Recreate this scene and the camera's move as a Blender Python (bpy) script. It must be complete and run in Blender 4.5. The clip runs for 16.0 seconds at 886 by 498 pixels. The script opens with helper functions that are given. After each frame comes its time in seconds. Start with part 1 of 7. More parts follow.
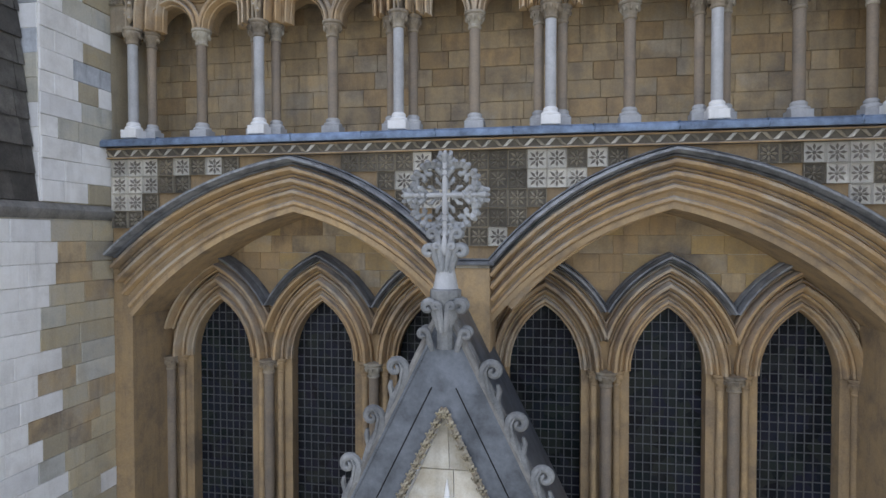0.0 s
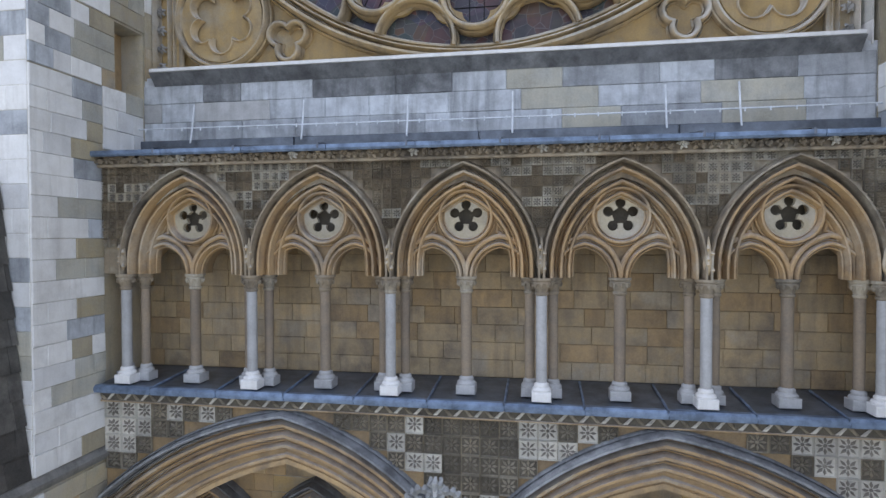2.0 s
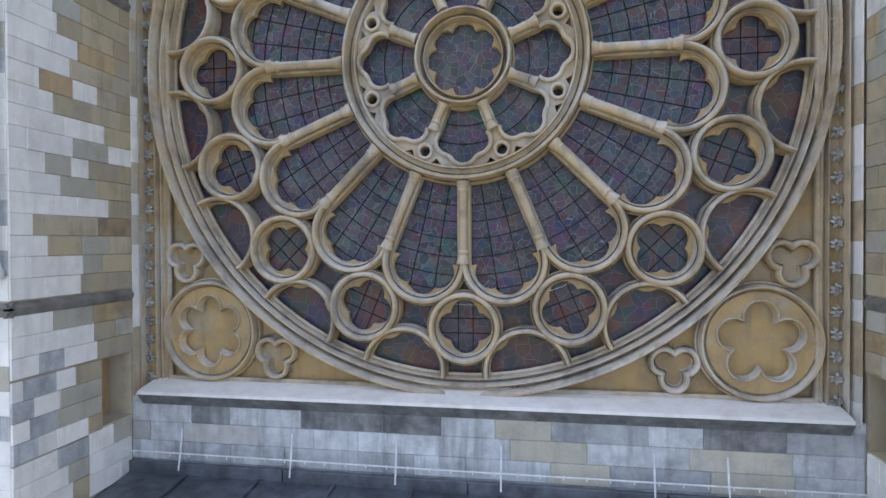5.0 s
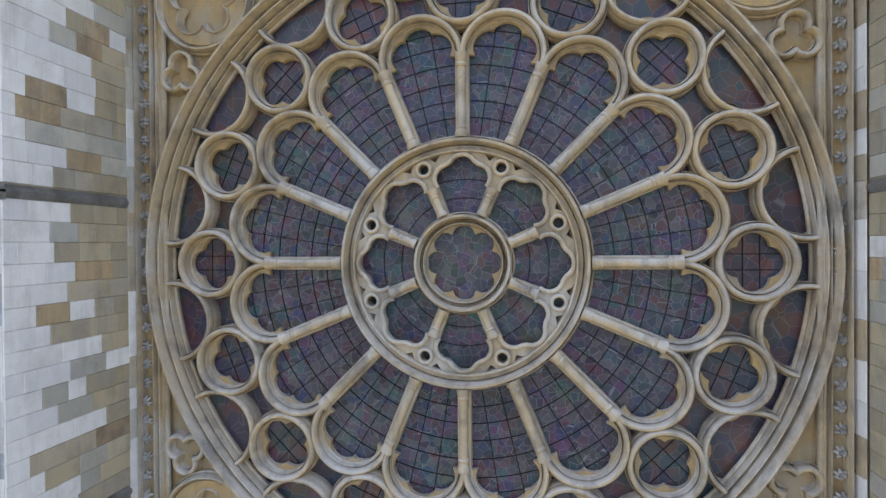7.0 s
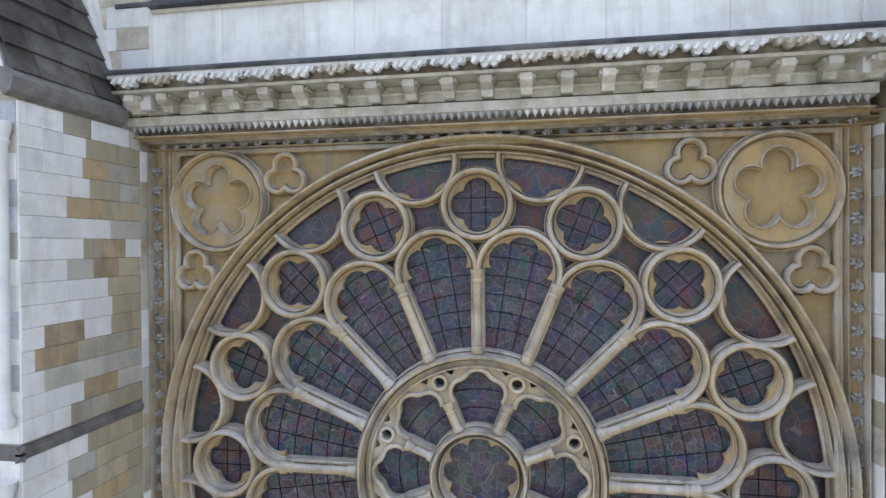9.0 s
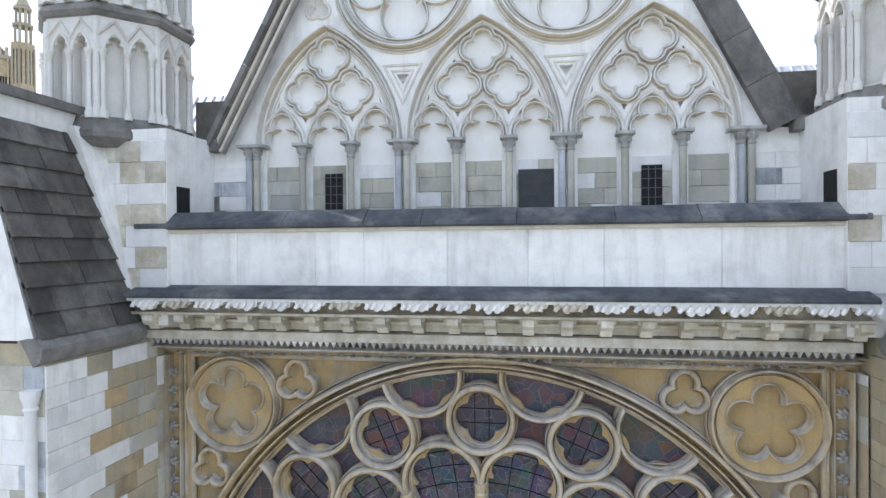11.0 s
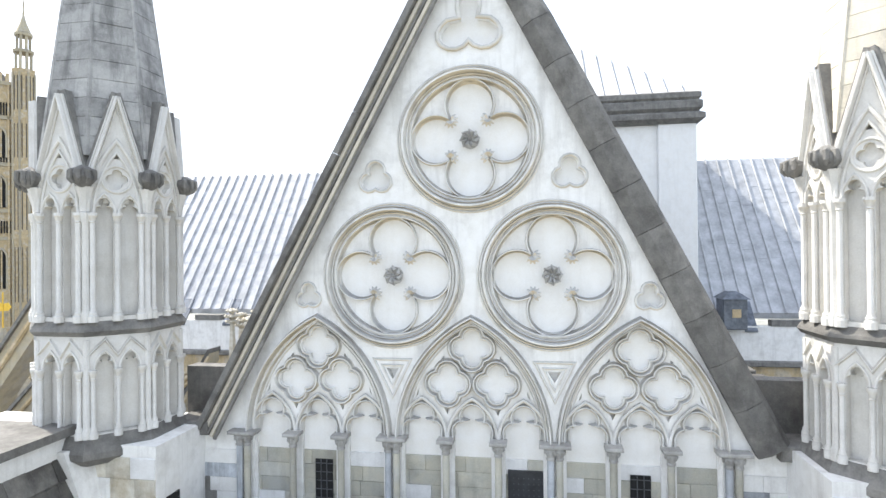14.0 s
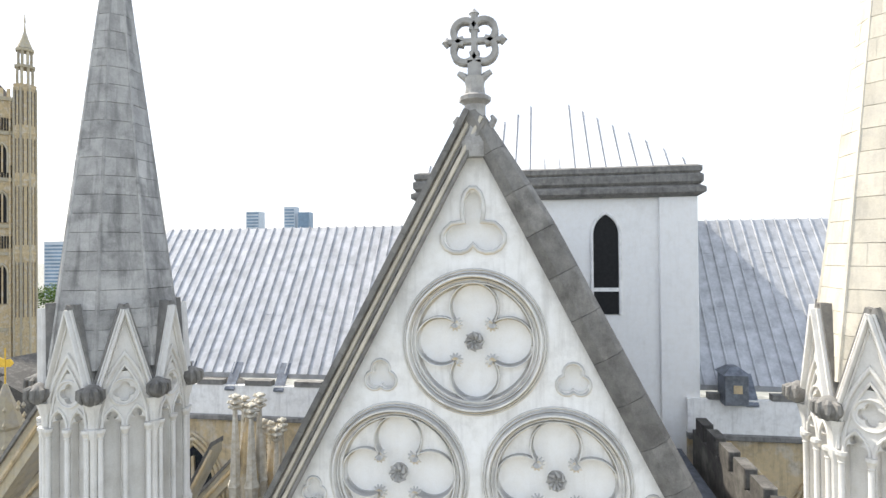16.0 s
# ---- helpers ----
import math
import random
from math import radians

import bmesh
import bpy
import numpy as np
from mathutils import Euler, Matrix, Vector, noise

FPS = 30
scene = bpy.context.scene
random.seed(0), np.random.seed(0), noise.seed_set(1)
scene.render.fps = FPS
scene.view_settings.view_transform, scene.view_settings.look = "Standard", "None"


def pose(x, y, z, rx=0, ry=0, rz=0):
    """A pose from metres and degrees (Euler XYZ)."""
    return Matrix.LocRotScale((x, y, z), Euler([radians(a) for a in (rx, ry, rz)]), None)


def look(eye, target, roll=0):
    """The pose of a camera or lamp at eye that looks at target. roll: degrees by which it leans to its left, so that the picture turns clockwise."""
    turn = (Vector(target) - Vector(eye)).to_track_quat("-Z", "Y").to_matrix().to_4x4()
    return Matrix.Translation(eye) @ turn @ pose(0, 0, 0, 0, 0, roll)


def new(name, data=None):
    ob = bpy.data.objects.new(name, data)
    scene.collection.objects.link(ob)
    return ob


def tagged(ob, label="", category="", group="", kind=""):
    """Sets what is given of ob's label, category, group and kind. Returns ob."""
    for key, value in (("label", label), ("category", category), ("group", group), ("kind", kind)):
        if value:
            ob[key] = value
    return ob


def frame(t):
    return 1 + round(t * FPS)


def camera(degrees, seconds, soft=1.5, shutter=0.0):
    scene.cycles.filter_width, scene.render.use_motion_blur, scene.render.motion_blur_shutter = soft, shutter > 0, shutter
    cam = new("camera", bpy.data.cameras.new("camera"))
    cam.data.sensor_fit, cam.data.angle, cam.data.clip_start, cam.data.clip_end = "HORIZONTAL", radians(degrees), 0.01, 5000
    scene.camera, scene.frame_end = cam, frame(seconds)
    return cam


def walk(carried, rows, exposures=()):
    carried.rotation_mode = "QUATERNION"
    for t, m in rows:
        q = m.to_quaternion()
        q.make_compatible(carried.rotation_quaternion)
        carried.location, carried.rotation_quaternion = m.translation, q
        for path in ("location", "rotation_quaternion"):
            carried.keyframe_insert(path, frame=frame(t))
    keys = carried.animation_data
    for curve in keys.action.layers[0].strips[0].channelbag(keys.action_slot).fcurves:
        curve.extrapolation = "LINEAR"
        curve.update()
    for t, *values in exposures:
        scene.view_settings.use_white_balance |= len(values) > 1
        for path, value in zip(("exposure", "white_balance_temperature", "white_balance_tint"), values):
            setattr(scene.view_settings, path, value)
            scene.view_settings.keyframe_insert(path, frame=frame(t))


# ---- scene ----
cam = camera(75.0, 16.0)
METRES, EYE, TILT, LEAN, TURN = 28.0, 13.08, -1.3, 0.05, 9.65
ROWS = [
    (0.0, 0.0, 0.0, 0.0, -0.0, 0.0, 0.0),
    (0.5, 0.0008, -0.0011, 0.0332, -0.05, 0.07, 0.02),
    (1.0, 0.0015, -0.0016, 0.0667, -0.09, 0.13, 0.05),
    (1.5, 0.003, -0.0015, 0.1004, -0.14, 0.11, 0.05),
    (2.0, 0.0048, -0.0021, 0.1316, -0.14, 0.17, 0.07),
    (2.5, 0.0061, -0.002, 0.1682, -0.21, 0.25, 0.09),
    (3.0, 0.007, -0.0013, 0.1992, -0.18, 0.27, 0.1),
    (3.5, 0.0093, -0.001, 0.2356, -0.2, 0.34, 0.15),
    (4.0, 0.011, -0.0015, 0.2633, -0.19, 0.41, 0.17),
    (6.5, 0.0156, -0.0017, 0.4093, -0.15, 0.78, 0.35),
    (7.0, 0.0152, -0.0014, 0.4366, -0.15, 0.81, 0.39),
    (7.5, 0.0136, -0.0012, 0.4696, -0.15, 0.8, 0.41),
    (8.0, 0.0132, -0.0011, 0.4974, -0.14, 0.81, 0.4),
    (8.5, 0.0106, -0.0019, 0.5303, -0.13, 0.79, 0.4),
    (9.0, 0.0083, -0.0036, 0.5577, -0.14, 0.85, 0.4),
    (11.5, 0.0071, -0.0221, 0.7126, -0.18, 1.03, 0.36),
    (12.0, 0.011, -0.0225, 0.7417, -0.16, 1.15, 0.39),
    (12.5, 0.0134, -0.0226, 0.7763, -0.2, 1.26, 0.42),
    (13.0, 0.015, -0.0237, 0.8053, -0.22, 1.38, 0.44),
    (13.5, 0.0166, -0.0253, 0.8398, -0.21, 1.5, 0.47),
    (14.0, 0.0169, -0.0257, 0.8689, -0.18, 1.61, 0.48),
    (14.5, 0.0165, -0.027, 0.9033, -0.19, 1.68, 0.49),
    (15.0, 0.0149, -0.0293, 0.9321, -0.2, 1.74, 0.51),
    (15.5, 0.0155, -0.0313, 0.9677, -0.16, 1.8, 0.49),
    (16.0, 0.0163, -0.0328, 0.9972, -0.16, 1.87, 0.49),
]
walk(cam, [(t, pose(0.93, -9.32, EYE, TILT, LEAN, TURN) @ pose(METRES * (x - 0.010 * z), METRES * y, METRES * z, 90 + pitch, roll, yaw)) for t, x, y, z, yaw, pitch, roll in ROWS], [(0.0, 0.90, 6200, 15), (4.0, 0.80, 5950, 14), (8.5, 0.93, 6050, 14), (11.5, 1.00, 6100, 11), (13.2, 1.15, 6350, 10), (15.0, 1.13, 6500, 10), (15.4, 0.98, 6550, 10), (16.0, 0.91, 6600, 10)])

# ---- world, sun ----
world = bpy.data.worlds.new("sky")
scene.world = world
world.use_nodes = True
wn = world.node_tree.nodes
sky = wn.new("ShaderNodeTexSky")
sky.sky_type = 'NISHITA'
sky.sun_disc = False
sky.sun_elevation = radians(50)
sky.sun_rotation = radians(-64)
sky.dust_density = 3.0
sky.air_density = 1.0
sky.ozone_density = 1.0
wn["Background"].inputs[1].default_value = 0.07
world.node_tree.links.new(sky.outputs[0], wn["Background"].inputs[0])
haze = wn.new("ShaderNodeBackground")  # white summer haze over the blue
haze.inputs[0].default_value, haze.inputs[1].default_value = (0.88, 0.95, 1.05, 1), 0.50
both = wn.new("ShaderNodeAddShader")
world.node_tree.links.new(wn["Background"].outputs[0], both.inputs[0])
world.node_tree.links.new(haze.outputs[0], both.inputs[1])
world.node_tree.links.new(both.outputs[0], wn["World Output"].inputs[0])

SUN_FROM = Vector((-0.58, 0.28, 0.765))
sun_data = bpy.data.lights.new("sun", 'SUN')
sun_data.energy, sun_data.angle, sun_data.color = 3.3, radians(0.6), (1.0, 0.95, 0.86)
sun = new("sun", sun_data)
sun.matrix_world = look(SUN_FROM * 100, (0, 0, 0))


# ---- materials ----
def mat_base(name, rough=0.85, metal=0.0):
    m = bpy.data.materials.new(name)
    m.use_nodes = True
    nt = m.node_tree
    b = nt.nodes["Principled BSDF"]
    b.inputs["Roughness"].default_value = rough
    b.inputs["Metallic"].default_value = metal
    return m, nt, b


def mix(nt, fac, a, b, mode='MIX'):
    n = nt.nodes.new("ShaderNodeMix")
    n.data_type, n.blend_type = 'RGBA', mode
    for sock, val in ((n.inputs[0], fac), (n.inputs[6], a), (n.inputs[7], b)):
        if hasattr(val, "links"):
            nt.links.new(val, sock)
        elif isinstance(val, tuple):
            sock.default_value = (*val, 1)
        else:
            sock.default_value = val
    return n.outputs[2]


def ramp(nt, src, lo, hi):
    n = nt.nodes.new("ShaderNodeMapRange")
    n.inputs[1].default_value, n.inputs[2].default_value = lo, hi
    nt.links.new(src, n.inputs[0])
    return n.outputs[0]


def noise_tex(nt, scale, detail=5.0, stretch=(1, 1, 1), seed=0.0):
    """World-space noise."""
    g = nt.nodes.new("ShaderNodeNewGeometry")
    mp = nt.nodes.new("ShaderNodeMapping")
    mp.inputs["Scale"].default_value = stretch
    mp.inputs["Location"].default_value = (seed, seed * 0.7, -seed)
    nt.links.new(g.outputs["Position"], mp.inputs[0])
    n = nt.nodes.new("ShaderNodeTexNoise")
    n.inputs["Scale"].default_value = scale
    n.inputs["Detail"].default_value = detail
    n.inputs["Roughness"].default_value = 0.62
    nt.links.new(mp.outputs[0], n.inputs["Vector"])
    return n.outputs[0]


def stone(name, base, alt, dark, stain=0.5, streak=0.35, piece=0.25, bump=0.35, rough=0.9, pale=None, pale_amt=0.5, island=False, seed=0.0, up_tint=None, down_tint=None, tint_mix=0.6):
    """Weathered limestone: two base tones, soot stains, rainwater streaks, grain; pieces differ a little, and by
    facing.
    """
    m, nt, b = mat_base(name, rough)
    big = noise_tex(nt, 0.9, 6, seed=seed)
    mid = noise_tex(nt, 4.5, 6, seed=seed + 3)
    fine = noise_tex(nt, 38, 4, seed=seed + 5)
    col = mix(nt, ramp(nt, mid, 0.34, 0.66), base, alt)
    if pale:
        col = mix(nt, mixfac(nt, ramp(nt, big, 0.5, 0.62), pale_amt), col, pale)
    if island:
        gi = nt.nodes.new("ShaderNodeNewGeometry")
        rnd = gi.outputs["Random Per Island"]
    else:
        oi = nt.nodes.new("ShaderNodeObjectInfo")
        rnd = oi.outputs["Random"]
    v = nt.nodes.new("ShaderNodeMapRange")
    v.inputs[3].default_value, v.inputs[4].default_value = 1 - piece, 1 + piece * 0.6
    nt.links.new(rnd, v.inputs[0])
    hs = nt.nodes.new("ShaderNodeHueSaturation")
    nt.links.new(v.outputs[0], hs.inputs["Value"])
    nt.links.new(col, hs.inputs["Color"])
    col = hs.outputs[0]
    # tint by the normal's height: up-facing stone and undersides take their own colours
    if up_tint or down_tint:
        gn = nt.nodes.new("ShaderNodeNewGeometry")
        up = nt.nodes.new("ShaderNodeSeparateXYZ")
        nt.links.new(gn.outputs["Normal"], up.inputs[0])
        if up_tint:
            col = mix(nt, mixfac(nt, ramp(nt, up.outputs[2], 0.1, 0.75), tint_mix), col, up_tint)
        if down_tint:
            col = mix(nt, mixfac(nt, ramp(nt, up.outputs[2], -0.1, -0.75), tint_mix), col, down_tint)
    strk = noise_tex(nt, 2.2, 5, (2.6, 2.6, 0.28), seed + 9)
    col = mix(nt, mixfac(nt, ramp(nt, strk, 0.5, 0.72), streak), col, dark)
    blot = noise_tex(nt, 1.7, 8, seed=seed + 13)
    col = mix(nt, mixfac(nt, ramp(nt, blot, 0.5, 0.68), stain), col, dark)
    col = mix(nt, 0.35, col, grey_of(nt, fine), 'SOFT_LIGHT')
    nt.links.new(col, b.inputs["Base Color"])
    bp = nt.nodes.new("ShaderNodeBump")
    bp.inputs["Strength"].default_value = bump
    bp.inputs["Distance"].default_value = 0.02
    add = nt.nodes.new("ShaderNodeMath")
    nt.links.new(fine, add.inputs[0])
    nt.links.new(blot, add.inputs[1])
    nt.links.new(add.outputs[0], bp.inputs["Height"])
    nt.links.new(bp.outputs[0], b.inputs["Normal"])
    return m


def mixfac(nt, src, amount):
    n = nt.nodes.new("ShaderNodeMath")
    n.operation = 'MULTIPLY'
    n.inputs[1].default_value = amount
    nt.links.new(src, n.inputs[0])
    return n.outputs[0]


def grey_of(nt, src):
    n = nt.nodes.new("ShaderNodeCombineColor")
    for i in range(3):
        nt.links.new(src, n.inputs[i])
    return n.outputs[0]


M_TAN = stone("golden limestone", (0.47, 0.325, 0.165), (0.38, 0.275, 0.16), (0.10, 0.085, 0.075), 0.55, 0.4, 0.2, seed=1)
M_ARCH = stone("brown carved limestone", (0.50, 0.335, 0.165), (0.40, 0.285, 0.165), (0.13, 0.11, 0.095), 0.65, 0.35, 0.12, seed=2, pale=(0.5, 0.45, 0.36), pale_amt=0.6, up_tint=(0.42, 0.41, 0.40), down_tint=(0.52, 0.34, 0.15), tint_mix=0.6)
M_DARKST = stone("sooty limestone", (0.26, 0.215, 0.155), (0.34, 0.275, 0.19), (0.07, 0.062, 0.055), 0.7, 0.6, 0.2, seed=3, pale=(0.5, 0.46, 0.37), pale_amt=0.75)
M_SHAFT = stone("pale grey marble shaft", (0.50, 0.50, 0.50), (0.41, 0.41, 0.405), (0.2, 0.19, 0.18), 0.3, 0.3, 0.15, 0.15, 0.6, seed=4)
M_SHAFTB = stone("brown stone shaft", (0.29, 0.225, 0.155), (0.23, 0.19, 0.145), (0.12, 0.1, 0.09), 0.4, 0.4, 0.15, 0.2, 0.75, seed=5)
M_WHITE = stone("cleaned white limestone", (0.86, 0.85, 0.825), (0.79, 0.775, 0.74), (0.38, 0.36, 0.33), 0.34, 0.32, 0.07, 0.25, seed=6)
M_PALE = stone("pale new stone block", (0.80, 0.795, 0.785), (0.73, 0.72, 0.70), (0.36, 0.35, 0.33), 0.25, 0.2, 0.1, 0.2, seed=7)
M_BLOCK = stone("weathered buff stone block", (0.49, 0.425, 0.29), (0.44, 0.39, 0.29), (0.2, 0.18, 0.15), 0.42, 0.3, 0.2, seed=8, pale=(0.42, 0.41, 0.385))
M_GBLOCK = stone("greenish buff stone block", (0.52, 0.49, 0.40), (0.46, 0.45, 0.39), (0.22, 0.21, 0.18), 0.45, 0.3, 0.18, seed=28, pale=(0.5, 0.51, 0.5))
M_BACK = stone("arcade back wall stone", (0.52, 0.385, 0.215), (0.42, 0.33, 0.21), (0.13, 0.11, 0.095), 0.65, 0.4, 0.16, seed=9, pale=(0.42, 0.39, 0.33))
M_GREYB = stone("stained grey stone block", (0.58, 0.61, 0.64), (0.44, 0.46, 0.49), (0.14, 0.145, 0.15), 0.5, 0.6, 0.3, seed=10)
M_COPE = stone("lichened dark coping stone", (0.17, 0.165, 0.155), (0.25, 0.24, 0.22), (0.055, 0.05, 0.045), 0.55, 0.35, 0.25, 0.6, seed=11)
M_SLATE = stone("dark stone roof slab", (0.075, 0.070, 0.063), (0.125, 0.115, 0.10), (0.03, 0.028, 0.026), 0.5, 0.4, 0.4, 0.7, seed=12, pale=(0.30, 0.29, 0.26), pale_amt=0.35)
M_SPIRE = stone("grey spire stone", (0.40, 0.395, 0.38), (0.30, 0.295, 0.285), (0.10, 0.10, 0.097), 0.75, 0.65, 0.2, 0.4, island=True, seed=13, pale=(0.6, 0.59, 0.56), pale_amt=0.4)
# cleaner stone and sunlight on the right spire, both put into this cream
M_SPIRELIT = stone("sunlit cream spire stone", (0.66, 0.61, 0.50), (0.58, 0.54, 0.46), (0.28, 0.26, 0.22), 0.4, 0.35, 0.14, 0.3, island=True, seed=44)
M_TILE = stone("carved diaper tile", (0.36, 0.31, 0.225), (0.27, 0.235, 0.175), (0.08, 0.07, 0.06), 0.6, 0.5, 0.4, seed=14, pale=(0.46, 0.42, 0.33), pale_amt=0.45)
M_TILED = stone("sooty carved diaper tile", (0.36, 0.295, 0.20), (0.25, 0.205, 0.15), (0.07, 0.06, 0.05), 0.5, 0.6, 0.35, seed=37, pale=(0.55, 0.52, 0.44), pale_amt=0.6)
M_TILEW = stone("renewed white diaper tile", (0.72, 0.69, 0.61), (0.6, 0.57, 0.5), (0.22, 0.2, 0.18), 0.35, 0.3, 0.2, seed=15)
M_PANEL = stone("golden panel stone", (0.50, 0.35, 0.15), (0.42, 0.31, 0.165), (0.15, 0.13, 0.11), 0.4, 0.3, 0.1, seed=16, pale=(0.42, 0.385, 0.31), pale_amt=0.6, up_tint=(0.58, 0.56, 0.52), down_tint=(0.62, 0.44, 0.17), tint_mix=0.8)
M_ROSE = stone("rose tracery stone", (0.55, 0.435, 0.27), (0.43, 0.36, 0.26), (0.15, 0.135, 0.115), 0.6, 0.5, 0.15, 0.2, seed=17, pale=(0.56, 0.53, 0.47), pale_amt=0.8, up_tint=(0.62, 0.60, 0.56), down_tint=(0.56, 0.39, 0.17), tint_mix=0.75)
M_CLEAN = stone("clean white wall stone", (0.87, 0.86, 0.835), (0.84, 0.82, 0.78), (0.55, 0.53, 0.49), 0.15, 0.12, 0.05, 0.12, seed=21)
M_MOULD = stone("greyed white tracery stone", (0.76, 0.745, 0.71), (0.67, 0.655, 0.61), (0.30, 0.285, 0.26), 0.4, 0.3, 0.08, 0.25, seed=22, up_tint=(0.33, 0.335, 0.34), down_tint=(0.72, 0.58, 0.37), tint_mix=0.75)
M_TURRET = stone("smooth pale turret stone", (0.72, 0.705, 0.67), (0.66, 0.64, 0.60), (0.36, 0.34, 0.30), 0.25, 0.3, 0.06, 0.2, seed=41, up_tint=(0.45, 0.44, 0.42), down_tint=(0.74, 0.66, 0.52), tint_mix=0.5)
M_GOLDB = stone("golden buff stone block", (0.49, 0.41, 0.26), (0.45, 0.40, 0.29), (0.2, 0.17, 0.13), 0.4, 0.3, 0.2, seed=42, pale=(0.44, 0.42, 0.36))
M_CROCK = stone("grey weathered carved stone", (0.30, 0.31, 0.31), (0.42, 0.42, 0.41), (0.10, 0.10, 0.10), 0.55, 0.4, 0.15, 0.4, seed=31)
M_CROCKD = stone("dark weathered carved stone", (0.17, 0.175, 0.175), (0.30, 0.30, 0.29), (0.06, 0.06, 0.06), 0.6, 0.45, 0.15, 0.5, seed=33)
M_CROCKP = stone("greyed carved stone", (0.46, 0.45, 0.43), (0.36, 0.35, 0.33), (0.14, 0.13, 0.12), 0.55, 0.4, 0.15, 0.4, seed=34)
M_BUFFW = stone("white stone with buff stains", (0.68, 0.65, 0.57), (0.50, 0.44, 0.33), (0.22, 0.19, 0.14), 0.5, 0.35, 0.2, 0.3, seed=35)
M_COPEB = stone("blue-black weathered coping", (0.065, 0.072, 0.085), (0.11, 0.115, 0.125), (0.02, 0.02, 0.024), 0.6, 0.4, 0.2, 0.7, seed=36, pale=(0.5, 0.49, 0.46), pale_amt=0.25)
M_SOOTB = stone("sooted blue-grey stone", (0.15, 0.155, 0.165), (0.27, 0.28, 0.29), (0.05, 0.05, 0.052), 0.6, 0.6, 0.25, seed=43, pale=(0.46, 0.47, 0.48), pale_amt=0.5)
M_YELLOWST = stone("cream moulding stone", (0.66, 0.60, 0.48), (0.58, 0.54, 0.46), (0.25, 0.22, 0.18), 0.4, 0.3, 0.1, 0.2, seed=32)
# soot and the shade of recesses put into one dark colour
M_SUNKG = stone("soot and recess shade ground", (0.13, 0.115, 0.09), (0.19, 0.165, 0.125), (0.05, 0.045, 0.04), 0.5, 0.3, 0.2, seed=23)
M_FLOWG = stone("grey-brown carved flower", (0.30, 0.27, 0.23), (0.24, 0.22, 0.19), (0.1, 0.09, 0.08), 0.4, 0.3, 0.2, seed=24)
M_YELLOW = stone("yellow city stone", (0.58, 0.45, 0.26), (0.50, 0.40, 0.25), (0.17, 0.14, 0.11), 0.45, 0.4, 0.1, seed=18, pale=(0.6, 0.56, 0.48), pale_amt=0.6)


def plain(name, col, rough=0.6, metal=0.0, var=0.25, scale=6.0, bump=0.1):
    m, nt, b = mat_base(name, rough, metal)
    n = noise_tex(nt, scale, 6)
    n2 = noise_tex(nt, scale * 7, 4, seed=4)
    c = mix(nt, ramp(nt, n, 0.35, 0.65), tuple(x * (1 - var) for x in col), tuple(min(1, x * (1 + var)) for x in col))
    c = mix(nt, 0.3, c, grey_of(nt, n2), 'SOFT_LIGHT')
    nt.links.new(c, b.inputs["Base Color"])
    bp = nt.nodes.new("ShaderNodeBump")
    bp.inputs["Strength"].default_value = bump
    bp.inputs["Distance"].default_value = 0.01
    nt.links.new(n2, bp.inputs["Height"])
    nt.links.new(bp.outputs[0], b.inputs["Normal"])
    return m


M_LEAD = plain("weathered lead", (0.13, 0.145, 0.17), 0.42, 0.5, 0.35, 3.0, 0.15)
M_LEADB = plain("pale blue oxidised lead edge", (0.16, 0.215, 0.31), 0.42, 0.3, 0.4, 5.0, 0.15)
M_ROOFLEAD = plain("silvery lead roof sheet", (0.40, 0.41, 0.43), 0.6, 0.0, 0.22, 1.5, 0.1)
# sun glare on the tower roof put into a paler lead colour
M_TOWERLEAD = plain("sun-glare lead roof sheet", (0.62, 0.63, 0.64), 0.7, 0.0, 0.06, 0.8, 0.05)
M_IRON = plain("dark iron", (0.02, 0.02, 0.022), 0.6, 0.6, 0.3)
M_GRID = plain("grey lead came", (0.12, 0.125, 0.13), 0.6, 0.3, 0.15)
M_STEEL = plain("galvanised rail", (0.72, 0.75, 0.78), 0.5, 0.2, 0.15)
# near-black stands in for the unlit space behind openings
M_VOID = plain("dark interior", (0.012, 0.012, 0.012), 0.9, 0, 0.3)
M_DOOR = plain("black painted boards", (0.03, 0.032, 0.036), 0.5, 0, 0.3)
M_GOLD = plain("gilt metal", (0.75, 0.5, 0.08), 0.35, 0.8, 0.1)
M_LEAF = plain("green foliage", (0.09, 0.15, 0.03), 0.7, 0, 0.5, 9)
M_GROUND = plain("pale paving and lawn", (0.26, 0.26, 0.23), 0.9, 0, 0.3, 0.2)


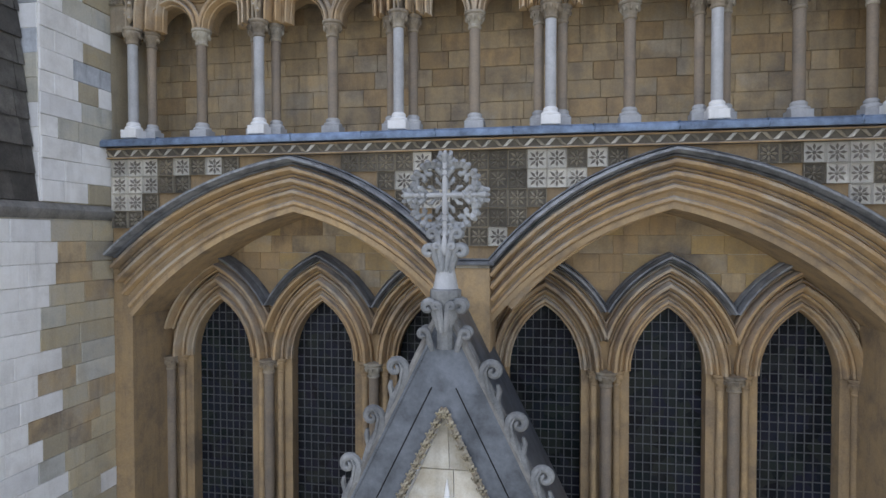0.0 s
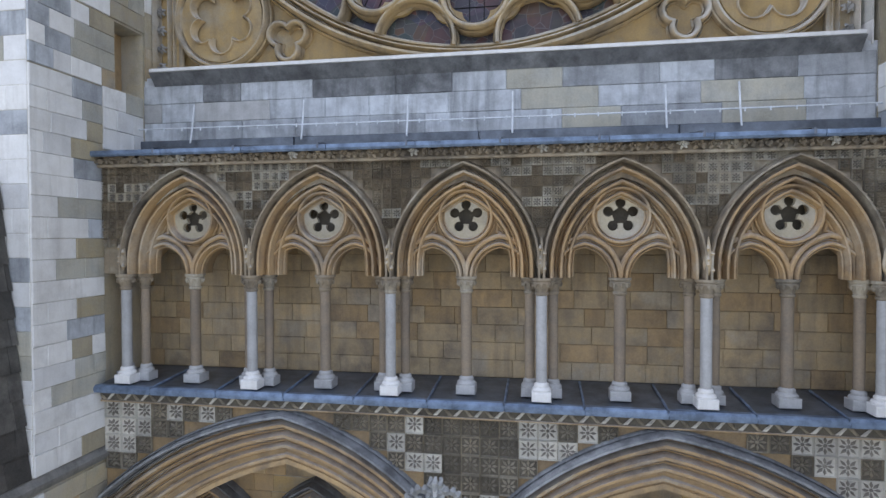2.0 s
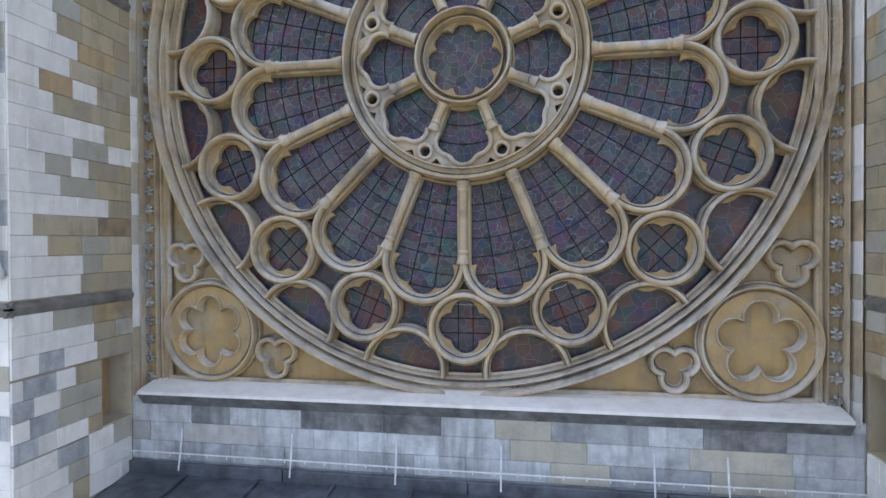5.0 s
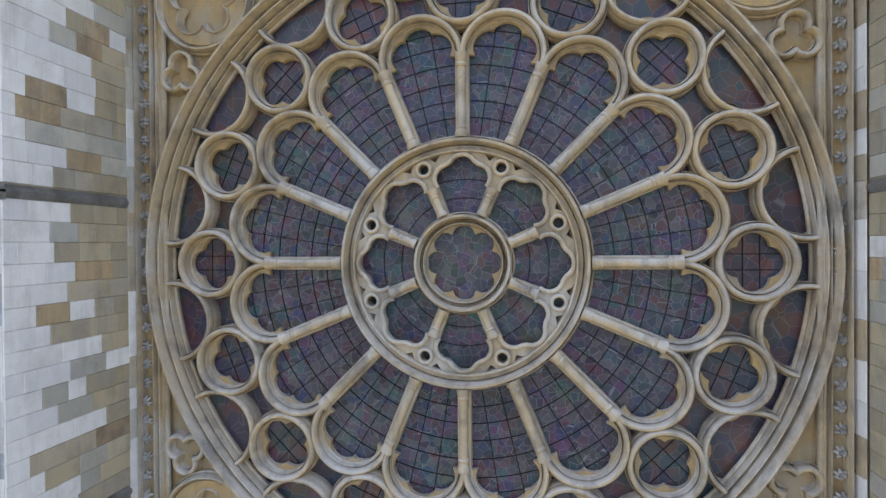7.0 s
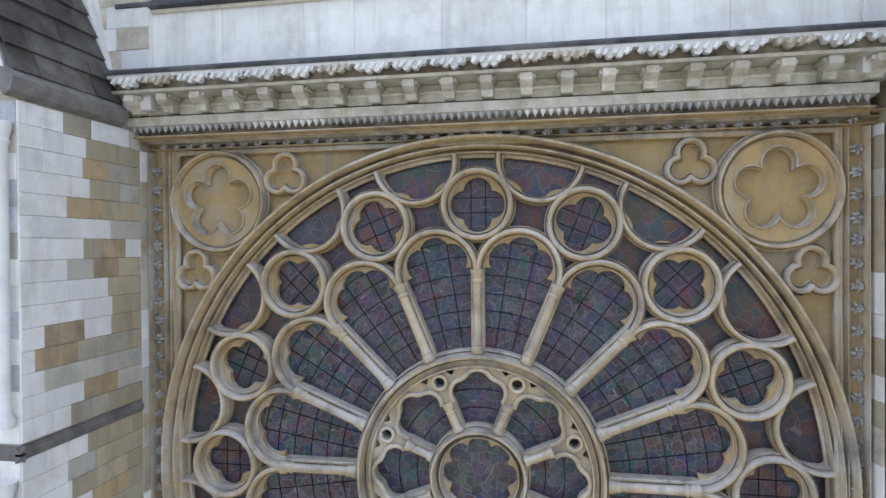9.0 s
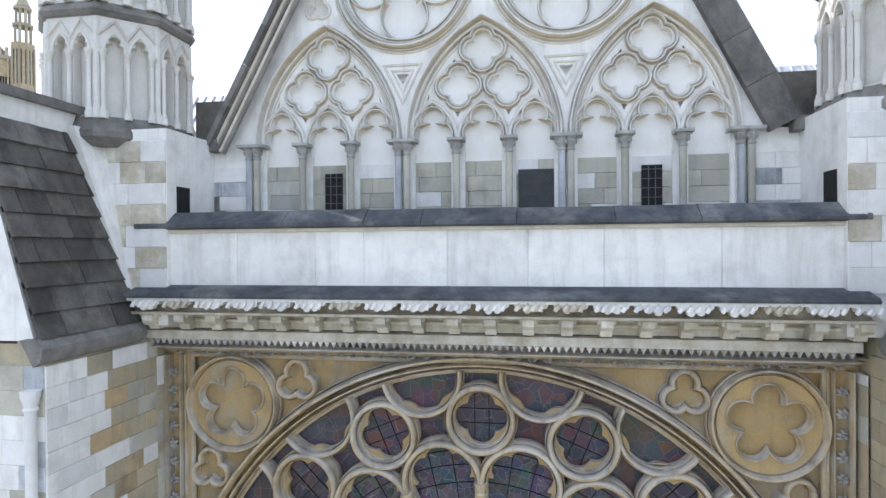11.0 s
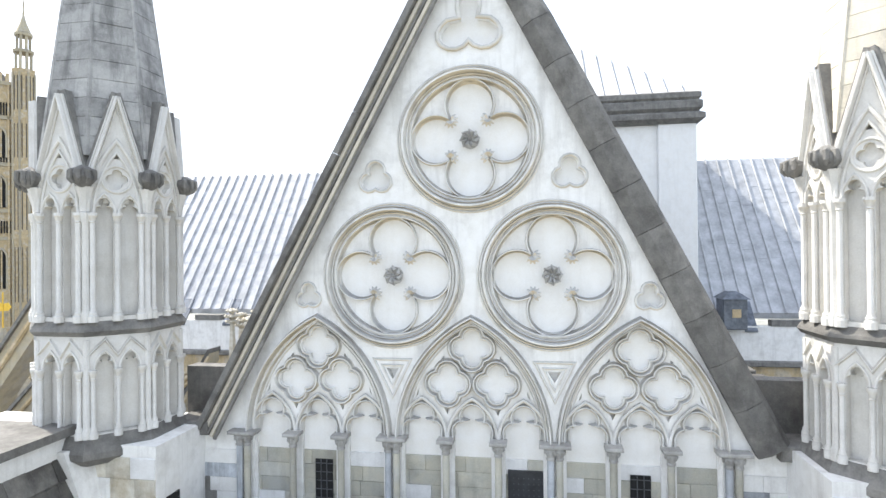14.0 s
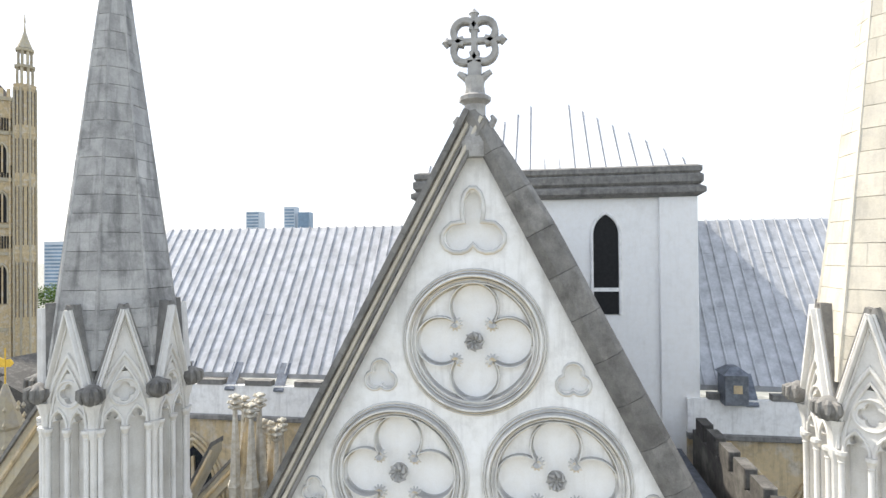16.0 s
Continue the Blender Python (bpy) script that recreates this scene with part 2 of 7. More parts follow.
def glass_mat(name, cols, lead_scale, lead_col=(0.2, 0.2, 0.2), rough=0.3, spec=0.35, toned=0.6):
    """Old leaded glass seen from outside: dull dark colours, lead cames as thin pale-grey net."""
    m, nt, b = mat_base(name, rough)
    g = nt.nodes.new("ShaderNodeNewGeometry")
    vor = nt.nodes.new("ShaderNodeTexVoronoi")
    vor.inputs["Scale"].default_value = lead_scale
    nt.links.new(g.outputs["Position"], vor.inputs["Vector"])
    edge = nt.nodes.new("ShaderNodeTexVoronoi")
    edge.feature = 'DISTANCE_TO_EDGE'
    edge.inputs["Scale"].default_value = lead_scale
    nt.links.new(g.outputs["Position"], edge.inputs["Vector"])
    sep = nt.nodes.new("ShaderNodeSeparateColor")
    nt.links.new(vor.outputs["Color"], sep.inputs[0])
    cr = nt.nodes.new("ShaderNodeValToRGB")
    cr.color_ramp.interpolation = 'CONSTANT'
    els = cr.color_ramp.elements
    for i, c in enumerate(cols):
        e = els[i] if i < 2 else els.new(i / len(cols))
        e.position = i / len(cols)
        e.color = (*c, 1)
    nt.links.new(sep.outputs[0], cr.inputs[0])
    bigc = noise_tex(nt, 1.1, 4, seed=2)
    oi = nt.nodes.new("ShaderNodeObjectInfo")
    tint = nt.nodes.new("ShaderNodeValToRGB")
    tint.color_ramp.elements[0].color = (0.048, 0.042, 0.062, 1)
    tint.color_ramp.elements[1].color = (0.028, 0.04, 0.09, 1)
    t3 = tint.color_ramp.elements.new(0.5)
    t3.color = (0.055, 0.05, 0.062, 1)
    nt.links.new(oi.outputs["Random"], tint.inputs[0])
    col = mix(nt, mixfac(nt, ramp(nt, bigc, 0.38, 0.6), toned), cr.outputs[0], tint.outputs[0])
    cell = nt.nodes.new("ShaderNodeTexVoronoi")
    cell.inputs["Scale"].default_value = lead_scale * 0.42
    nt.links.new(g.outputs["Position"], cell.inputs["Vector"])
    hue = nt.nodes.new("ShaderNodeHueSaturation")
    hue.inputs["Saturation"].default_value, hue.inputs["Value"].default_value = 0.7, 0.16
    nt.links.new(cell.outputs["Color"], hue.inputs["Color"])
    col = mix(nt, toned * 0.42, col, hue.outputs[0])
    patch = noise_tex(nt, 2.6, 3, seed=7)
    col = mix(nt, mixfac(nt, ramp(nt, patch, 0.5, 0.66), 0.4), col, (0.03, 0.03, 0.04))
    col = mix(nt, mixfac(nt, ramp(nt, edge.outputs["Distance"], 0.022, 0.006), 0.6), col, lead_col)
    nt.links.new(col, b.inputs["Base Color"])
    bp = nt.nodes.new("ShaderNodeBump")
    bp.inputs["Strength"].default_value = 0.25
    bp.inputs["Distance"].default_value = 0.01
    nt.links.new(sep.outputs[1], bp.inputs["Height"])
    nt.links.new(bp.outputs[0], b.inputs["Normal"])
    b.inputs["Specular IOR Level"].default_value = spec
    return m


M_GLASS = glass_mat("old stained glass", [(0.06, 0.06, 0.075), (0.03, 0.04, 0.11), (0.10, 0.05, 0.10), (0.055, 0.055, 0.085), (0.04, 0.09, 0.10), (0.12, 0.11, 0.11), (0.02, 0.02, 0.035), (0.10, 0.04, 0.05)], 7.5, (0.27, 0.28, 0.29))
M_GLASSR = glass_mat("red and violet stained glass", [(0.12, 0.045, 0.045), (0.05, 0.048, 0.07), (0.075, 0.055, 0.08), (0.15, 0.055, 0.04), (0.045, 0.055, 0.08)], 5.0)
M_GLASSD = glass_mat("dark quarry glass", [(0.012, 0.016, 0.018), (0.018, 0.02, 0.03), (0.025, 0.03, 0.026), (0.01, 0.012, 0.014)], 5.0, (0.03, 0.03, 0.03), 0.3, 0.05, 0.08)


# ---- geometry tools ----
from mathutils import geometry


class Geo:
    """A list of corners and faces that becomes one mesh."""

    def __init__(self):
        self.v, self.f = [], []

    def add(self, verts, faces):
        n = len(self.v)
        self.v += [tuple(p) for p in verts]
        self.f += [tuple(n + i for i in q) for q in faces]
        return self

    def box(self, x0, x1, y0, y1, z0, z1, c=0.0):
        """A box; c chamfers its upright and level front edges (the side towards -y)."""
        if c <= 0:
            v = [(x0, y0, z0), (x1, y0, z0), (x1, y1, z0), (x0, y1, z0), (x0, y0, z1), (x1, y0, z1), (x1, y1, z1), (x0, y1, z1)]
            return self.add(v, [(0, 3, 2, 1), (4, 5, 6, 7), (0, 1, 5, 4), (1, 2, 6, 5), (2, 3, 7, 6), (3, 0, 4, 7)])
        rings = []
        for y, i in ((y0, c), (y0 + c, 0), (y1 - c, 0), (y1, c)):
            rings.append([(x0 + i, y, z0 + i), (x1 - i, y, z0 + i), (x1 - i, y, z1 - i), (x0 + i, y, z1 - i)])
        return self.loft(rings)

    def loft(self, rings, caps=True, closed=True):
        """Skin over rings with the same number of points."""
        n = len(rings[0])
        v = [p for r in rings for p in r]
        f = []
        for i in range(len(rings) - 1):
            for j in range(n if closed else n - 1):
                k = (j + 1) % n
                f.append((i * n + j, i * n + k, (i + 1) * n + k, (i + 1) * n + j))
        if caps and closed:
            f.append(tuple(range(n - 1, -1, -1)))
            f.append(tuple((len(rings) - 1) * n + j for j in range(n)))
        return self.add(v, f)

    def lathe(self, x, y, prof, n=14, m=None, a0=0.0):
        """Turned shape about the upright at x, y; prof: (radius, height) pairs."""
        rings = [[(x + r * math.cos(a0 + math.tau * i / n), y + r * math.sin(a0 + math.tau * i / n), z) for i in range(n)] for r, z in prof]
        if m:
            rings = [[m @ Vector(p) for p in r] for r in rings]
        return self.loft(rings)

    def tube(self, pts, r, n=6):
        """A round bar along 3D points; r is a radius or one for each point."""
        pts = [Vector(p) for p in pts]
        rings = []
        for i, p in enumerate(pts):
            d = (pts[min(i + 1, len(pts) - 1)] - pts[max(i - 1, 0)]).normalized()
            a = d.orthogonal().normalized() if abs(d.y) > 0.9 else d.cross(Vector((0, 1, 0))).normalized()
            b = d.cross(a)
            q = r[i] if isinstance(r, (list, tuple)) else r
            rings.append([p + a * q * math.cos(math.tau * k / n) + b * q * math.sin(math.tau * k / n) for k in range(n)])
        return self.loft(rings)

    def sweep(self, path, prof, closed=False):
        """A moulding along path, points (x, z) in the facade's plane. prof: (offset to the left of the path, y)."""
        n = len(path)
        rings = []
        for i, p in enumerate(path):
            a = path[(i - 1) % n] if closed or i else p
            b = path[(i + 1) % n] if closed or i < n - 1 else p
            d1 = norm2(p[0] - a[0], p[1] - a[1]) if a != p else None
            d2 = norm2(b[0] - p[0], b[1] - p[1]) if b != p else None
            d1, d2 = d1 or d2, d2 or d1
            nx, nz = -(d1[1] + d2[1]), d1[0] + d2[0]
            l = math.hypot(nx, nz) or 1.0
            nx, nz = nx / l, nz / l
            k = 1 / max(0.55, nx * -d1[1] + nz * d1[0])
            rings.append([(p[0] + nx * o * k, y, p[1] + nz * o * k) for o, y in prof])
        if closed:
            rings.append(rings[0])
            return self.loft(rings, caps=False)
        return self.loft(rings)

    def plate(self, outer, holes, y0, y1):
        """A slab in the facade's plane from y0 (front) to y1, with holes cut through."""
        loops = [outer] + list(holes)
        vv = [Vector((x, z, 0)) for l in loops for x, z in l]
        tri = geometry.tessellate_polygon([[Vector((x, z, 0)) for x, z in l] for l in loops])
        n = len(vv)
        verts = [(p.x, y0, p.y) for p in vv] + [(p.x, y1, p.y) for p in vv]
        faces = [t for t in tri] + [(c + n, b + n, a + n) for a, b, c in tri]
        s = 0
        for l in loops:
            for i in range(len(l)):
                j = (i + 1) % len(l)
                faces.append((s + i, s + j, s + j + n, s + i + n))
            s += len(l)
        return self.add(verts, faces)


def norm2(x, z):
    l = math.hypot(x, z)
    return (x / l, z / l) if l > 1e-9 else None


def mesh_of(name, g, mat, smooth=35, second=None, faces=()):
    me = bpy.data.meshes.new(name)
    me.from_pydata(g.v, [], g.f)
    me.materials.append(mat)
    if second:
        me.materials.append(second)
        for i in faces:
            me.polygons[i].material_index = 1
    b = bmesh.new()
    b.from_mesh(me)
    bmesh.ops.recalc_face_normals(b, faces=b.faces)
    b.to_mesh(me)
    b.free()
    if smooth:
        me.shade_smooth()
        me.set_sharp_from_angle(angle=radians(smooth))
    return me


def part(name, g, mat, parent, label="", smooth=35):
    """One mesh object under a thing or under a part."""
    ob = new(name, g if isinstance(g, bpy.types.Mesh) else mesh_of(name, g, mat, smooth))
    if parent:
        ob.parent = parent
        ob.matrix_parent_inverse = parent.matrix_world.inverted()
    return tagged(ob, label) if label else ob


def thing(name, label, category, group="", kind="", at=(0, 0, 0)):
    e = new(name)
    e.empty_display_size = 0.2
    e.location = at
    bpy.context.view_layer.update()
    return tagged(e, label, category, group, kind)


def solo(name, g, mat, label, category, group="", kind="", smooth=35):
    return tagged(part(name, g, mat, None, "", smooth), label, category, group, kind)


def arc(cx, cz, r, a0, a1, n=12):
    return [(cx + r * math.cos(radians(a0 + (a1 - a0) * i / n)), cz + r * math.sin(radians(a0 + (a1 - a0) * i / n))) for i in range(n + 1)]


def circle(cx, cz, r, n=40):
    return [(cx + r * math.cos(math.tau * i / n), cz + r * math.sin(math.tau * i / n)) for i in range(n)]


def bow(p, q, sag, n=10):
    """A curve from p to q that rises by sag to its left at the middle."""
    dx, dz = q[0] - p[0], q[1] - p[1]
    l = math.hypot(dx, dz)
    return [(p[0] + dx * t - dz / l * sag * 4 * t * (1 - t), p[1] + dz * t + dx / l * sag * 4 * t * (1 - t)) for t in (i / n for i in range(n + 1))]


def pointed(cx, half, z0, rise, n=9):
    """A two-centred pointed arch from the left springing over the apex to the right."""
    r = (half * half + rise * rise) / (2 * half)
    a = math.degrees(math.atan2(rise, r - half))
    left = arc(cx - half + r, z0, r, 180, 180 - a, n)
    return left + [(2 * cx - x, z) for x, z in left[-2::-1]]


def foil(cx, cz, lobes, d, r, rot=90.0, n=8):
    """The outline of a cusped figure of round lobes."""
    out = []
    h = math.pi / lobes
    t = d * math.cos(h) + math.sqrt(max(0.0, r * r - (d * math.sin(h)) ** 2))
    phi = math.atan2(t * math.sin(h), t * math.cos(h) - d)
    if r < d * math.sin(h):
        phi = math.pi / 2 + h
    for k in range(lobes):
        a = radians(rot) + math.tau * k / lobes
        lx, lz = cx + d * math.cos(a), cz + d * math.sin(a)
        for i in range(n + (0 if r >= d * math.sin(h) else 1)):
            b = a - phi + 2 * phi * i / n
            out.append((lx + r * math.cos(b), lz + r * math.sin(b)))
    return out


def trefoil_arch(cx, half, z0, rise):
    """A cusped arch head from the left springing to the right."""
    r = half * 0.62
    top = arc(cx, z0 + rise - r, r, 205, -25, 10)
    k = half * 0.55
    left = arc(cx - half + k, z0 + k * 0.75, k, 200, 75, 5)
    return [(cx - half, z0)] + left + top + [(2 * cx - x, z) for x, z in left[::-1]] + [(cx + half, z0)]


def roll(r, y, n=8):
    """Profile: a round bead of radius r, its centre at depth y."""
    return [(r * math.cos(math.tau * i / n), y + r * math.sin(math.tau * i / n)) for i in range(n)]


def slab(w, y0, y1, c=0.02):
    """Profile: a flat band w wide with chamfered front corners."""
    h = w / 2
    return [(-h, y1), (-h, y0 + c), (-h + c, y0), (h - c, y0), (h, y0 + c), (h, y1)]


def wave_moulding(w, y0, y1):
    """Profile: roll, hollow and fillet, w wide, front at y0."""
    h, d = w / 2, y1 - y0
    return [(-h, y1), (-h, y0 + d * 0.5), (-h * 0.75, y0 + d * 0.42), (-h * 0.55, y0 + d * 0.55), (-h * 0.4, y0 + d * 0.2),
            (-h * 0.2, y0), (h * 0.2, y0), (h * 0.4, y0 + d * 0.2), (h * 0.55, y0 + d * 0.55), (h * 0.75, y0 + d * 0.42), (h, y0 + d * 0.5), (h, y1)]


# one stone block, 1 x 1 x 1 about its middle, with worn front edges
def block_mesh(name, mat, c=0.014):
    g = Geo()
    g.loft([[(-.5, .5, -.5), (.5, .5, -.5), (.5, .5, .5), (-.5, .5, .5)],
            [(-.5, -.3, -.5), (.5, -.3, -.5), (.5, -.3, .5), (-.5, -.3, .5)],
            [(-.5 + c, -.5, -.5 + c * 2), (.5 - c, -.5, -.5 + c * 2), (.5 - c, -.5, .5 - c * 2), (-.5 + c, -.5, .5 - c * 2)]])
    return mesh_of(name, g, mat, 0)


BLOCKS = {}


def ashlar(parent, origin, along, outward, width, height, course, length, pick, depth=0.06, name="stone_block", keep=None, seed=1):
    """Courses of single blocks on a wall's face. along, outward: unit vectors; pick(u, v, rnd) gives the material; keep(u0, u1, v0, v1) may refuse."""
    rnd = random.Random(seed)
    o, ax, out = Vector(origin), Vector(along), Vector(outward)
    rows = max(1, round(height / course))
    ch = height / rows
    basis = Matrix((ax, -out, Vector((0, 0, 1)))).transposed().to_4x4()
    for i in range(rows):
        u = 0.0
        first = True
        while u < width - 1e-6:
            l = length * rnd.uniform(0.6, 1.45) * (0.5 if first and i % 2 else 1)
            first = False
            if width - u - l < length * 0.4:
                l = width - u
            v0 = i * ch
            if keep is None or keep(u, u + l, v0, v0 + ch):
                mat = pick(u + l / 2, v0 + ch / 2, rnd)
                if mat.name not in BLOCKS:
                    BLOCKS[mat.name] = block_mesh("stone_block", mat)
                ob = new(name, BLOCKS[mat.name])
                pr = rnd.uniform(-0.005, 0.005)
                mid = o + ax * (u + l / 2) + Vector((0, 0, v0 + ch / 2)) + out * (depth / 2 + pr - 0.02)
                m = Matrix.Translation(mid) @ basis @ Matrix.Diagonal((l - 0.003, depth, ch - 0.003, 1))
                ob.parent = parent
                ob.matrix_parent_inverse = parent.matrix_world.inverted()
                ob.matrix_basis = m
            u += l


# ---- ground ----
g = Geo()
g.add([(-4000, -4000, 0), (4000, -4000, 0), (4000, 4000, 0), (-4000, 4000, 0)], [(0, 1, 2, 3)])
solo("ground", g, M_GROUND, "pale paving and lawns far below the church front", "ground", kind="structure")

# ---- lower stage: six lancets under two wide arches ----
LANCETS = [0.09 + 1.8 * (i - 2.5) for i in range(6)]


def lancet(cx, half, z0, rise, low=0.3, n=9):
    return [(cx - half, low)] + pointed(cx, half, z0, rise, n) + [(cx + half, low)]


wall = thing("wall_lower", "golden limestone window wall under two wide arches", "wall", kind="structure")
g = Geo()
g.plate([(-6, 0), (6, 0), (6, 14.3), (-6, 14.3)], [lancet(x, 0.545, 11.05, 0.97, 6.0) for x in LANCETS], -0.30, 0.0)
part("wall_face", g, M_TAN, wall)
# near-black sheet added behind the lancets in place of the unlit interior
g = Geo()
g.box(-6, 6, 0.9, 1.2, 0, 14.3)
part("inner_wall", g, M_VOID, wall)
for cx in LANCETS:
    g = Geo().sweep(pointed(cx, 0.60, 11.05, 1.05), wave_moulding(0.14, -0.40, -0.28))
    part("inner_arch_moulding", g, M_ARCH, wall)
    g = Geo().sweep([p for p in pointed(cx, 0.77, 11.05, 1.30)], wave_moulding(0.2, -0.52, -0.28))
    part("arch_moulding", g, M_ARCH, wall)
    hood = [p for p in pointed(cx, 1.12, 11.05, 1.72, 16) if abs(p[0] - cx) <= 0.91]
    part("hood_moulding", Geo().sweep(hood, wave_moulding(0.13, -0.60, -0.28)), M_SOOTB, wall)
    mid = [p for p in pointed(cx, 0.97, 11.05, 1.54, 16) if abs(p[0] - cx) <= 0.91]
    part("arch_moulding", Geo().sweep(mid, wave_moulding(0.17, -0.57, -0.28)), M_ARCH, wall)


def shaft(parent, x, y, z0, z1, r, mat, cap, base_mat, capital=True, plinth=True, name="shaft"):
    """Round shaft with moulded base and bell capital; z0 is the plinth's foot, z1 the capital's top."""
    b = 0.24 if plinth else 0.0
    own = part(name, Geo().lathe(x, y, [(r, z0 + b), (r, z1 - 0.15)], 12), mat, parent)
    if plinth:
        g = Geo().box(x - r * 1.75, x + r * 1.75, y - r * 1.75, y + r * 1.75, z0, z0 + 0.13, 0.012)
        g.lathe(x, y, [(r * 1.7, z0 + 0.13), (r * 1.75, z0 + 0.155), (r * 1.6, z0 + 0.175), (r * 1.25, z0 + 0.19), (r * 1.35, z0 + 0.21), (r * 1.3, z0 + 0.23), (r, z0 + 0.25)], 14)
        part("shaft_base", g, base_mat, own)
    if capital:
        g = Geo().lathe(x, y, [(r, z1 - 0.24), (r * 1.22, z1 - 0.225), (r * 1.22, z1 - 0.2), (r * 1.05, z1 - 0.19), (r * 1.3, z1 - 0.12), (r * 1.8, z1 - 0.07),
                               (r * 1.65, z1 - 0.05), (r * 1.95, z1 - 0.03), (r * 1.95, z1)], 16)
        for k in range(8):
            a = math.tau * k / 8
            g.lathe(x + r * 1.5 * math.cos(a), y + r * 1.5 * math.sin(a), [(0.004, z1 - 0.14), (r * 0.32, z1 - 0.115), (r * 0.38, z1 - 0.085), (0.004, z1 - 0.06)], 5)
        part("capital", g, cap, own)


for k in range(7):
    x = 0.09 + 1.8 * (k - 3)
    shaft(wall, x, -0.42, 6.0, 11.05, 0.085, M_SHAFTB, M_DARKST, M_PALE)
    for s in (-1, 1):
        shaft(wall, x + s * 0.17, -0.34, 6.0, 11.05, 0.055, M_TAN, M_TAN, M_PALE)
for i, cx in enumerate(LANCETS):
    w = thing("window_%d" % (i + 1), "tall lancet window of small dark leaded panes", "window", "lancet windows", "structure")
    part("pane", Geo().plate(lancet(cx, 0.56, 11.05, 0.99, 6.0), [], -0.07, -0.05), M_GLASSD, w)
    g = Geo()
    for j in range(1, 9):
        x = cx - 0.545 + j * 1.09 / 9
        d = abs(x - cx)
        r = (0.545 ** 2 + 0.97 ** 2) / 1.09
        top = 11.05 + math.sqrt(max(0, r * r - (d + r - 0.545) ** 2))
        g.box(x - 0.006, x + 0.006, -0.09, -0.07, 6.0, top)
    for j in range(40):
        z = 6.1 + j * 0.145
        if z > 11.95:
            break
        h = 0.545
        if z > 11.05:
            h = math.sqrt(r * r - (z - 11.05) ** 2) - (r - 0.545)
        g.box(cx - h, cx + h, -0.092, -0.068, z - 0.006, z + 0.006)
    part("glazing_bars", g, M_GRID, w, "grey lead and iron glazing grid")

# the two wide arches
APEX_E, APEX_I = 14.20, 13.46


def wide_arch(s, k):
    """Half lines of the arch on side s (-1, 1); k runs from 0 at the outer edge to 1 at the inner."""
    ax = s * (2.645)
    out = (s * (5.62 - 0.30 * k), 12.80 - 0.95 * k)
    mid = (s * 0.25, 12.70 - 0.80 * k)
    apex = (ax, APEX_E + (APEX_I - APEX_E) * k)
    left, right = (out, mid) if s < 0 else (mid, out)
    return bow(left, apex, 0.24) + bow(apex, right, 0.24)[1:]


dia = thing("wall_diaper", "carved diaper spandrel wall over two wide arches", "wall", kind="structure")
la, ra = wide_arch(-1, 1), wide_arch(1, 1)
g = Geo().plate([(-6, 14.3), (-6, 0), (-5.32, 0)] + la + [(-0.25, 0), (0.25, 0)] + ra + [(5.32, 0), (6, 0), (6, 14.3)], [], -1.32, -0.3)
part("wall_face", g, M_TAN, dia)
ORDERS = ((0.0, 0.13, -1.56, M_SOOTB), (0.2, 0.17, -1.49, M_ARCH), (0.42, 0.17, -1.46, M_ARCH), (0.64, 0.16, -1.41, M_ARCH), (0.85, 0.16, -1.36, M_ARCH))
for s in (-1, 1):
    for k, w, y, m in ORDERS:
        part("arch_order", Geo().sweep(wide_arch(s, k), wave_moulding(w * 1.15, y, -1.2)), m, dia)
    part("arch_hollow", Geo().sweep(wide_arch(s, 0.5), slab(0.78, -1.28, -1.2)), M_ARCH, dia)
    part("arch_soffit", Geo().sweep(wide_arch(s, 1.0), [(-0.02, -1.34), (0.05, -1.34), (0.05, -0.32), (-0.02, -0.32)]), M_TAN, dia)
part("pier", Geo().box(-0.235, 0.245, -1.5, -0.4, 0, 12.64, 0.012), M_TAN, dia)
part("pier_joints", Geo().box(-0.225, 0.235, -1.49, -1.3, 12.6, 12.68), M_DARKST, dia)
g = Geo().sweep([(-0.3, 12.70), (0.3, 12.70)], wave_moulding(0.13, -1.56, -1.2))
part("pier_moulding", g, M_SOOTB, dia)


def tile_mesh(mat, size, second):
    """A square stone with a raised rim and an eight-petalled flower."""
    g = Geo()
    h = size / 2 - 0.004
    a, b = h * 0.96, h * 0.92
    g.loft([[(-h, 0, -h), (h, 0, -h), (h, 0, h), (-h, 0, h)], [(-h, -0.045, -h), (h, -0.045, -h), (h, -0.045, h), (-h, -0.045, h)],
            [(-a, -0.05, -a), (a, -0.05, -a), (a, -0.05, a), (-a, -0.05, a)], [(-b, -0.006, -b), (b, -0.006, -b), (b, -0.006, b), (-b, -0.006, b)]])
    nf = len(g.f)
    for k in range(8):
        t = math.tau * k / 8
        c, s = math.cos(t), math.sin(t)
        r1 = b * (0.98 if k % 2 == 0 else 1.12)
        pts = [(b * 0.2, 0), (b * 0.62, b * 0.17), (r1, 0), (b * 0.62, -b * 0.17)]
        v = [(p * c - q * s, -0.008, p * s + q * c) for p, q in pts] + [(b * 0.6 * c, -0.058, b * 0.6 * s)]
        g.add(v, [(0, 1, 4), (1, 2, 4), (2, 3, 4), (3, 0, 4)])
    v = [(b * 0.22 * math.cos(math.tau * i / 6), -0.01, b * 0.22 * math.sin(math.tau * i / 6)) for i in range(6)] + [(0, -0.06, 0)]
    g.add(v, [(i, (i + 1) % 6, 6) for i in range(6)])
    petals = range(nf, len(g.f))
    # sunk ground gets the dark recess-shade colour; pale tiles darken the petals instead
    return mesh_of("diaper_tile", g, mat, 0, second, petals if second is M_FLOWG else range(nf - 1, nf))


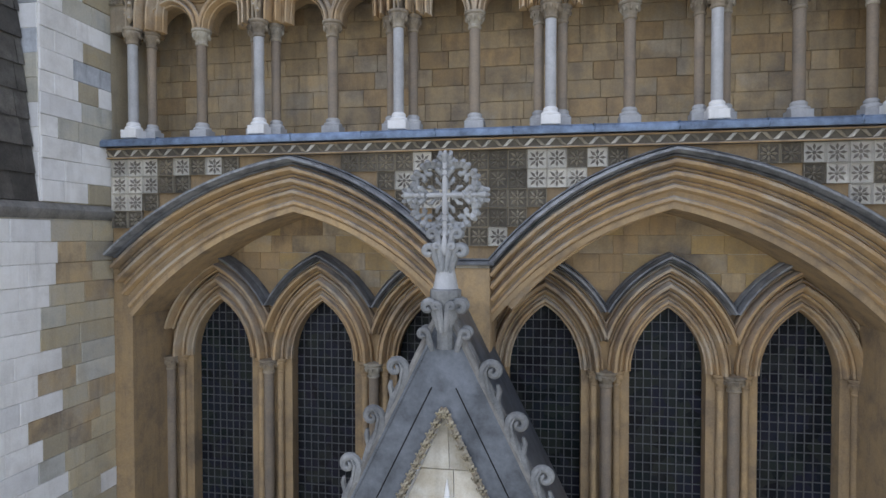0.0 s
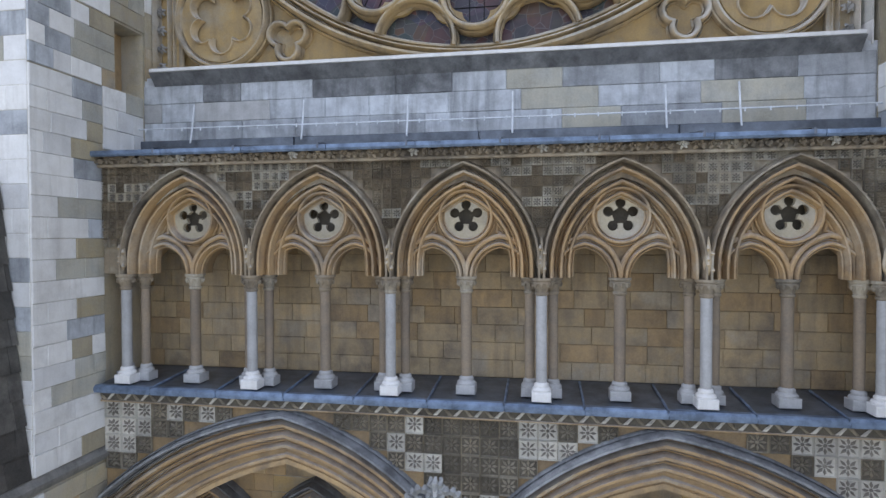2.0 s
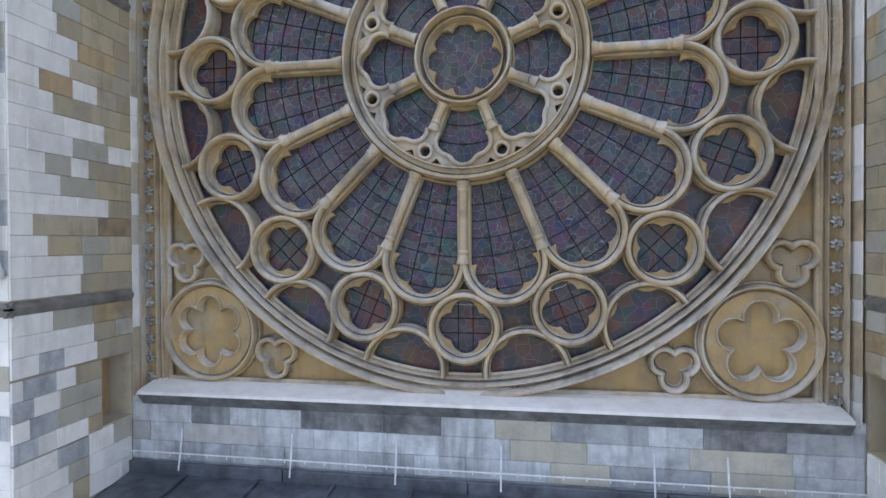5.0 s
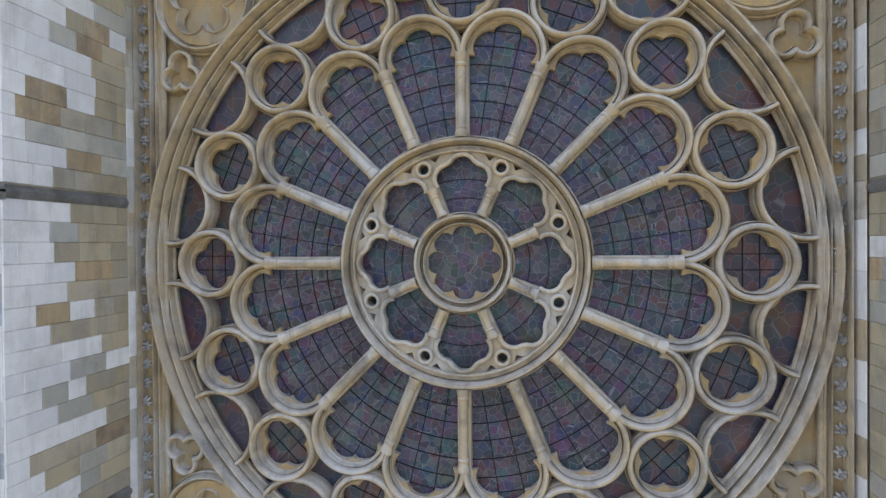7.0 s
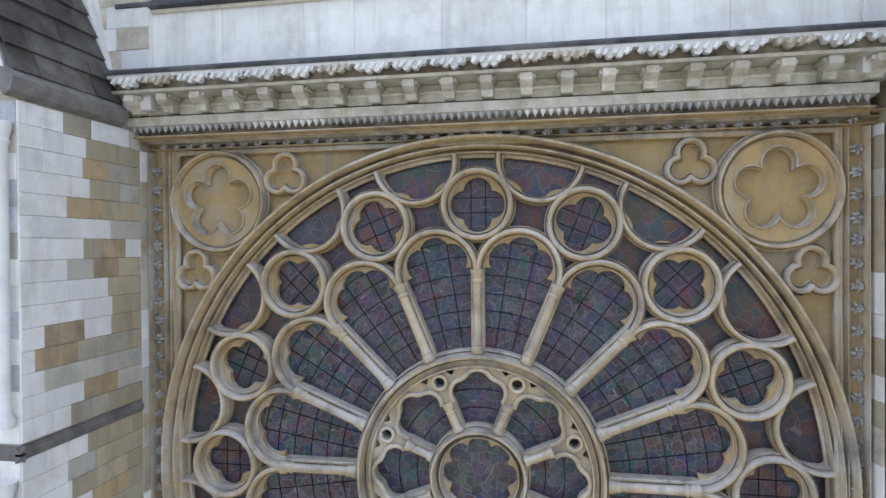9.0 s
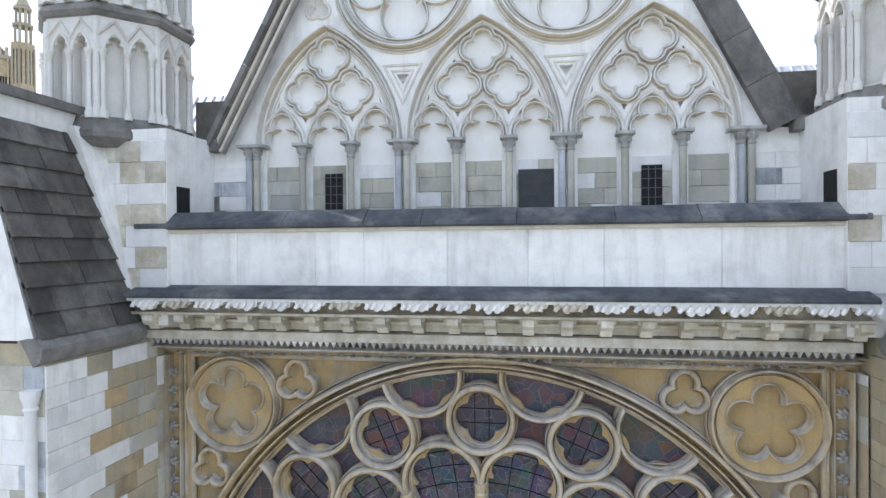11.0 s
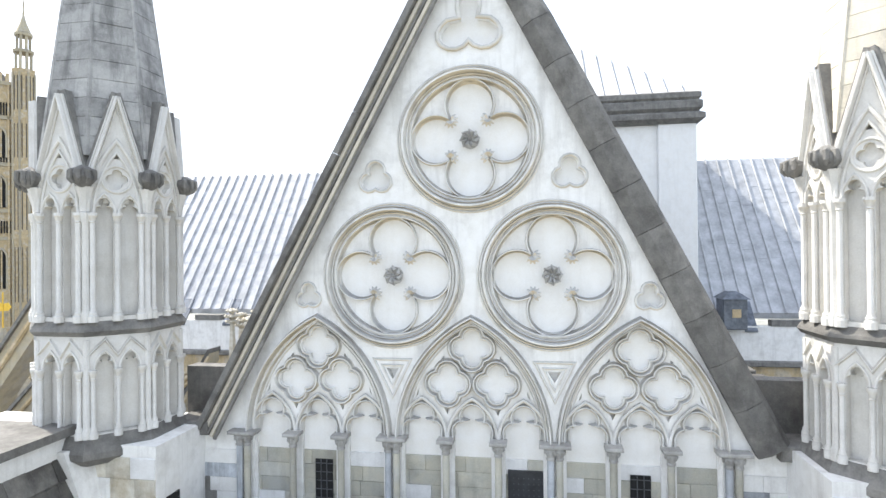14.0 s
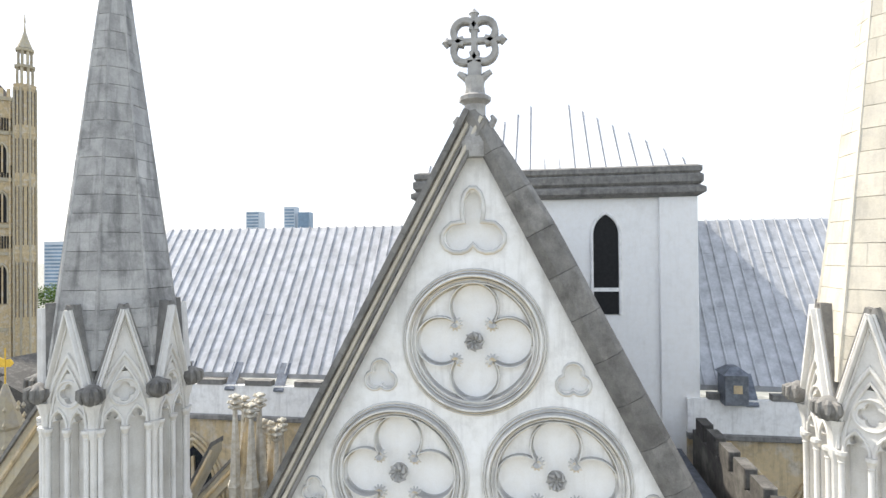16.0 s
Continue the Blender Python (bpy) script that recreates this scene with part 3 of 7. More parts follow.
def tiling(parent, x0, x1, ztop, rows, size, y, above, white, seed, stone_mat, sunk, bright):
    rnd = random.Random(seed)
    dark_me, pale_me = tile_mesh(stone_mat, size, sunk), tile_mesh(bright, size, M_FLOWG)
    n = int((x1 - x0) / size)
    patch = white if isinstance(white, tuple) else [(rnd.uniform(x0, x1), rnd.uniform(0, rows), rnd.uniform(0.25, 0.9)) for _ in range(white)]
    for i in range(n):
        for j in range(rows):
            x, z = x0 + (i + 0.5) * size, ztop - (j + 0.5) * size
            if z - size * 0.4 < above(x):
                continue
            pale = any(abs(x - p) < w and abs(j + 0.5 - q) < 0.75 for p, q, w in patch) and rnd.random() < 0.85
            ob = part("diaper_tile", pale_me if pale else dark_me, None, parent)
            ob.location = (x, y + rnd.uniform(-0.004, 0.004), z)


def line_height(paths, lowest):
    pts = sorted(p for path in paths for p in path)
    xs, zs = [p[0] for p in pts], [p[1] for p in pts]
    return lambda x: max(lowest, float(np.interp(x, xs, zs)))


tiling(dia, -5.62, 5.62, 14.26, 6, 0.265, -1.33, line_height([wide_arch(-1, -0.05), wide_arch(1, -0.05)], 12.7),
       ((-5.35, 1, 0.42), (-5.35, 2.5, 0.38), (-5.4, 4.4, 0.3), (-4.2, 0.5, 0.42), (-3.2, 0.5, 0.14), (-0.72, 0.5, 0.16), (-0.98, 1.5, 0.16), (0.95, 0.5, 0.3), (1.25, 1.5, 0.55),
        (2.0, 0.5, 0.62), (-0.5, 2.4, 0.3), (0.62, 4.5, 0.3), (4.35, 0.5, 0.5), (5.3, 1.0, 0.4), (4.95, 2.2, 0.5), (5.4, 3.4, 0.3)), 4, M_TILE, M_SUNKG, M_TILEW)

# ledge with lead flashing over a leaf frieze
ledge = thing("ledge", "lead-covered stone ledge over a carved leaf frieze", "ledge", kind="structure")
# bed coloured dark, as shade between the leaves
part("frieze_bed", Geo().box(-5.68, 5.68, -1.42, -0.3, 14.26, 14.42), M_SUNKG, ledge)
for z in (14.272, 14.412):
    part("fillet", Geo().sweep([(-5.68, z), (5.68, z)], roll(0.014, -1.43)), M_ARCH, ledge)


def leaf_mesh(l, h, mat, name="leaf"):
    g = Geo()
    v = [(-l / 2, 0, -h / 2), (-l * 0.1, -0.02, -h * 0.46), (l / 2, 0, h / 2), (l * 0.1, -0.02, h * 0.46), (0, -0.045, 0)]
    g.add(v, [(0, 1, 4), (1, 2, 4), (2, 3, 4), (3, 0, 4)])
    return mesh_of(name, g, mat, 0)


lm = leaf_mesh(0.15, 0.10, M_TILEW)
lm2 = leaf_mesh(-0.15, 0.10, M_TILE)
for i in range(80):
    ob = part("leaf", lm if i % 2 else lm2, None, ledge)
    ob.location = (-5.6 + i * 0.1415, -1.422, 14.343)
g = Geo().loft([[(-5.72, -1.5, 14.43), (5.72, -1.5, 14.43), (5.72, -0.38, 14.43), (-5.72, -0.38, 14.43)],
                [(-5.72, -1.5, 14.52), (5.72, -1.5, 14.52), (5.72, -0.38, 14.60), (-5.72, -0.38, 14.60)]])
part("lead_sheet", g, M_LEAD, ledge)
g = Geo()
x = -5.74
rnd = random.Random(2)
prof = lambda j: [(-1.565 - j, 14.43), (-1.575 - j, 14.47), (-1.57 - j, 14.51), (-1.54, 14.54), (-1.44, 14.535), (-1.44, 14.43)]
while x < 5.7:
    l = min(1.05, 5.74 - x)
    j = rnd.uniform(-0.006, 0.008)
    g.loft([[(xx, y, z) for y, z in prof(j)] for xx in (x, x + l - 0.008)])
    g.tube([(x + l, -1.57, 14.45), (x + l, -1.565, 14.53), (x + l, -1.3, 14.555), (x + l, -0.5, 14.61)], 0.018)
    x += l
part("lead_edge", g, M_LEADB, ledge)

# ---- blind arcade of five bays ----
arc_w = thing("wall_arcade", "brown limestone arcade of five paired arches", "wall", kind="structure")
BAYS = [-4.2 + 2.1 * k for k in range(5)]
SPR = 16.22
loop = [(-5.72, 17.9), (-5.72, SPR)]
for cx in BAYS:
    for s in (-0.475, 0.475):
        h = 0.36
        loop += [(cx + s - h, SPR)] + pointed(cx + s, h, SPR + 0.02, 0.40, 7) + [(cx + s + h, SPR)]
loop += [(5.72, SPR), (5.72, 17.9)]
holes = [circle(cx, 17.06, 0.30, 28) for cx in BAYS]
part("tracery_wall", Geo().plate(loop, holes, -1.16, -0.86), M_TAN, arc_w)


def bay_arch(cx, half, rise, n=10):
    return [(cx - half, SPR)] + pointed(cx, half, SPR + 0.16, rise - 0.16, n) + [(cx + half, SPR)]


loop = [(-5.72, 17.9), (-5.72, SPR)]
for cx in BAYS:
    loop += [(x, z) for x, z in bay_arch(cx, 0.93, 1.34)]
loop += [(5.72, SPR), (5.72, 17.9)]
part("spandrel_wall", Geo().plate(loop, [], -1.32, -1.1), M_DARKST, arc_w)
for cx in BAYS:
    for half, rise, w, y, m in ((1.02, 1.57, 0.11, -1.52, M_DARKST), (0.92, 1.45, 0.15, -1.46, M_ARCH), (0.79, 1.29, 0.13, -1.38, M_ARCH), (0.68, 1.14, 0.12, -1.29, M_ARCH)):
        part("arch_order", Geo().sweep(bay_arch(cx, half, rise), wave_moulding(w, y, -1.1)), m, arc_w)
    for s in (-0.475, 0.475):
        part("sub_arch", Geo().sweep(pointed(cx + s, 0.40, SPR, 0.46), wave_moulding(0.12, -1.27, -1.1)), M_ARCH, arc_w)
        part("sub_arch", Geo().sweep(pointed(cx + s, 0.475, SPR, 0.57), roll(0.036, -1.22)), M_ARCH, arc_w)
    part("roundel_ring", Geo().sweep(circle(cx, 17.06, 0.365, 32), wave_moulding(0.12, -1.30, -1.1), True), M_ARCH, arc_w)
    hs = [[p for k in range(5) for p in arc(cx + 0.17 * math.cos(radians(90 + 72 * k)), 17.06 + 0.17 * math.sin(radians(90 + 72 * k)), 0.07, 90 + 72 * k - 155, 90 + 72 * k + 155, 12)]]
    part("pierced_roundel", Geo().plate(circle(cx, 17.06, 0.325, 32), hs, -1.20, -1.13), M_BLOCK, arc_w, "pale stone roundel pierced with five round holes")
    # dark disc stands in for the shade behind the piercings
    part("roundel_back", Geo().plate(circle(cx, 17.06, 0.32, 24), [], -0.92, -0.90), M_SUNKG, arc_w)
    for s in (-1, 1):
        tri = [(cx + s * 0.43, 16.84), (cx + s * 0.60, 16.80), (cx + s * 0.47, 17.08)]
        part("spandrel_moulding", Geo().sweep(tri if s < 0 else tri[::-1], roll(0.022, -1.17), True), M_ARCH, arc_w)
for k in range(6):
    x = -5.25 + 2.1 * k
    if k in (0, 5):
        x -= 0.04 * (1 if k else -1)
    shaft(arc_w, x, -1.38, 14.56, SPR, 0.075, M_SHAFT, M_DARKST, M_PALE)
    for s in (-0.16, 0.16):
        shaft(arc_w, x + s, -1.16, 14.56, SPR, 0.068, M_SHAFTB, M_DARKST, M_SHAFT)
    g = Geo().lathe(x, -1.45, [(0.004, SPR + 0.05), (0.05, SPR + 0.12), (0.07, SPR + 0.2), (0.05, SPR + 0.3), (0.02, SPR + 0.48), (0.004, SPR + 0.55)], 8)
    for j in range(5):
        g.lathe(x + 0.04 * math.cos(j * 2.1), -1.5, [(0.004, SPR + 0.08 + j * 0.07), (0.03, SPR + 0.12 + j * 0.07), (0.004, SPR + 0.17 + j * 0.07)], 6)
    part("leaf_stop", g, M_ROSE, arc_w, "pale carved leaf stop")
for cx in BAYS:
    shaft(arc_w, cx, -1.16, 14.56, SPR, 0.078, M_SHAFTB, M_DARKST, M_SHAFT)
tiling(arc_w, -5.66, 5.66, 17.88, 9, 0.14, -1.325, line_height([bay_arch(cx, 1.05, 1.62, 24) for cx in BAYS], 16.5), 40, 9, M_TILED, M_DARKST, M_BUFFW)
back = thing("wall_arcade_back", "ashlar back wall of the arcade walk", "wall", kind="structure")
part("wall_face", Geo().box(-6, 6, -0.34, 0.0, 14.3, 17.95), M_DARKST, back)
part("soffit", Geo().box(-5.72, 5.72, -0.95, -0.3, 17.3, 17.5), M_DARKST, back)

# ---- lead lean-to roof over the arcade ----
eave = thing("eaves_cornice", "sooty cornice of carved foliage below a lead roof", "cornice", kind="structure")
part("cornice_bed", Geo().box(-5.72, 5.72, -1.42, -0.3, 17.86, 18.02), M_DARKST, eave)
part("cornice_roll", Geo().sweep([(-5.72, 17.87), (5.72, 17.87)], roll(0.03, -1.42)), M_DARKST, eave)


def crocket_mesh(mat, r, seed, name="carved_leaf"):
    """A small curled knot of leaves."""
    rr = random.Random(seed)
    g = Geo()
    for k in range(6):
        a = math.tau * k / 6 + rr.uniform(-0.3, 0.3)
        c, s = math.cos(a) * r, math.sin(a) * r * 0.8
        g.tube([(0.25 * c, -0.01, 0.25 * s), (0.7 * c, -0.05 - rr.uniform(0, 0.03), 0.7 * s), (c, -0.03, s), (c * 0.95, 0.0, s * 1.1)], [r * 0.2, r * 0.32, r * 0.22, r * 0.05], 5)
    g.lathe(0, -0.05, [(0.004, -r * 0.25), (r * 0.25, 0), (0.004, r * 0.25)], 5)
    return mesh_of(name, g, mat)


cms = [crocket_mesh(M_DARKST, 0.09, s) for s in (1, 2, 3)]
cms.append(crocket_mesh(M_TILEW, 0.07, 5))
for i in range(58):
    ob = part("carved_leaf", cms[3 if i % 9 == 7 else i % 3], None, eave)
    ob.location = (-5.6 + i * 0.196, -1.43, 17.955)
roof = thing("lean_to_roof", "dark lead lean-to roof with rounded rolls", "roof", kind="structure")
g = Geo().loft([[(x, -1.56, 18.00), (x, -1.56, 18.06), (x, -0.55, 18.20), (x, -0.40, 18.22), (x, -0.40, 18.05), (x, -1.40, 18.00)] for x in (-5.72, 5.72)])
part("lead_sheet", g, M_LEAD, roof)
for k in range(-3, 5):
    x = -0.77 + 1.275 * k
    part("lead_roll", Geo().tube([(x, -1.58, 18.02), (x, -1.575, 18.08), (x + 0.02, -1.4, 18.11), (x + 0.04, -0.5, 18.235)], 0.022, 8), M_LEAD, roof)
g = Geo()
for k in range(9):
    x0 = -5.74 + k * 1.275
    g.loft([[(xx, y, z) for y, z in ((-1.57, 17.99), (-1.59, 18.02), (-1.585, 18.07), (-1.53, 18.085), (-1.53, 17.99))] for xx in (x0, min(5.74, x0 + 1.265))])
part("lead_edge", g, M_LEADB, roof)
for a, b in ((-5.72, -2.9), (-2.88, 0.1), (0.12, 3.0), (3.02, 5.72)):
    part("lead_upstand", Geo().box(a, b, -0.46, -0.38, 18.18, 18.40, 0.01), M_LEAD, roof)
rail = thing("guard_rail", "thin galvanised safety rail with upright posts above lead roof", "rail")
part("rail_bar", Geo().tube([(-5.7, -0.5, 18.59), (0, -0.5, 18.575), (5.7, -0.5, 18.59)], 0.013), M_STEEL, rail)
for k in range(34):
    part("rail_clip", Geo().tube([(-5.5 + k * 0.335, -0.51, 18.54), (-5.5 + k * 0.335, -0.51, 18.60)], 0.011), M_STEEL, rail)
for x in (-4.65, -2.72, -1.0, 0.62, 2.82, 3.82):
    part("post", Geo().tube([(x, -0.56, 18.33), (x, -0.5, 18.6), (x, -0.44, 18.98)], 0.015), M_STEEL, rail)

# ---- wall band and sill below the rose ----
band = thing("wall_band", "grey stained ashlar wall below the rose window", "wall", kind="structure")
part("wall_face", Geo().box(-6.0, 6.0, -0.30, 0.1, 18.0, 19.5), M_GREYB, band)
sill = thing("sill", "projecting pale stone sill with blackened underside", "sill", kind="structure")
g = Geo().loft([[(x, -0.34, 19.52), (x, -0.52, 19.54), (x, -0.52, 19.59), (x, -0.44, 19.62), (x, 0.1, 19.72), (x, 0.1, 19.3)] for x in (-5.42, 5.42)])
part("sill_stone", g, M_PALE, sill)
g = Geo().loft([[(x, -0.31, 19.34), (x, -0.34, 19.34), (x, -0.40, 19.42), (x, -0.50, 19.53), (x, -0.31, 19.53)] for x in (-5.44, 5.44)])
part("drip_mould", g, M_SOOTB, sill)

# ---- rose window ----
RZ, RR = 25.0, 5.14
surround = thing("wall_rose", "golden stone spandrels round a great rose window", "wall", kind="structure")
sq = [(-6, 19.3), (6, 19.3), (6, 30.6), (-6, 30.6)]
part("wall_face", Geo().plate(sq, [circle(0, RZ, RR, 96)], 0.14, 0.5), M_PANEL, surround)
for s in (-1, 1):
    e = 0.0 if s > 0 else 0.09  # the left strip stands a little wider
    for x, w, y in ((5.20, 0.09, -0.04), (5.27, 0.06, -0.10), (5.49, 0.07, -0.20)):
        part("frame_moulding", Geo().sweep([(s * (x + e), 19.5), (s * (x + e), 30.3)], wave_moulding(w, y, 0.2)), M_ROSE, surround)
    z, rr = 19.45, random.Random(31 + s)
    while z < 30.25:
        h = min(rr.uniform(0.3, 0.8), 30.3 - z)
        g = Geo().sweep([(s * (5.585 + e * 0.5), z + 0.003), (s * (5.585 + e * 0.5), z + h - 0.003)], wave_moulding(0.11, -0.33, 0.2))
        part("frame_stone", g, rr.choice((M_PALE, M_WHITE, M_ROSE, M_ROSE, M_BLOCK, M_GBLOCK)), surround)
        z += h
    part("frame_bed", Geo().box(s * 5.2 if s > 0 else -5.75, 5.75 if s > 0 else -5.2, 0.02, 0.2, 19.4, 30.5), M_PANEL, surround)
fl = crocket_mesh(M_CROCKP, 0.09, 8, "carved_flower")
for s in (-1, 1):
    for i in range(33):
        ob = part("carved_flower", fl, None, surround)
        ob.location = (s * 5.385 if s > 0 else -5.49, -0.04, 19.75 + i * 0.32)
        ob.rotation_euler = (0, 0.5 * i, 0)
for z, w, y in ((30.36, 0.08, -0.04), (30.44, 0.07, -0.12), (30.51, 0.07, -0.24)):
    part("frame_moulding", Geo().sweep([(-5.7, z), (5.7, z)], wave_moulding(w, y, 0.2)), M_ROSE, surround)

for h, y in ((5.17, 0.02),):
    part("spandrel_moulding", Geo().sweep([(-h, RZ - h - 0.12), (h, RZ - h - 0.12), (h, RZ + h + 0.12), (-h, RZ + h + 0.12)], roll(0.045, y), True), M_ROSE, surround)
rose = thing("rose_window", "great round stone rose window with dark stained glass", "window", at=(0, 0, RZ))


def rp(name, g, mat, label=""):
    return part(name, g, mat, rose, label)


def polar(r, a):
    return (r * math.cos(radians(a)), RZ + r * math.sin(radians(a)))


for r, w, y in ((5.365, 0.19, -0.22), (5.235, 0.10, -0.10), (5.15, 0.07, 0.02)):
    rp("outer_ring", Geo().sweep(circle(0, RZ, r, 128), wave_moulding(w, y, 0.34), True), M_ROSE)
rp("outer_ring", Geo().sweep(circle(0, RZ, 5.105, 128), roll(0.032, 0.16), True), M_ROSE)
def tracery_bar(w, y0, y1):
    """Profile: a broad rounded nose with a hollow and a deep reveal on either side, w wide, front at y0."""
    h = w / 2
    side = [(1.0, 0.27), (0.98, 0.13), (0.86, 0.105), (0.76, 0.13), (0.6, 0.17), (0.53, 0.07), (0.42, 0.02), (0.18, 0.0)]
    return [(-h, y1)] + [(-h * o, y0 + d) for o, d in side] + [(h * o, y0 + d) for o, d in side[::-1]] + [(h, y1)]


# glass, one pane for each light
for k in range(16):
    a0 = 22.5 * k + 90
    pts = arc(0, RZ, 1.98, a0, a0 + 22.5, 4) + arc(0, RZ, 3.98, a0 + 22.5, a0, 4)
    rp("pane", Geo().plate(pts, [], 0.27, 0.29), M_GLASS)
    pts = arc(0, RZ, 3.985, a0 - 11.25, a0 + 11.25, 4) + arc(0, RZ, 5.2, a0 + 11.25, a0 - 11.25, 6)
    rp("pane", Geo().plate(pts, [], 0.27, 0.29), M_GLASSR)
for k in range(8):
    pts = arc(0, RZ, 0.6, 45 * k + 67.5, 45 * k + 112.5, 4) + arc(0, RZ, 1.98, 45 * k + 112.5, 45 * k + 67.5, 6)
    rp("pane", Geo().plate(pts, [], 0.27, 0.29), M_GLASS)
rp("pane", Geo().plate(circle(0, RZ, 0.62, 32), [], 0.265, 0.285), M_GLASS)
# long petals: shafts, arched heads with cusps
for k in range(16):
    a = 22.5 * k + 90
    m = Matrix.Translation((0, 0, RZ)) @ Matrix.Rotation(radians(-(a - 90)), 4, 'Y')
    g = Geo().lathe(0, -0.02, [(0.10, 1.98), (0.11, 2.02), (0.10, 2.06), (0.085, 2.10), (0.095, 2.13), (0.072, 2.17), (0.072, 3.08), (0.09, 3.10), (0.09, 3.13),
                               (0.075, 3.15), (0.10, 3.24), (0.11, 3.27), (0.11, 3.30)], 12, m)
    rp("spoke_shaft", g, M_ROSE)
    c = math.cos(radians(a)), math.sin(radians(a))
    ribs = Geo()
    for s in (-1, 1):
        d = s * 0.075
        ribs.sweep([(2.0 * c[0] - d * c[1], RZ + 2.0 * c[1] + d * c[0]), (3.3 * c[0] - d * c[1], RZ + 3.3 * c[1] + d * c[0])], slab(0.06, 0.06, 0.33, 0.015))
    rp("spoke_rib", ribs, M_ROSE)
    b = a + 11.25
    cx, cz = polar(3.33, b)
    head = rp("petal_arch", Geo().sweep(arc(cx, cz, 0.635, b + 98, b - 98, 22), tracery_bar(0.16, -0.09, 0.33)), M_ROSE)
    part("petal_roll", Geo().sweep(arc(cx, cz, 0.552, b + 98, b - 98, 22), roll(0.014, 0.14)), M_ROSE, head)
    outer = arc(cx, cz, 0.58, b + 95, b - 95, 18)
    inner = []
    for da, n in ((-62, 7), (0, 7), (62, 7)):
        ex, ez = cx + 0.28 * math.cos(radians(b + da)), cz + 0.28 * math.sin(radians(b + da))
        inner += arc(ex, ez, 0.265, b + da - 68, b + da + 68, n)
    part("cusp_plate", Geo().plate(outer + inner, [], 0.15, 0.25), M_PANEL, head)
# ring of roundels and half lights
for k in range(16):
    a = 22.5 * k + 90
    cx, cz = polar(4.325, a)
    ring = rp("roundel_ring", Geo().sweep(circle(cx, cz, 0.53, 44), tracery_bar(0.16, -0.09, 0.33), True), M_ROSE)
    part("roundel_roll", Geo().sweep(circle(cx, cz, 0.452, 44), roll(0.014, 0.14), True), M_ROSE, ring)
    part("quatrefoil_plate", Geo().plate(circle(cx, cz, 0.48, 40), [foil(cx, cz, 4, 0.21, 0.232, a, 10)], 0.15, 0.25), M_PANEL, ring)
    b = a + 11.25
    cx, cz = polar(5.11, b)
    half = rp("half_light_arch", Geo().sweep(arc(cx, cz, 0.655, b + 91, b + 269, 20), tracery_bar(0.13, -0.06, 0.33)), M_ROSE)
    inner = []
    for da in (115, 180, 245):
        ex, ez = cx + 0.33 * math.cos(radians(b + da)), cz + 0.33 * math.sin(radians(b + da))
        inner += arc(ex, ez, 0.28, b + da - 60, b + da + 60, 6)
    part("cusp_plate", Geo().plate(arc(cx, cz, 0.61, b + 262, b + 98, 14) + inner, [], 0.15, 0.25), M_PANEL, half)
# hub
for r, w, y, mt in ((1.93, 0.20, -0.16, M_ROSE), (1.77, 0.10, -0.06, M_ROSE), (0.74, 0.15, -0.12, M_ROSE), (0.63, 0.07, 0.0, M_ROSE)):
    rp("hub_ring", Geo().sweep(circle(0, RZ, r, 72), wave_moulding(w, y, 0.33), True), mt)
rp("hub_plate", Geo().plate(circle(0, RZ, 0.66, 40), [foil(0, RZ, 8, 0.42, 0.19, 90, 6)], 0.15, 0.25), M_PANEL)
holes = []
for k in range(8):
    b = 45 * k + 90
    cx, cz = polar(1.27, b)
    w = []
    for da, d, r in ((-72, 0.24, 0.215), (0, 0.22, 0.23), (72, 0.24, 0.215)):
        ex, ez = cx + d * math.cos(radians(b + da)), cz + d * math.sin(radians(b + da))
        w += arc(ex, ez, r, b + da - 62, b + da + 62, 6)
    w += [polar(1.12, b + 17.5), polar(0.80, b + 16), polar(0.80, b - 16), polar(1.12, b - 17.5)]
    holes.append(w)
    rp("inner_light_moulding", Geo().sweep(w[:-4], roll(0.035, 0.0)), M_ROSE)
    hx, hz = polar(1.61, b + 22.5)
    holes.append(circle(hx, hz, 0.085, 14))
    for da in (-7.5, 7.5):
        holes.append([polar(1.66, b + 22.5 + da), polar(1.76, b + 22.5 + da * 0.6), polar(1.77, b + 22.5 + da * 1.5)])
    rp("eyelet_ring", Geo().sweep(circle(hx, hz, 0.11, 18), roll(0.028, 0.0), True), M_ROSE)
    m = Matrix.Translation((0, 0, RZ)) @ Matrix.Rotation(radians(-(45 * k + 22.5)), 4, 'Y')
    rp("hub_shaft", Geo().lathe(0, -0.03, [(0.09, 0.80), (0.085, 0.85), (0.06, 0.89), (0.06, 1.10), (0.08, 1.12), (0.06, 1.14), (0.09, 1.22), (0.09, 1.26)], 10, m), M_ROSE)
rp("hub_tracery", Geo().plate(circle(0, RZ, 1.86, 72), [circle(0, RZ, 0.7, 40)] + holes, 0.04, 0.25), M_ROSE)
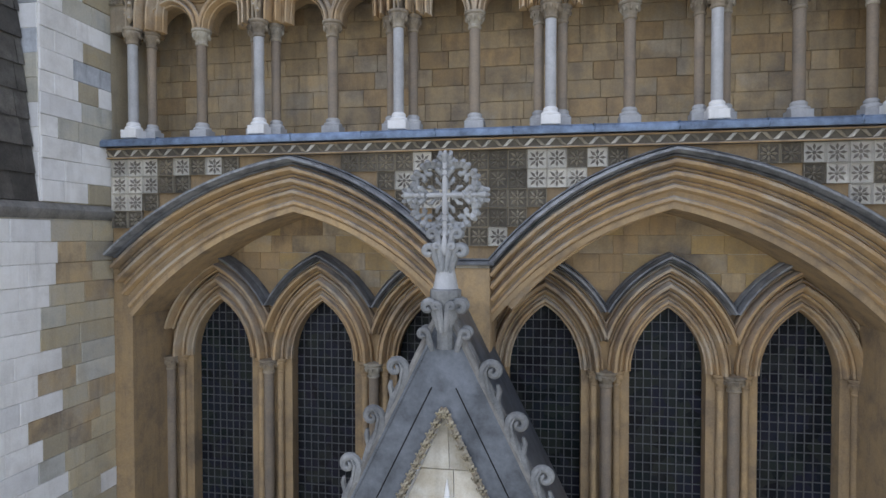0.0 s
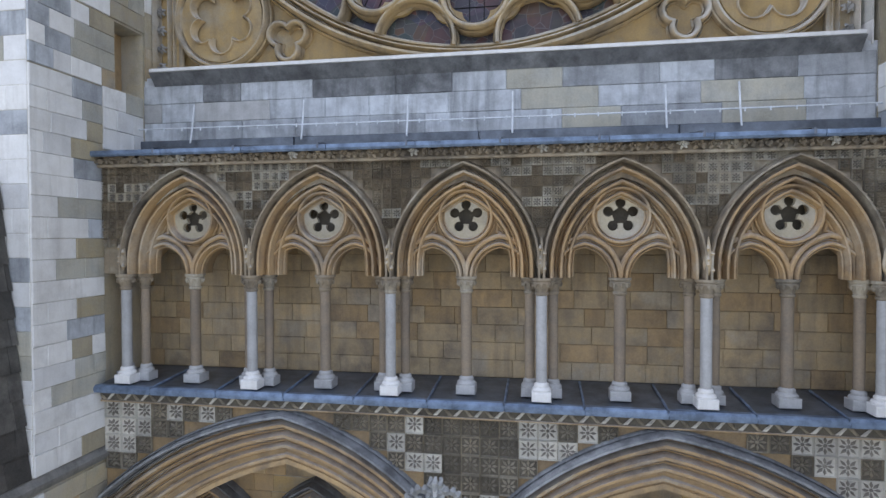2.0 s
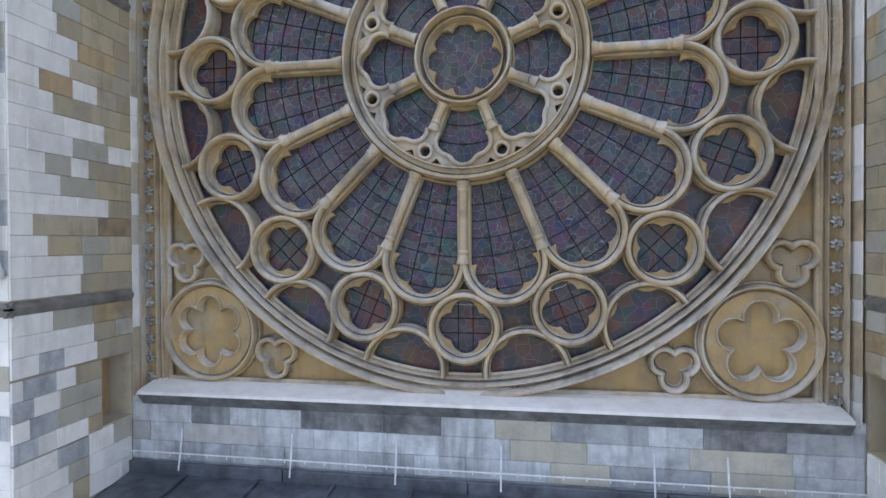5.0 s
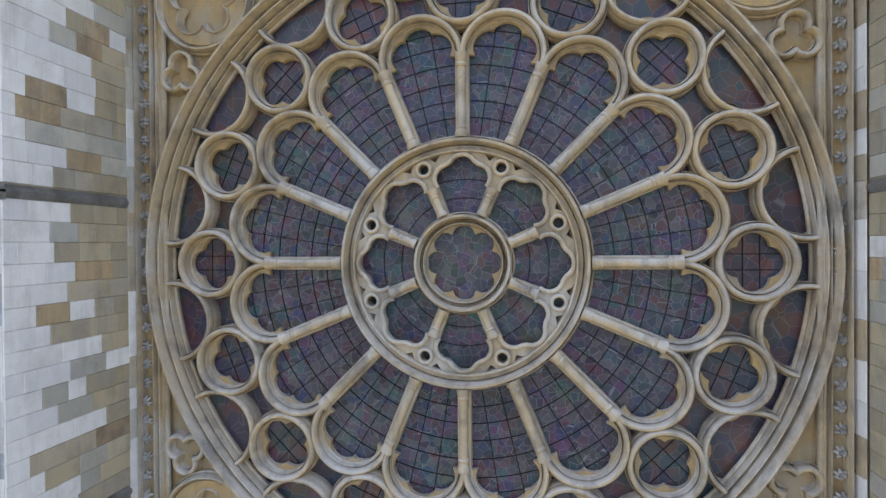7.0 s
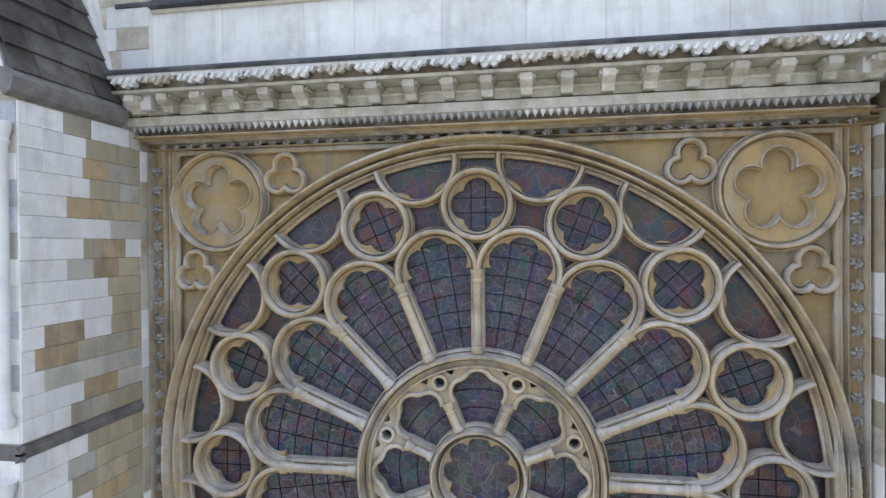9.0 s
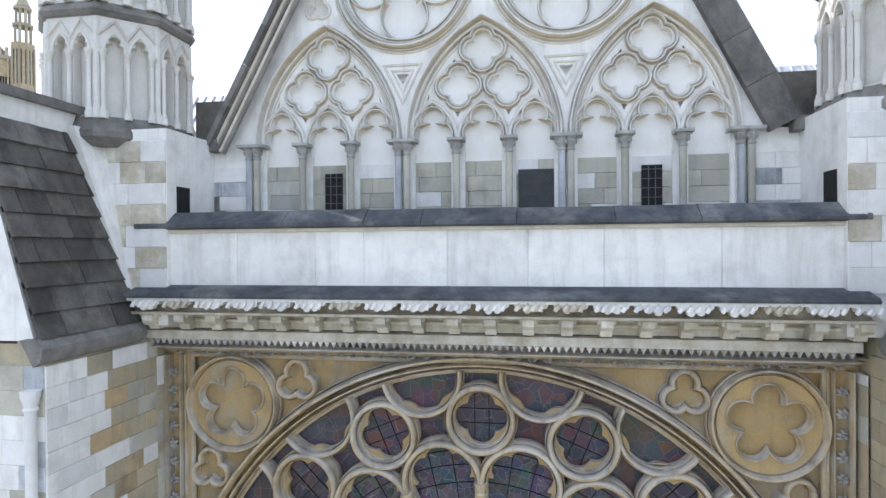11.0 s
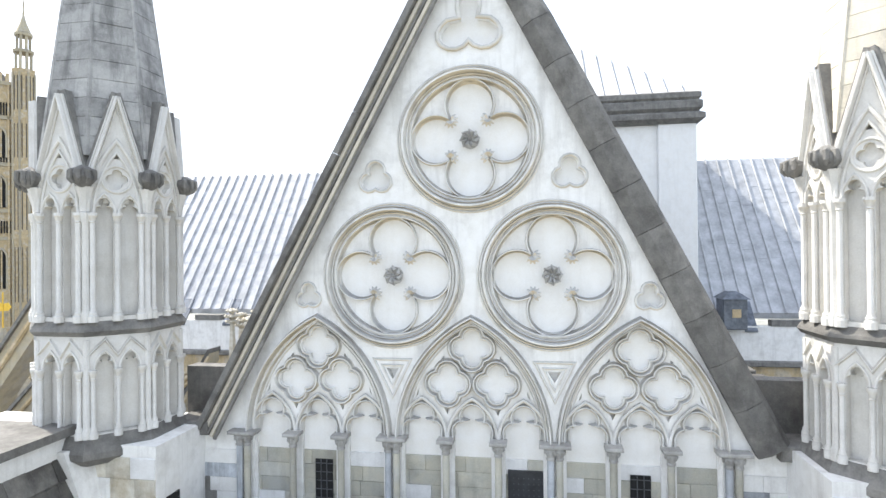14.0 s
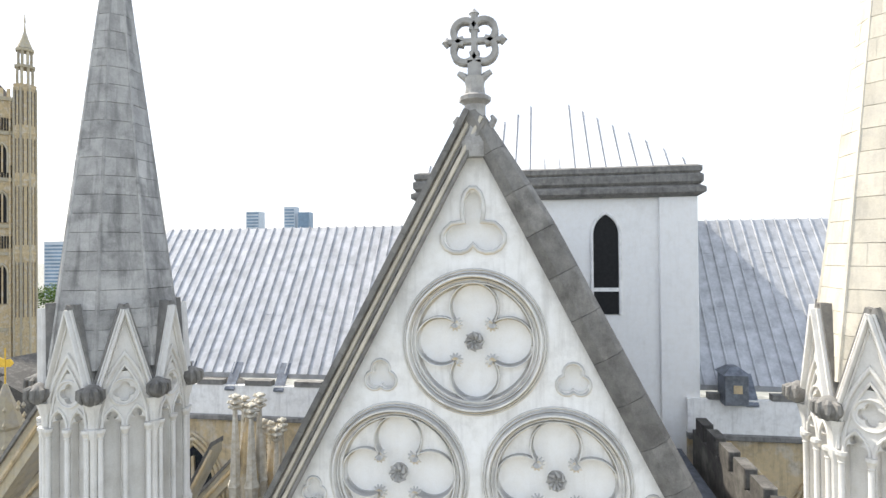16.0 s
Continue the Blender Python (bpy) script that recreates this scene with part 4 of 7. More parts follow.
# iron saddle bars
bars = Geo()
for r in (2.35, 2.62, 2.9, 3.2, 3.5, 3.75):
    bars.sweep(circle(0, RZ, r, 96), slab(0.011, 0.252, 0.268, 0.003), True)
for r in (1.05, 1.35):
    bars.sweep(circle(0, RZ, r, 64), slab(0.011, 0.252, 0.268, 0.003), True)
for k in range(16):
    for da in (-3.9, 3.9):
        bars.sweep([polar(2.0, 22.5 * k + 11.25 + da), polar(3.9, 22.5 * k + 11.25 + da * 0.8)], slab(0.011, 0.252, 0.268, 0.003))
    cx, cz = polar(4.325, 22.5 * k)
    ca, sa = math.cos(radians(22.5 * k)), math.sin(radians(22.5 * k))
    for d in (-0.12, 0.12):
        bars.sweep([(cx - 0.4 * ca - d * sa, cz - 0.4 * sa + d * ca), (cx + 0.4 * ca - d * sa, cz + 0.4 * sa + d * ca)], slab(0.011, 0.252, 0.268, 0.003))
        bars.sweep([(cx + d * ca + 0.4 * sa, cz + d * sa - 0.4 * ca), (cx + d * ca - 0.4 * sa, cz + d * sa + 0.4 * ca)], slab(0.011, 0.252, 0.268, 0.003))
rp("saddle_bars", bars, M_IRON, "thin black iron saddle bars")
# corner panels
for sx in (-1, 1):
    for sz in (-1, 1):
        cx, cz = sx * 4.39, RZ + sz * 4.45
        n = 6 if (sx, sz) == (-1, -1) else 5
        part("corner_ring", Geo().sweep(circle(cx, cz, 0.825, 48), wave_moulding(0.15, -0.11, 0.16), True), M_ROSE, surround)
        part("corner_ring", Geo().sweep(circle(cx, cz, 0.715, 48), roll(0.035, 0.02), True), M_ROSE, surround)
        d, r = (0.40, 0.215) if n == 6 else (0.385, 0.245)
        hole = foil(cx, cz, n, d, r, 90 if sz > 0 or n == 6 else 90, 10)
        part("foil_plate", Geo().plate(circle(cx, cz, 0.75, 48), [hole], -0.02, 0.138), M_PANEL, surround)
        part("foil_moulding", Geo().sweep(hole, wave_moulding(0.075, -0.07, 0.10), True), M_ROSE, surround)
        for tx, tz in ((3.2, 4.86), (4.84, 3.25)):
            px, pz = sx * tx, RZ + sz * tz
            hole = foil(px, pz, 3, 0.17, 0.19, 90 if sz > 0 else 270, 10)
            part("trefoil_moulding", Geo().sweep(hole, tracery_bar(0.15, -0.05, 0.2), True), M_ROSE, surround)

# ---- main cornice and parapet ----
cor = thing("main_cornice", "projecting stone cornice with modillions, dogtooth and carved leaves", "cornice", kind="structure")
part("bed", Geo().box(-5.72, 5.45, -0.28, 0.5, 30.42, 31.42), M_DARKST, cor)
part("plain_band", Geo().loft([[(x, -0.3, 30.62), (x, -0.56, 30.66), (x, -0.56, 30.80), (x, -0.3, 30.84)] for x in (-5.7, 5.42)]), M_BUFFW, cor)
part("roll_moulding", Geo().sweep([(-5.7, 30.50), (5.42, 30.50)], wave_moulding(0.07, -0.5, -0.2)), M_ROSE, cor)
g = Geo()
s = 0.052
g.add([(-s, 0, s), (s, 0, s), (0, 0, -s), (-s * .4, -0.06, s), (s * .4, -0.06, s), (0, -0.04, -s * .2)], [(0, 3, 4, 1), (0, 2, 5, 3), (1, 4, 5, 2), (3, 5, 4), (0, 1, 2)])
tooth = mesh_of("dogtooth", g, M_WHITE, 0)
tooth2 = mesh_of("dogtooth", g, M_SHAFT, 0)
for i in range(98):
    ob = part("dogtooth", tooth if 18 < i < 30 or 56 < i < 66 else tooth2, None, cor)
    ob.location = (-5.6 + i * 0.1125, -0.48, 30.60)
for i in range(44):
    ob = part("carved_flower", fl, None, cor)
    ob.location, ob.scale = (-5.3 + i * 0.246, -0.16, 30.385), (0.75, 0.75, 0.6)
part("frieze_back", Geo().box(-5.7, 5.42, -0.48, -0.2, 30.84, 31.1), M_BUFFW, cor)
part("frieze_fillet", Geo().sweep([(-5.7, 30.98), (5.42, 30.98)], roll(0.03, -0.49)), M_BUFFW, cor)
g = Geo().loft([[(x, y, z) for y, z in ((-0.45, 30.84), (-0.66, 30.84), (-0.70, 30.93), (-0.80, 30.95), (-0.86, 31.0), (-0.86, 31.10), (-0.45, 31.10))] for x in (-0.085, 0.085)])
g.box(-0.13, 0.13, -0.80, -0.5, 31.04, 31.095)
mod = mesh_of("modillion", g, M_BUFFW, 30)
for i in range(20):
    ob = part("modillion", mod, None, cor)
    ob.location = (-5.42 + i * 0.566, 0, 0)
part("shelf", Geo().loft([[(x, -0.5, 31.10), (x, -0.9, 31.11), (x, -0.92, 31.15), (x, -0.5, 31.16)] for x in (-5.72, 5.42)]), M_BUFFW, cor)
part("hollow", Geo().box(-5.7, 5.42, -0.78, -0.3, 31.14, 31.38), M_DARKST, cor)


def acanthus_mesh(mat, seed):
    """A broad hanging leaf of the frieze with scalloped lobes and a curled tip."""
    rr = random.Random(seed)
    low = []
    for k, (x, d) in enumerate(((0.215, 0.10), (0.10, 0.155), (-0.03, 0.17), (-0.16, 0.12))):
        d *= rr.uniform(0.8, 1.1)
        low += [(x + 0.055 * math.cos(t), 31.36 - d + 0.045 - 0.05 * math.sin(t)) for t in (0.1, 0.8, 1.57, 2.35, 3.04)]
    g = Geo().plate([(-0.235, 31.375)] + low[::-1] + [(0.27, 31.375)], [], -0.95, -0.83)
    for k in range(4):
        x, e = 0.2 - 0.125 * k, rr.uniform(-0.02, 0.02)
        g.tube([(x + 0.03, -0.94, 31.35), (x + e, -0.985, 31.30), (x - 0.03 + e, -0.985, 31.255), (x - 0.01, -0.95, 31.235)], [0.014, 0.032, 0.034, 0.012], 7)
    return mesh_of("carved_leaf", g, mat)


am = [acanthus_mesh(M_WHITE, 1), acanthus_mesh(M_PALE, 2), acanthus_mesh(M_WHITE, 3), acanthus_mesh(M_BUFFW, 4)]
for i in range(20):
    ob = part("carved_leaf", am[(i * 3 + i // 4) % 4], None, cor)
    ob.location = (-5.4 + i * 0.566, 0, 0)
part("white_band", Geo().box(-5.72, 5.42, -0.955, -0.7, 31.335, 31.388), M_WHITE, cor)
part("lead_capping", Geo().loft([[(x, -1.0, 31.385), (x, -1.015, 31.42), (x, -0.98, 31.46), (x, -0.5, 31.60), (x, -0.5, 31.39)] for x in (-5.74, 5.42)]), M_COPEB, cor)

par = thing("parapet", "white limestone parapet with dark weathered coping", "parapet", kind="structure")
part("parapet_wall", Geo().box(-5.7, 5.42, -0.56, -0.2, 31.45, 32.5), M_WHITE, par)
part("coping_fillet", Geo().sweep([(-5.7, 32.475), (5.42, 32.475)], roll(0.035, -0.62)), M_YELLOWST, par)
x = -5.74
rnd = random.Random(5)
while x < 5.45:
    l = min(rnd.uniform(0.9, 1.5), 5.46 - x)
    d = rnd.uniform(-0.012, 0.012)
    g = Geo().loft([[(xx, y, z) for y, z in ((-0.66, 32.50), (-0.74, 32.53), (-0.74, 32.58 + d), (-0.46, 32.79 + d), (-0.36, 32.79 + d), (-0.10, 32.6), (-0.10, 32.50))] for xx in (x + 0.004, x + l - 0.004)])
    part("coping_stone", g, M_COPEB, par)
    x += l
part("walkway", Geo().box(-5.6, 5.4, -0.2, 0.9, 31.6, 32.1), M_LEAD, par)

# ---- gable ----
GY = 0.78
gab = thing("gable_wall", "white stone gable with blind tracery and three quatrefoil roundels", "wall", kind="structure")
SL = 1.95
APX = 43.56
tri_out = [(-6.2, 32.0), (6.2, 32.0), (6.2, 34.1), (4.85, 34.1), (0, APX - 0.05), (-5.12, 34.1), (-6.2, 34.1)]
GROUPS = (-2.88, 0.0, 2.88)
CIRC = ((-1.43, 37.0), (1.43, 37.0), (0.0, 39.44))
CAPZ = 34.06
FIGS = ((0, 35.70), (-0.435, 35.06), (0.435, 35.06))
holes = []
for gx in GROUPS:
    whole = [(gx - 1.30, 32.15)] + pointed(gx, 1.30, CAPZ, 2.10, 14) + [(gx + 1.30, 32.15)]
    holes.append(whole)
    inner = []
    for k in (-0.91, 0, 0.91):
        t = trefoil_arch(gx + k, 0.33, CAPZ + 0.02, 0.60)
        inner.append([(gx + k - 0.33, 32.16)] + t + [(gx + k + 0.33, 32.16)])
    for qx, qz in FIGS:
        inner.append(foil(gx + qx, qz, 4, 0.185, 0.16, 90, 8))
    for k in (-0.455, 0.455):
        inner.append([(gx + k - 0.075, 34.66), (gx + k, 34.50), (gx + k + 0.075, 34.66)])
    for k in (-1, 1):
        inner.append([(gx + k * 0.49, 35.43), (gx + k * 0.62, 35.40), (gx + k * 0.50, 35.56)][::k])
        inner.append([(gx + k * 0.98, 34.86), (gx + k * 1.03, 34.79), (gx + k * 0.97, 34.96)][::k])
    part("tracery_panel", Geo().plate(whole, inner, GY + 0.06, GY + 0.17), M_WHITE, gab)
holes += [circle(x, z, 1.08, 56) for x, z in CIRC]
TREF = ((-1.74, 38.78, 0.14), (1.74, 38.78, 0.14), (-3.05, 36.62, 0.11), (3.05, 36.62, 0.11))
holes += [foil(x, z, 3, r, r * 1.02, 90, 8) for x, z, r in TREF]
TOPF = [(x * (1.12 if z < 41.55 else 0.75), z if z < 41.5 else 41.5 + (z - 41.5) * 1.5) for x, z in foil(0, 41.45, 3, 0.25, 0.24, 90, 9)]
holes.append(TOPF)
for x in (-1.45, 1.45):
    holes.append([(x - 0.12, 35.32), (x, 35.12), (x + 0.12, 35.32)])
part("wall_face", Geo().plate(tri_out, holes, GY, GY + 0.18), M_WHITE, gab)
part("wall_back", Geo().plate([(-6.2, 32.0), (6.2, 32.0), (6.2, 34.0), (4.8, 34.1), (0, APX - 0.25), (-5.05, 34.1), (-6.2, 34.0)], [], GY + 0.16, GY + 0.55), M_CLEAN, gab)
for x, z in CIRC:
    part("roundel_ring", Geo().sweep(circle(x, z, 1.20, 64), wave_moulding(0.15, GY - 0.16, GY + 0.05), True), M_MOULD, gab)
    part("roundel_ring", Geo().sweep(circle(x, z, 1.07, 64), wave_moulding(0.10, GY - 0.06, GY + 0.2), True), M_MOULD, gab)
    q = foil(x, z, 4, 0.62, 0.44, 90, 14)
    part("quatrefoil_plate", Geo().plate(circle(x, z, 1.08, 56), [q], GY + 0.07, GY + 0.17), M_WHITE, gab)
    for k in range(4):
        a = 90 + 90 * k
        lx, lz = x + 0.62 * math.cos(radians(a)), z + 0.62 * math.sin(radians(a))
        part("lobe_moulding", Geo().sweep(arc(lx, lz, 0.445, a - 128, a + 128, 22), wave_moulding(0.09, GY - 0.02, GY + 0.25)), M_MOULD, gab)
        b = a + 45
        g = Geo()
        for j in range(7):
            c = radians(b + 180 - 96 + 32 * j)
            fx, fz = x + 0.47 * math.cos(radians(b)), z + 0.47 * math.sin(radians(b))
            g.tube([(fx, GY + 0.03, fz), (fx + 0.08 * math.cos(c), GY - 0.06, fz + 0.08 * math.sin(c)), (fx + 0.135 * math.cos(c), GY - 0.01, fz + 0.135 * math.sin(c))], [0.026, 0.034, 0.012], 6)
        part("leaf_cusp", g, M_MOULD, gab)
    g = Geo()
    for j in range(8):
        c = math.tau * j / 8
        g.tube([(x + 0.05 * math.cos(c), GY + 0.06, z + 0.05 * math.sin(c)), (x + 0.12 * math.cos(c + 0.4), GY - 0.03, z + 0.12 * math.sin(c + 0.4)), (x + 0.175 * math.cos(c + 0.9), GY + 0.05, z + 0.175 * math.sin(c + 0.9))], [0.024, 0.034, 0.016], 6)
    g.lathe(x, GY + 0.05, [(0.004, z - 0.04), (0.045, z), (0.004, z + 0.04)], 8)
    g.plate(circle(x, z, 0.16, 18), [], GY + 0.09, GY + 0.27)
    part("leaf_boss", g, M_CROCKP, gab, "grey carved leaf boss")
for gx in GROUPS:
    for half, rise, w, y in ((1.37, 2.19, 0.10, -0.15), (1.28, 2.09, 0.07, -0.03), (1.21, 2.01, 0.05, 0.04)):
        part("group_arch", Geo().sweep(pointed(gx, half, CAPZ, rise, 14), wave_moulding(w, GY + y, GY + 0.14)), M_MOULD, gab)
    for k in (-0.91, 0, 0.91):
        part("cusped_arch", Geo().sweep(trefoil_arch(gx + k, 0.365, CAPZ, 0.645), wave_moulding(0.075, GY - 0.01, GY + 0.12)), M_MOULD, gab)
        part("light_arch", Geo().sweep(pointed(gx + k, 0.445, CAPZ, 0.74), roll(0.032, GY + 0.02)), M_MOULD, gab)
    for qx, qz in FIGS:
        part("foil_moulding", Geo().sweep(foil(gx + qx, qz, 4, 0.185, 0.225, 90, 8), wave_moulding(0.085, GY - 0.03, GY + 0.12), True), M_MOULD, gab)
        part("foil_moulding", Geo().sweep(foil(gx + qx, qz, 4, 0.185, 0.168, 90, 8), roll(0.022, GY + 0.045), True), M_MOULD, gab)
    for k in (-0.465, 0.465):
        shaft(gab, gx + k, GY - 0.08, 32.1, CAPZ, 0.062, M_GBLOCK, M_CROCKP, M_CROCKP)
for k in range(4):
    x = -4.32 + 2.88 * k
    shaft(gab, x - 0.075, GY - 0.10, 32.1, CAPZ, 0.062, M_GREYB, M_CROCKP, M_CROCKP)
    shaft(gab, x + 0.075, GY - 0.10, 32.1, CAPZ, 0.062, M_GBLOCK, M_CROCKP, M_CROCKP)
for gx in GROUPS:
    for k, w in ((-1.44, 0.27), (-0.465, 0.15), (0.465, 0.15), (1.44, 0.27)):
        if k < 0 and gx > -2:
            if k < -1:
                continue
        part("abacus", Geo().box(gx + k - w, gx + k + w, GY - 0.24, GY + 0.06, CAPZ - 0.015, CAPZ + 0.045, 0.012), M_CROCKP, gab)
for x in (-1.45, 1.45):
    for w, r in ((0.19, 0.022), (0.34, 0.026)):
        part("spandrel_moulding", Geo().sweep([(x - w, 35.24 + 0.7 * w), (x + w, 35.24 + 0.7 * w), (x, 35.22 - 1.25 * w)][::-1], roll(r, GY - 0.004), True), M_MOULD, gab)
for x, z in CIRC:
    part("roundel_ring", Geo().sweep(circle(x, z, 1.31, 64), roll(0.022, GY + 0.0), True), M_MOULD, gab)
for x, z, r in TREF:
    part("trefoil_moulding", Geo().sweep(foil(x, z, 3, r, r * 1.25, 90, 8), roll(0.028, GY - 0.005), True), M_MOULD, gab)
part("trefoil_moulding", Geo().sweep([(x * 1.12, 41.5 + (z - 41.5) * 1.1) for x, z in TOPF], roll(0.04, GY - 0.02), True), M_MOULD, gab)
# openings low in the gable
door = thing("door_1", "black boarded door with iron studs in gable foot", "door", kind="structure")
part("door_leaf", Geo().box(0.62, 1.24, GY + 0.08, GY + 0.12, 32.1, 33.54), M_DOOR, door)
g = Geo()
for r in range(4):
    for c in range(6):
        g.lathe(0.72 + c * 0.088, GY + 0.075, [(0.004, 33.1 + r * 0.1), (0.009, 33.11 + r * 0.1), (0.004, 33.12 + r * 0.1)], 6)
part("studs", g, M_GRID, door)
for i, x in enumerate((-2.81, 2.88)):
    w = thing("window_%d" % (i + 7), "narrow barred window in a gable foot", "window", kind="structure")
    part("opening", Geo().box(x - 0.17, x + 0.17, GY + 0.10, GY + 0.118, 32.1, 33.56), M_VOID, w)
    g = Geo()
    for j in range(1, 3):
        g.box(x - 0.17 + j * 0.113 - 0.007, x - 0.17 + j * 0.113 + 0.007, GY + 0.085, GY + 0.1, 32.1, 33.56)
    for j in range(9):
        g.box(x - 0.17, x + 0.17, GY + 0.085, GY + 0.1, 32.2 + j * 0.16, 32.212 + j * 0.16)
    part("bars", g, M_GRID, w)

# raking copings
cop = thing("gable_coping", "raking gable coping of dark lichened stone", "coping", kind="structure")
RISE = 4.85 * SL
for s in (-1, 1):
    n = 13
    HALF = 4.85 if s > 0 else 5.12
    LEN = math.hypot(HALF, RISE)
    ux, uz = HALF / LEN, RISE / LEN
    for i in range(n):
        a, b = i * LEN / n + 0.004, (i + 1) * LEN / n - 0.004
        rings = []
        for t in (a, b):
            bx, bz = s * (HALF - t * ux), 34.1 + t * uz
            ox, oz = s * uz, ux
            w = -0.01 if s < 0 else 0.19
            e = 0.38 - 0.2 * max(0.0, t / LEN * 5 - 4)  # broad stones that narrow towards the apex
            prof = [(-w, GY - 0.02), (-w, GY - 0.16), (0.0, GY - 0.25), (e - 0.1, GY - 0.2), (e, GY - 0.05), (e, GY + 0.6), (-w, GY + 0.6)] if s > 0 else [(-w, GY - 0.02), (-w, GY - 0.16), (0.02, GY - 0.26), (0.12, GY - 0.26), (0.12, GY + 0.2), (0.12, GY + 0.6), (-w, GY + 0.6)]
            rings.append([(bx + ox * o, y, bz + oz * o) for o, y in prof])
        part("coping_stone", Geo().loft(rings), M_COPE, cop)
    if s < 0:
        for o, r, m in ((-0.31, 0.04, M_COPE), (-0.225, 0.05, M_YELLOWST), (-0.13, 0.035, M_COPE), (-0.045, 0.055, M_YELLOWST)):
            p = [(s * HALF + s * uz * o, GY - 0.12 + 0.3 * o, 34.1 + ux * o), (s * uz * o, GY - 0.12 + 0.3 * o, 34.1 + LEN * uz + ux * o)]
            part("raking_roll", Geo().tube(p, r), m, cop)
for s in (-1, 1):
    part("kneeler", Geo().box(*sorted((s * 5.0, s * 5.75)), GY - 0.2, GY + 1.2, 34.0, 34.25, 0.02), M_COPE, cop)
    part("gutter_wall", Geo().box(*sorted((s * 4.6, s * 5.9)), GY + 0.55, GY + 0.9, 34.0, 35.15), M_COPE, cop)

# cross on the gable
cr = thing("gable_cross", "pale grey stone ring cross on a moulded shaft", "cross", at=(0.06, GY, 43.0))
CX = 0.06
g = Geo().lathe(CX, GY, [(0.25, 42.75), (0.3, 43.0), (0.22, 43.2), (0.19, 43.4), (0.19, 43.7), (0.29, 43.77), (0.29, 43.84), (0.19, 43.9), (0.17, 44.05), (0.2, 44.2)], 10)
for s in (-1, 1):
    g.tube([(CX + s * 0.16, GY, 43.1), (CX + s * 0.28, GY - .05, 43.3), (CX + s * 0.35, GY - .05, 43.42), (CX + s * 0.3, GY - .05, 43.5)], [0.07, 0.07, 0.06, 0.03])
    g.tube([(CX + s * 0.08, GY, 44.1), (CX + s * 0.2, GY, 44.24), (CX + s * 0.3, GY, 44.3)], [0.06, 0.07, 0.05])
part("cross_shaft", g, M_CROCKP, cr)
CZ = 44.86
g = Geo()
for a in (45, 135, 225, 315):
    g.sweep(arc(CX + 0.24 * math.cos(radians(a)), CZ + 0.24 * math.sin(radians(a)), 0.21, a - 130, a + 130, 14), slab(0.115, GY - 0.09, GY + 0.09))
    g.lathe(CX + 0.47 * math.cos(radians(a)), GY, [(0.01, CZ + 0.47 * math.sin(radians(a)) - 0.07), (0.07, CZ + 0.47 * math.sin(radians(a))), (0.01, CZ + 0.47 * math.sin(radians(a)) + 0.07)], 8)
g.box(CX - 0.055, CX + 0.055, GY - 0.08, GY + 0.08, CZ - 0.4, CZ + 0.5, 0.015)
g.box(CX - 0.5, CX + 0.5, GY - 0.078, GY + 0.078, CZ - 0.05, CZ + 0.05, 0.015)
for a in (0, 90, 180):
    g.lathe(CX + 0.5 * math.cos(radians(a)), GY, [(0.01, CZ + 0.5 * math.sin(radians(a)) - 0.1), (0.1, CZ + 0.5 * math.sin(radians(a))), (0.01, CZ + 0.5 * math.sin(radians(a)) + 0.1)], 8)
g.box(CX - 0.12, CX + 0.12, GY - 0.09, GY + 0.09, 44.1, 44.5)
part("cross_head", g, M_CROCKP, cr)

# ---- buttresses ----
BX = 5.66


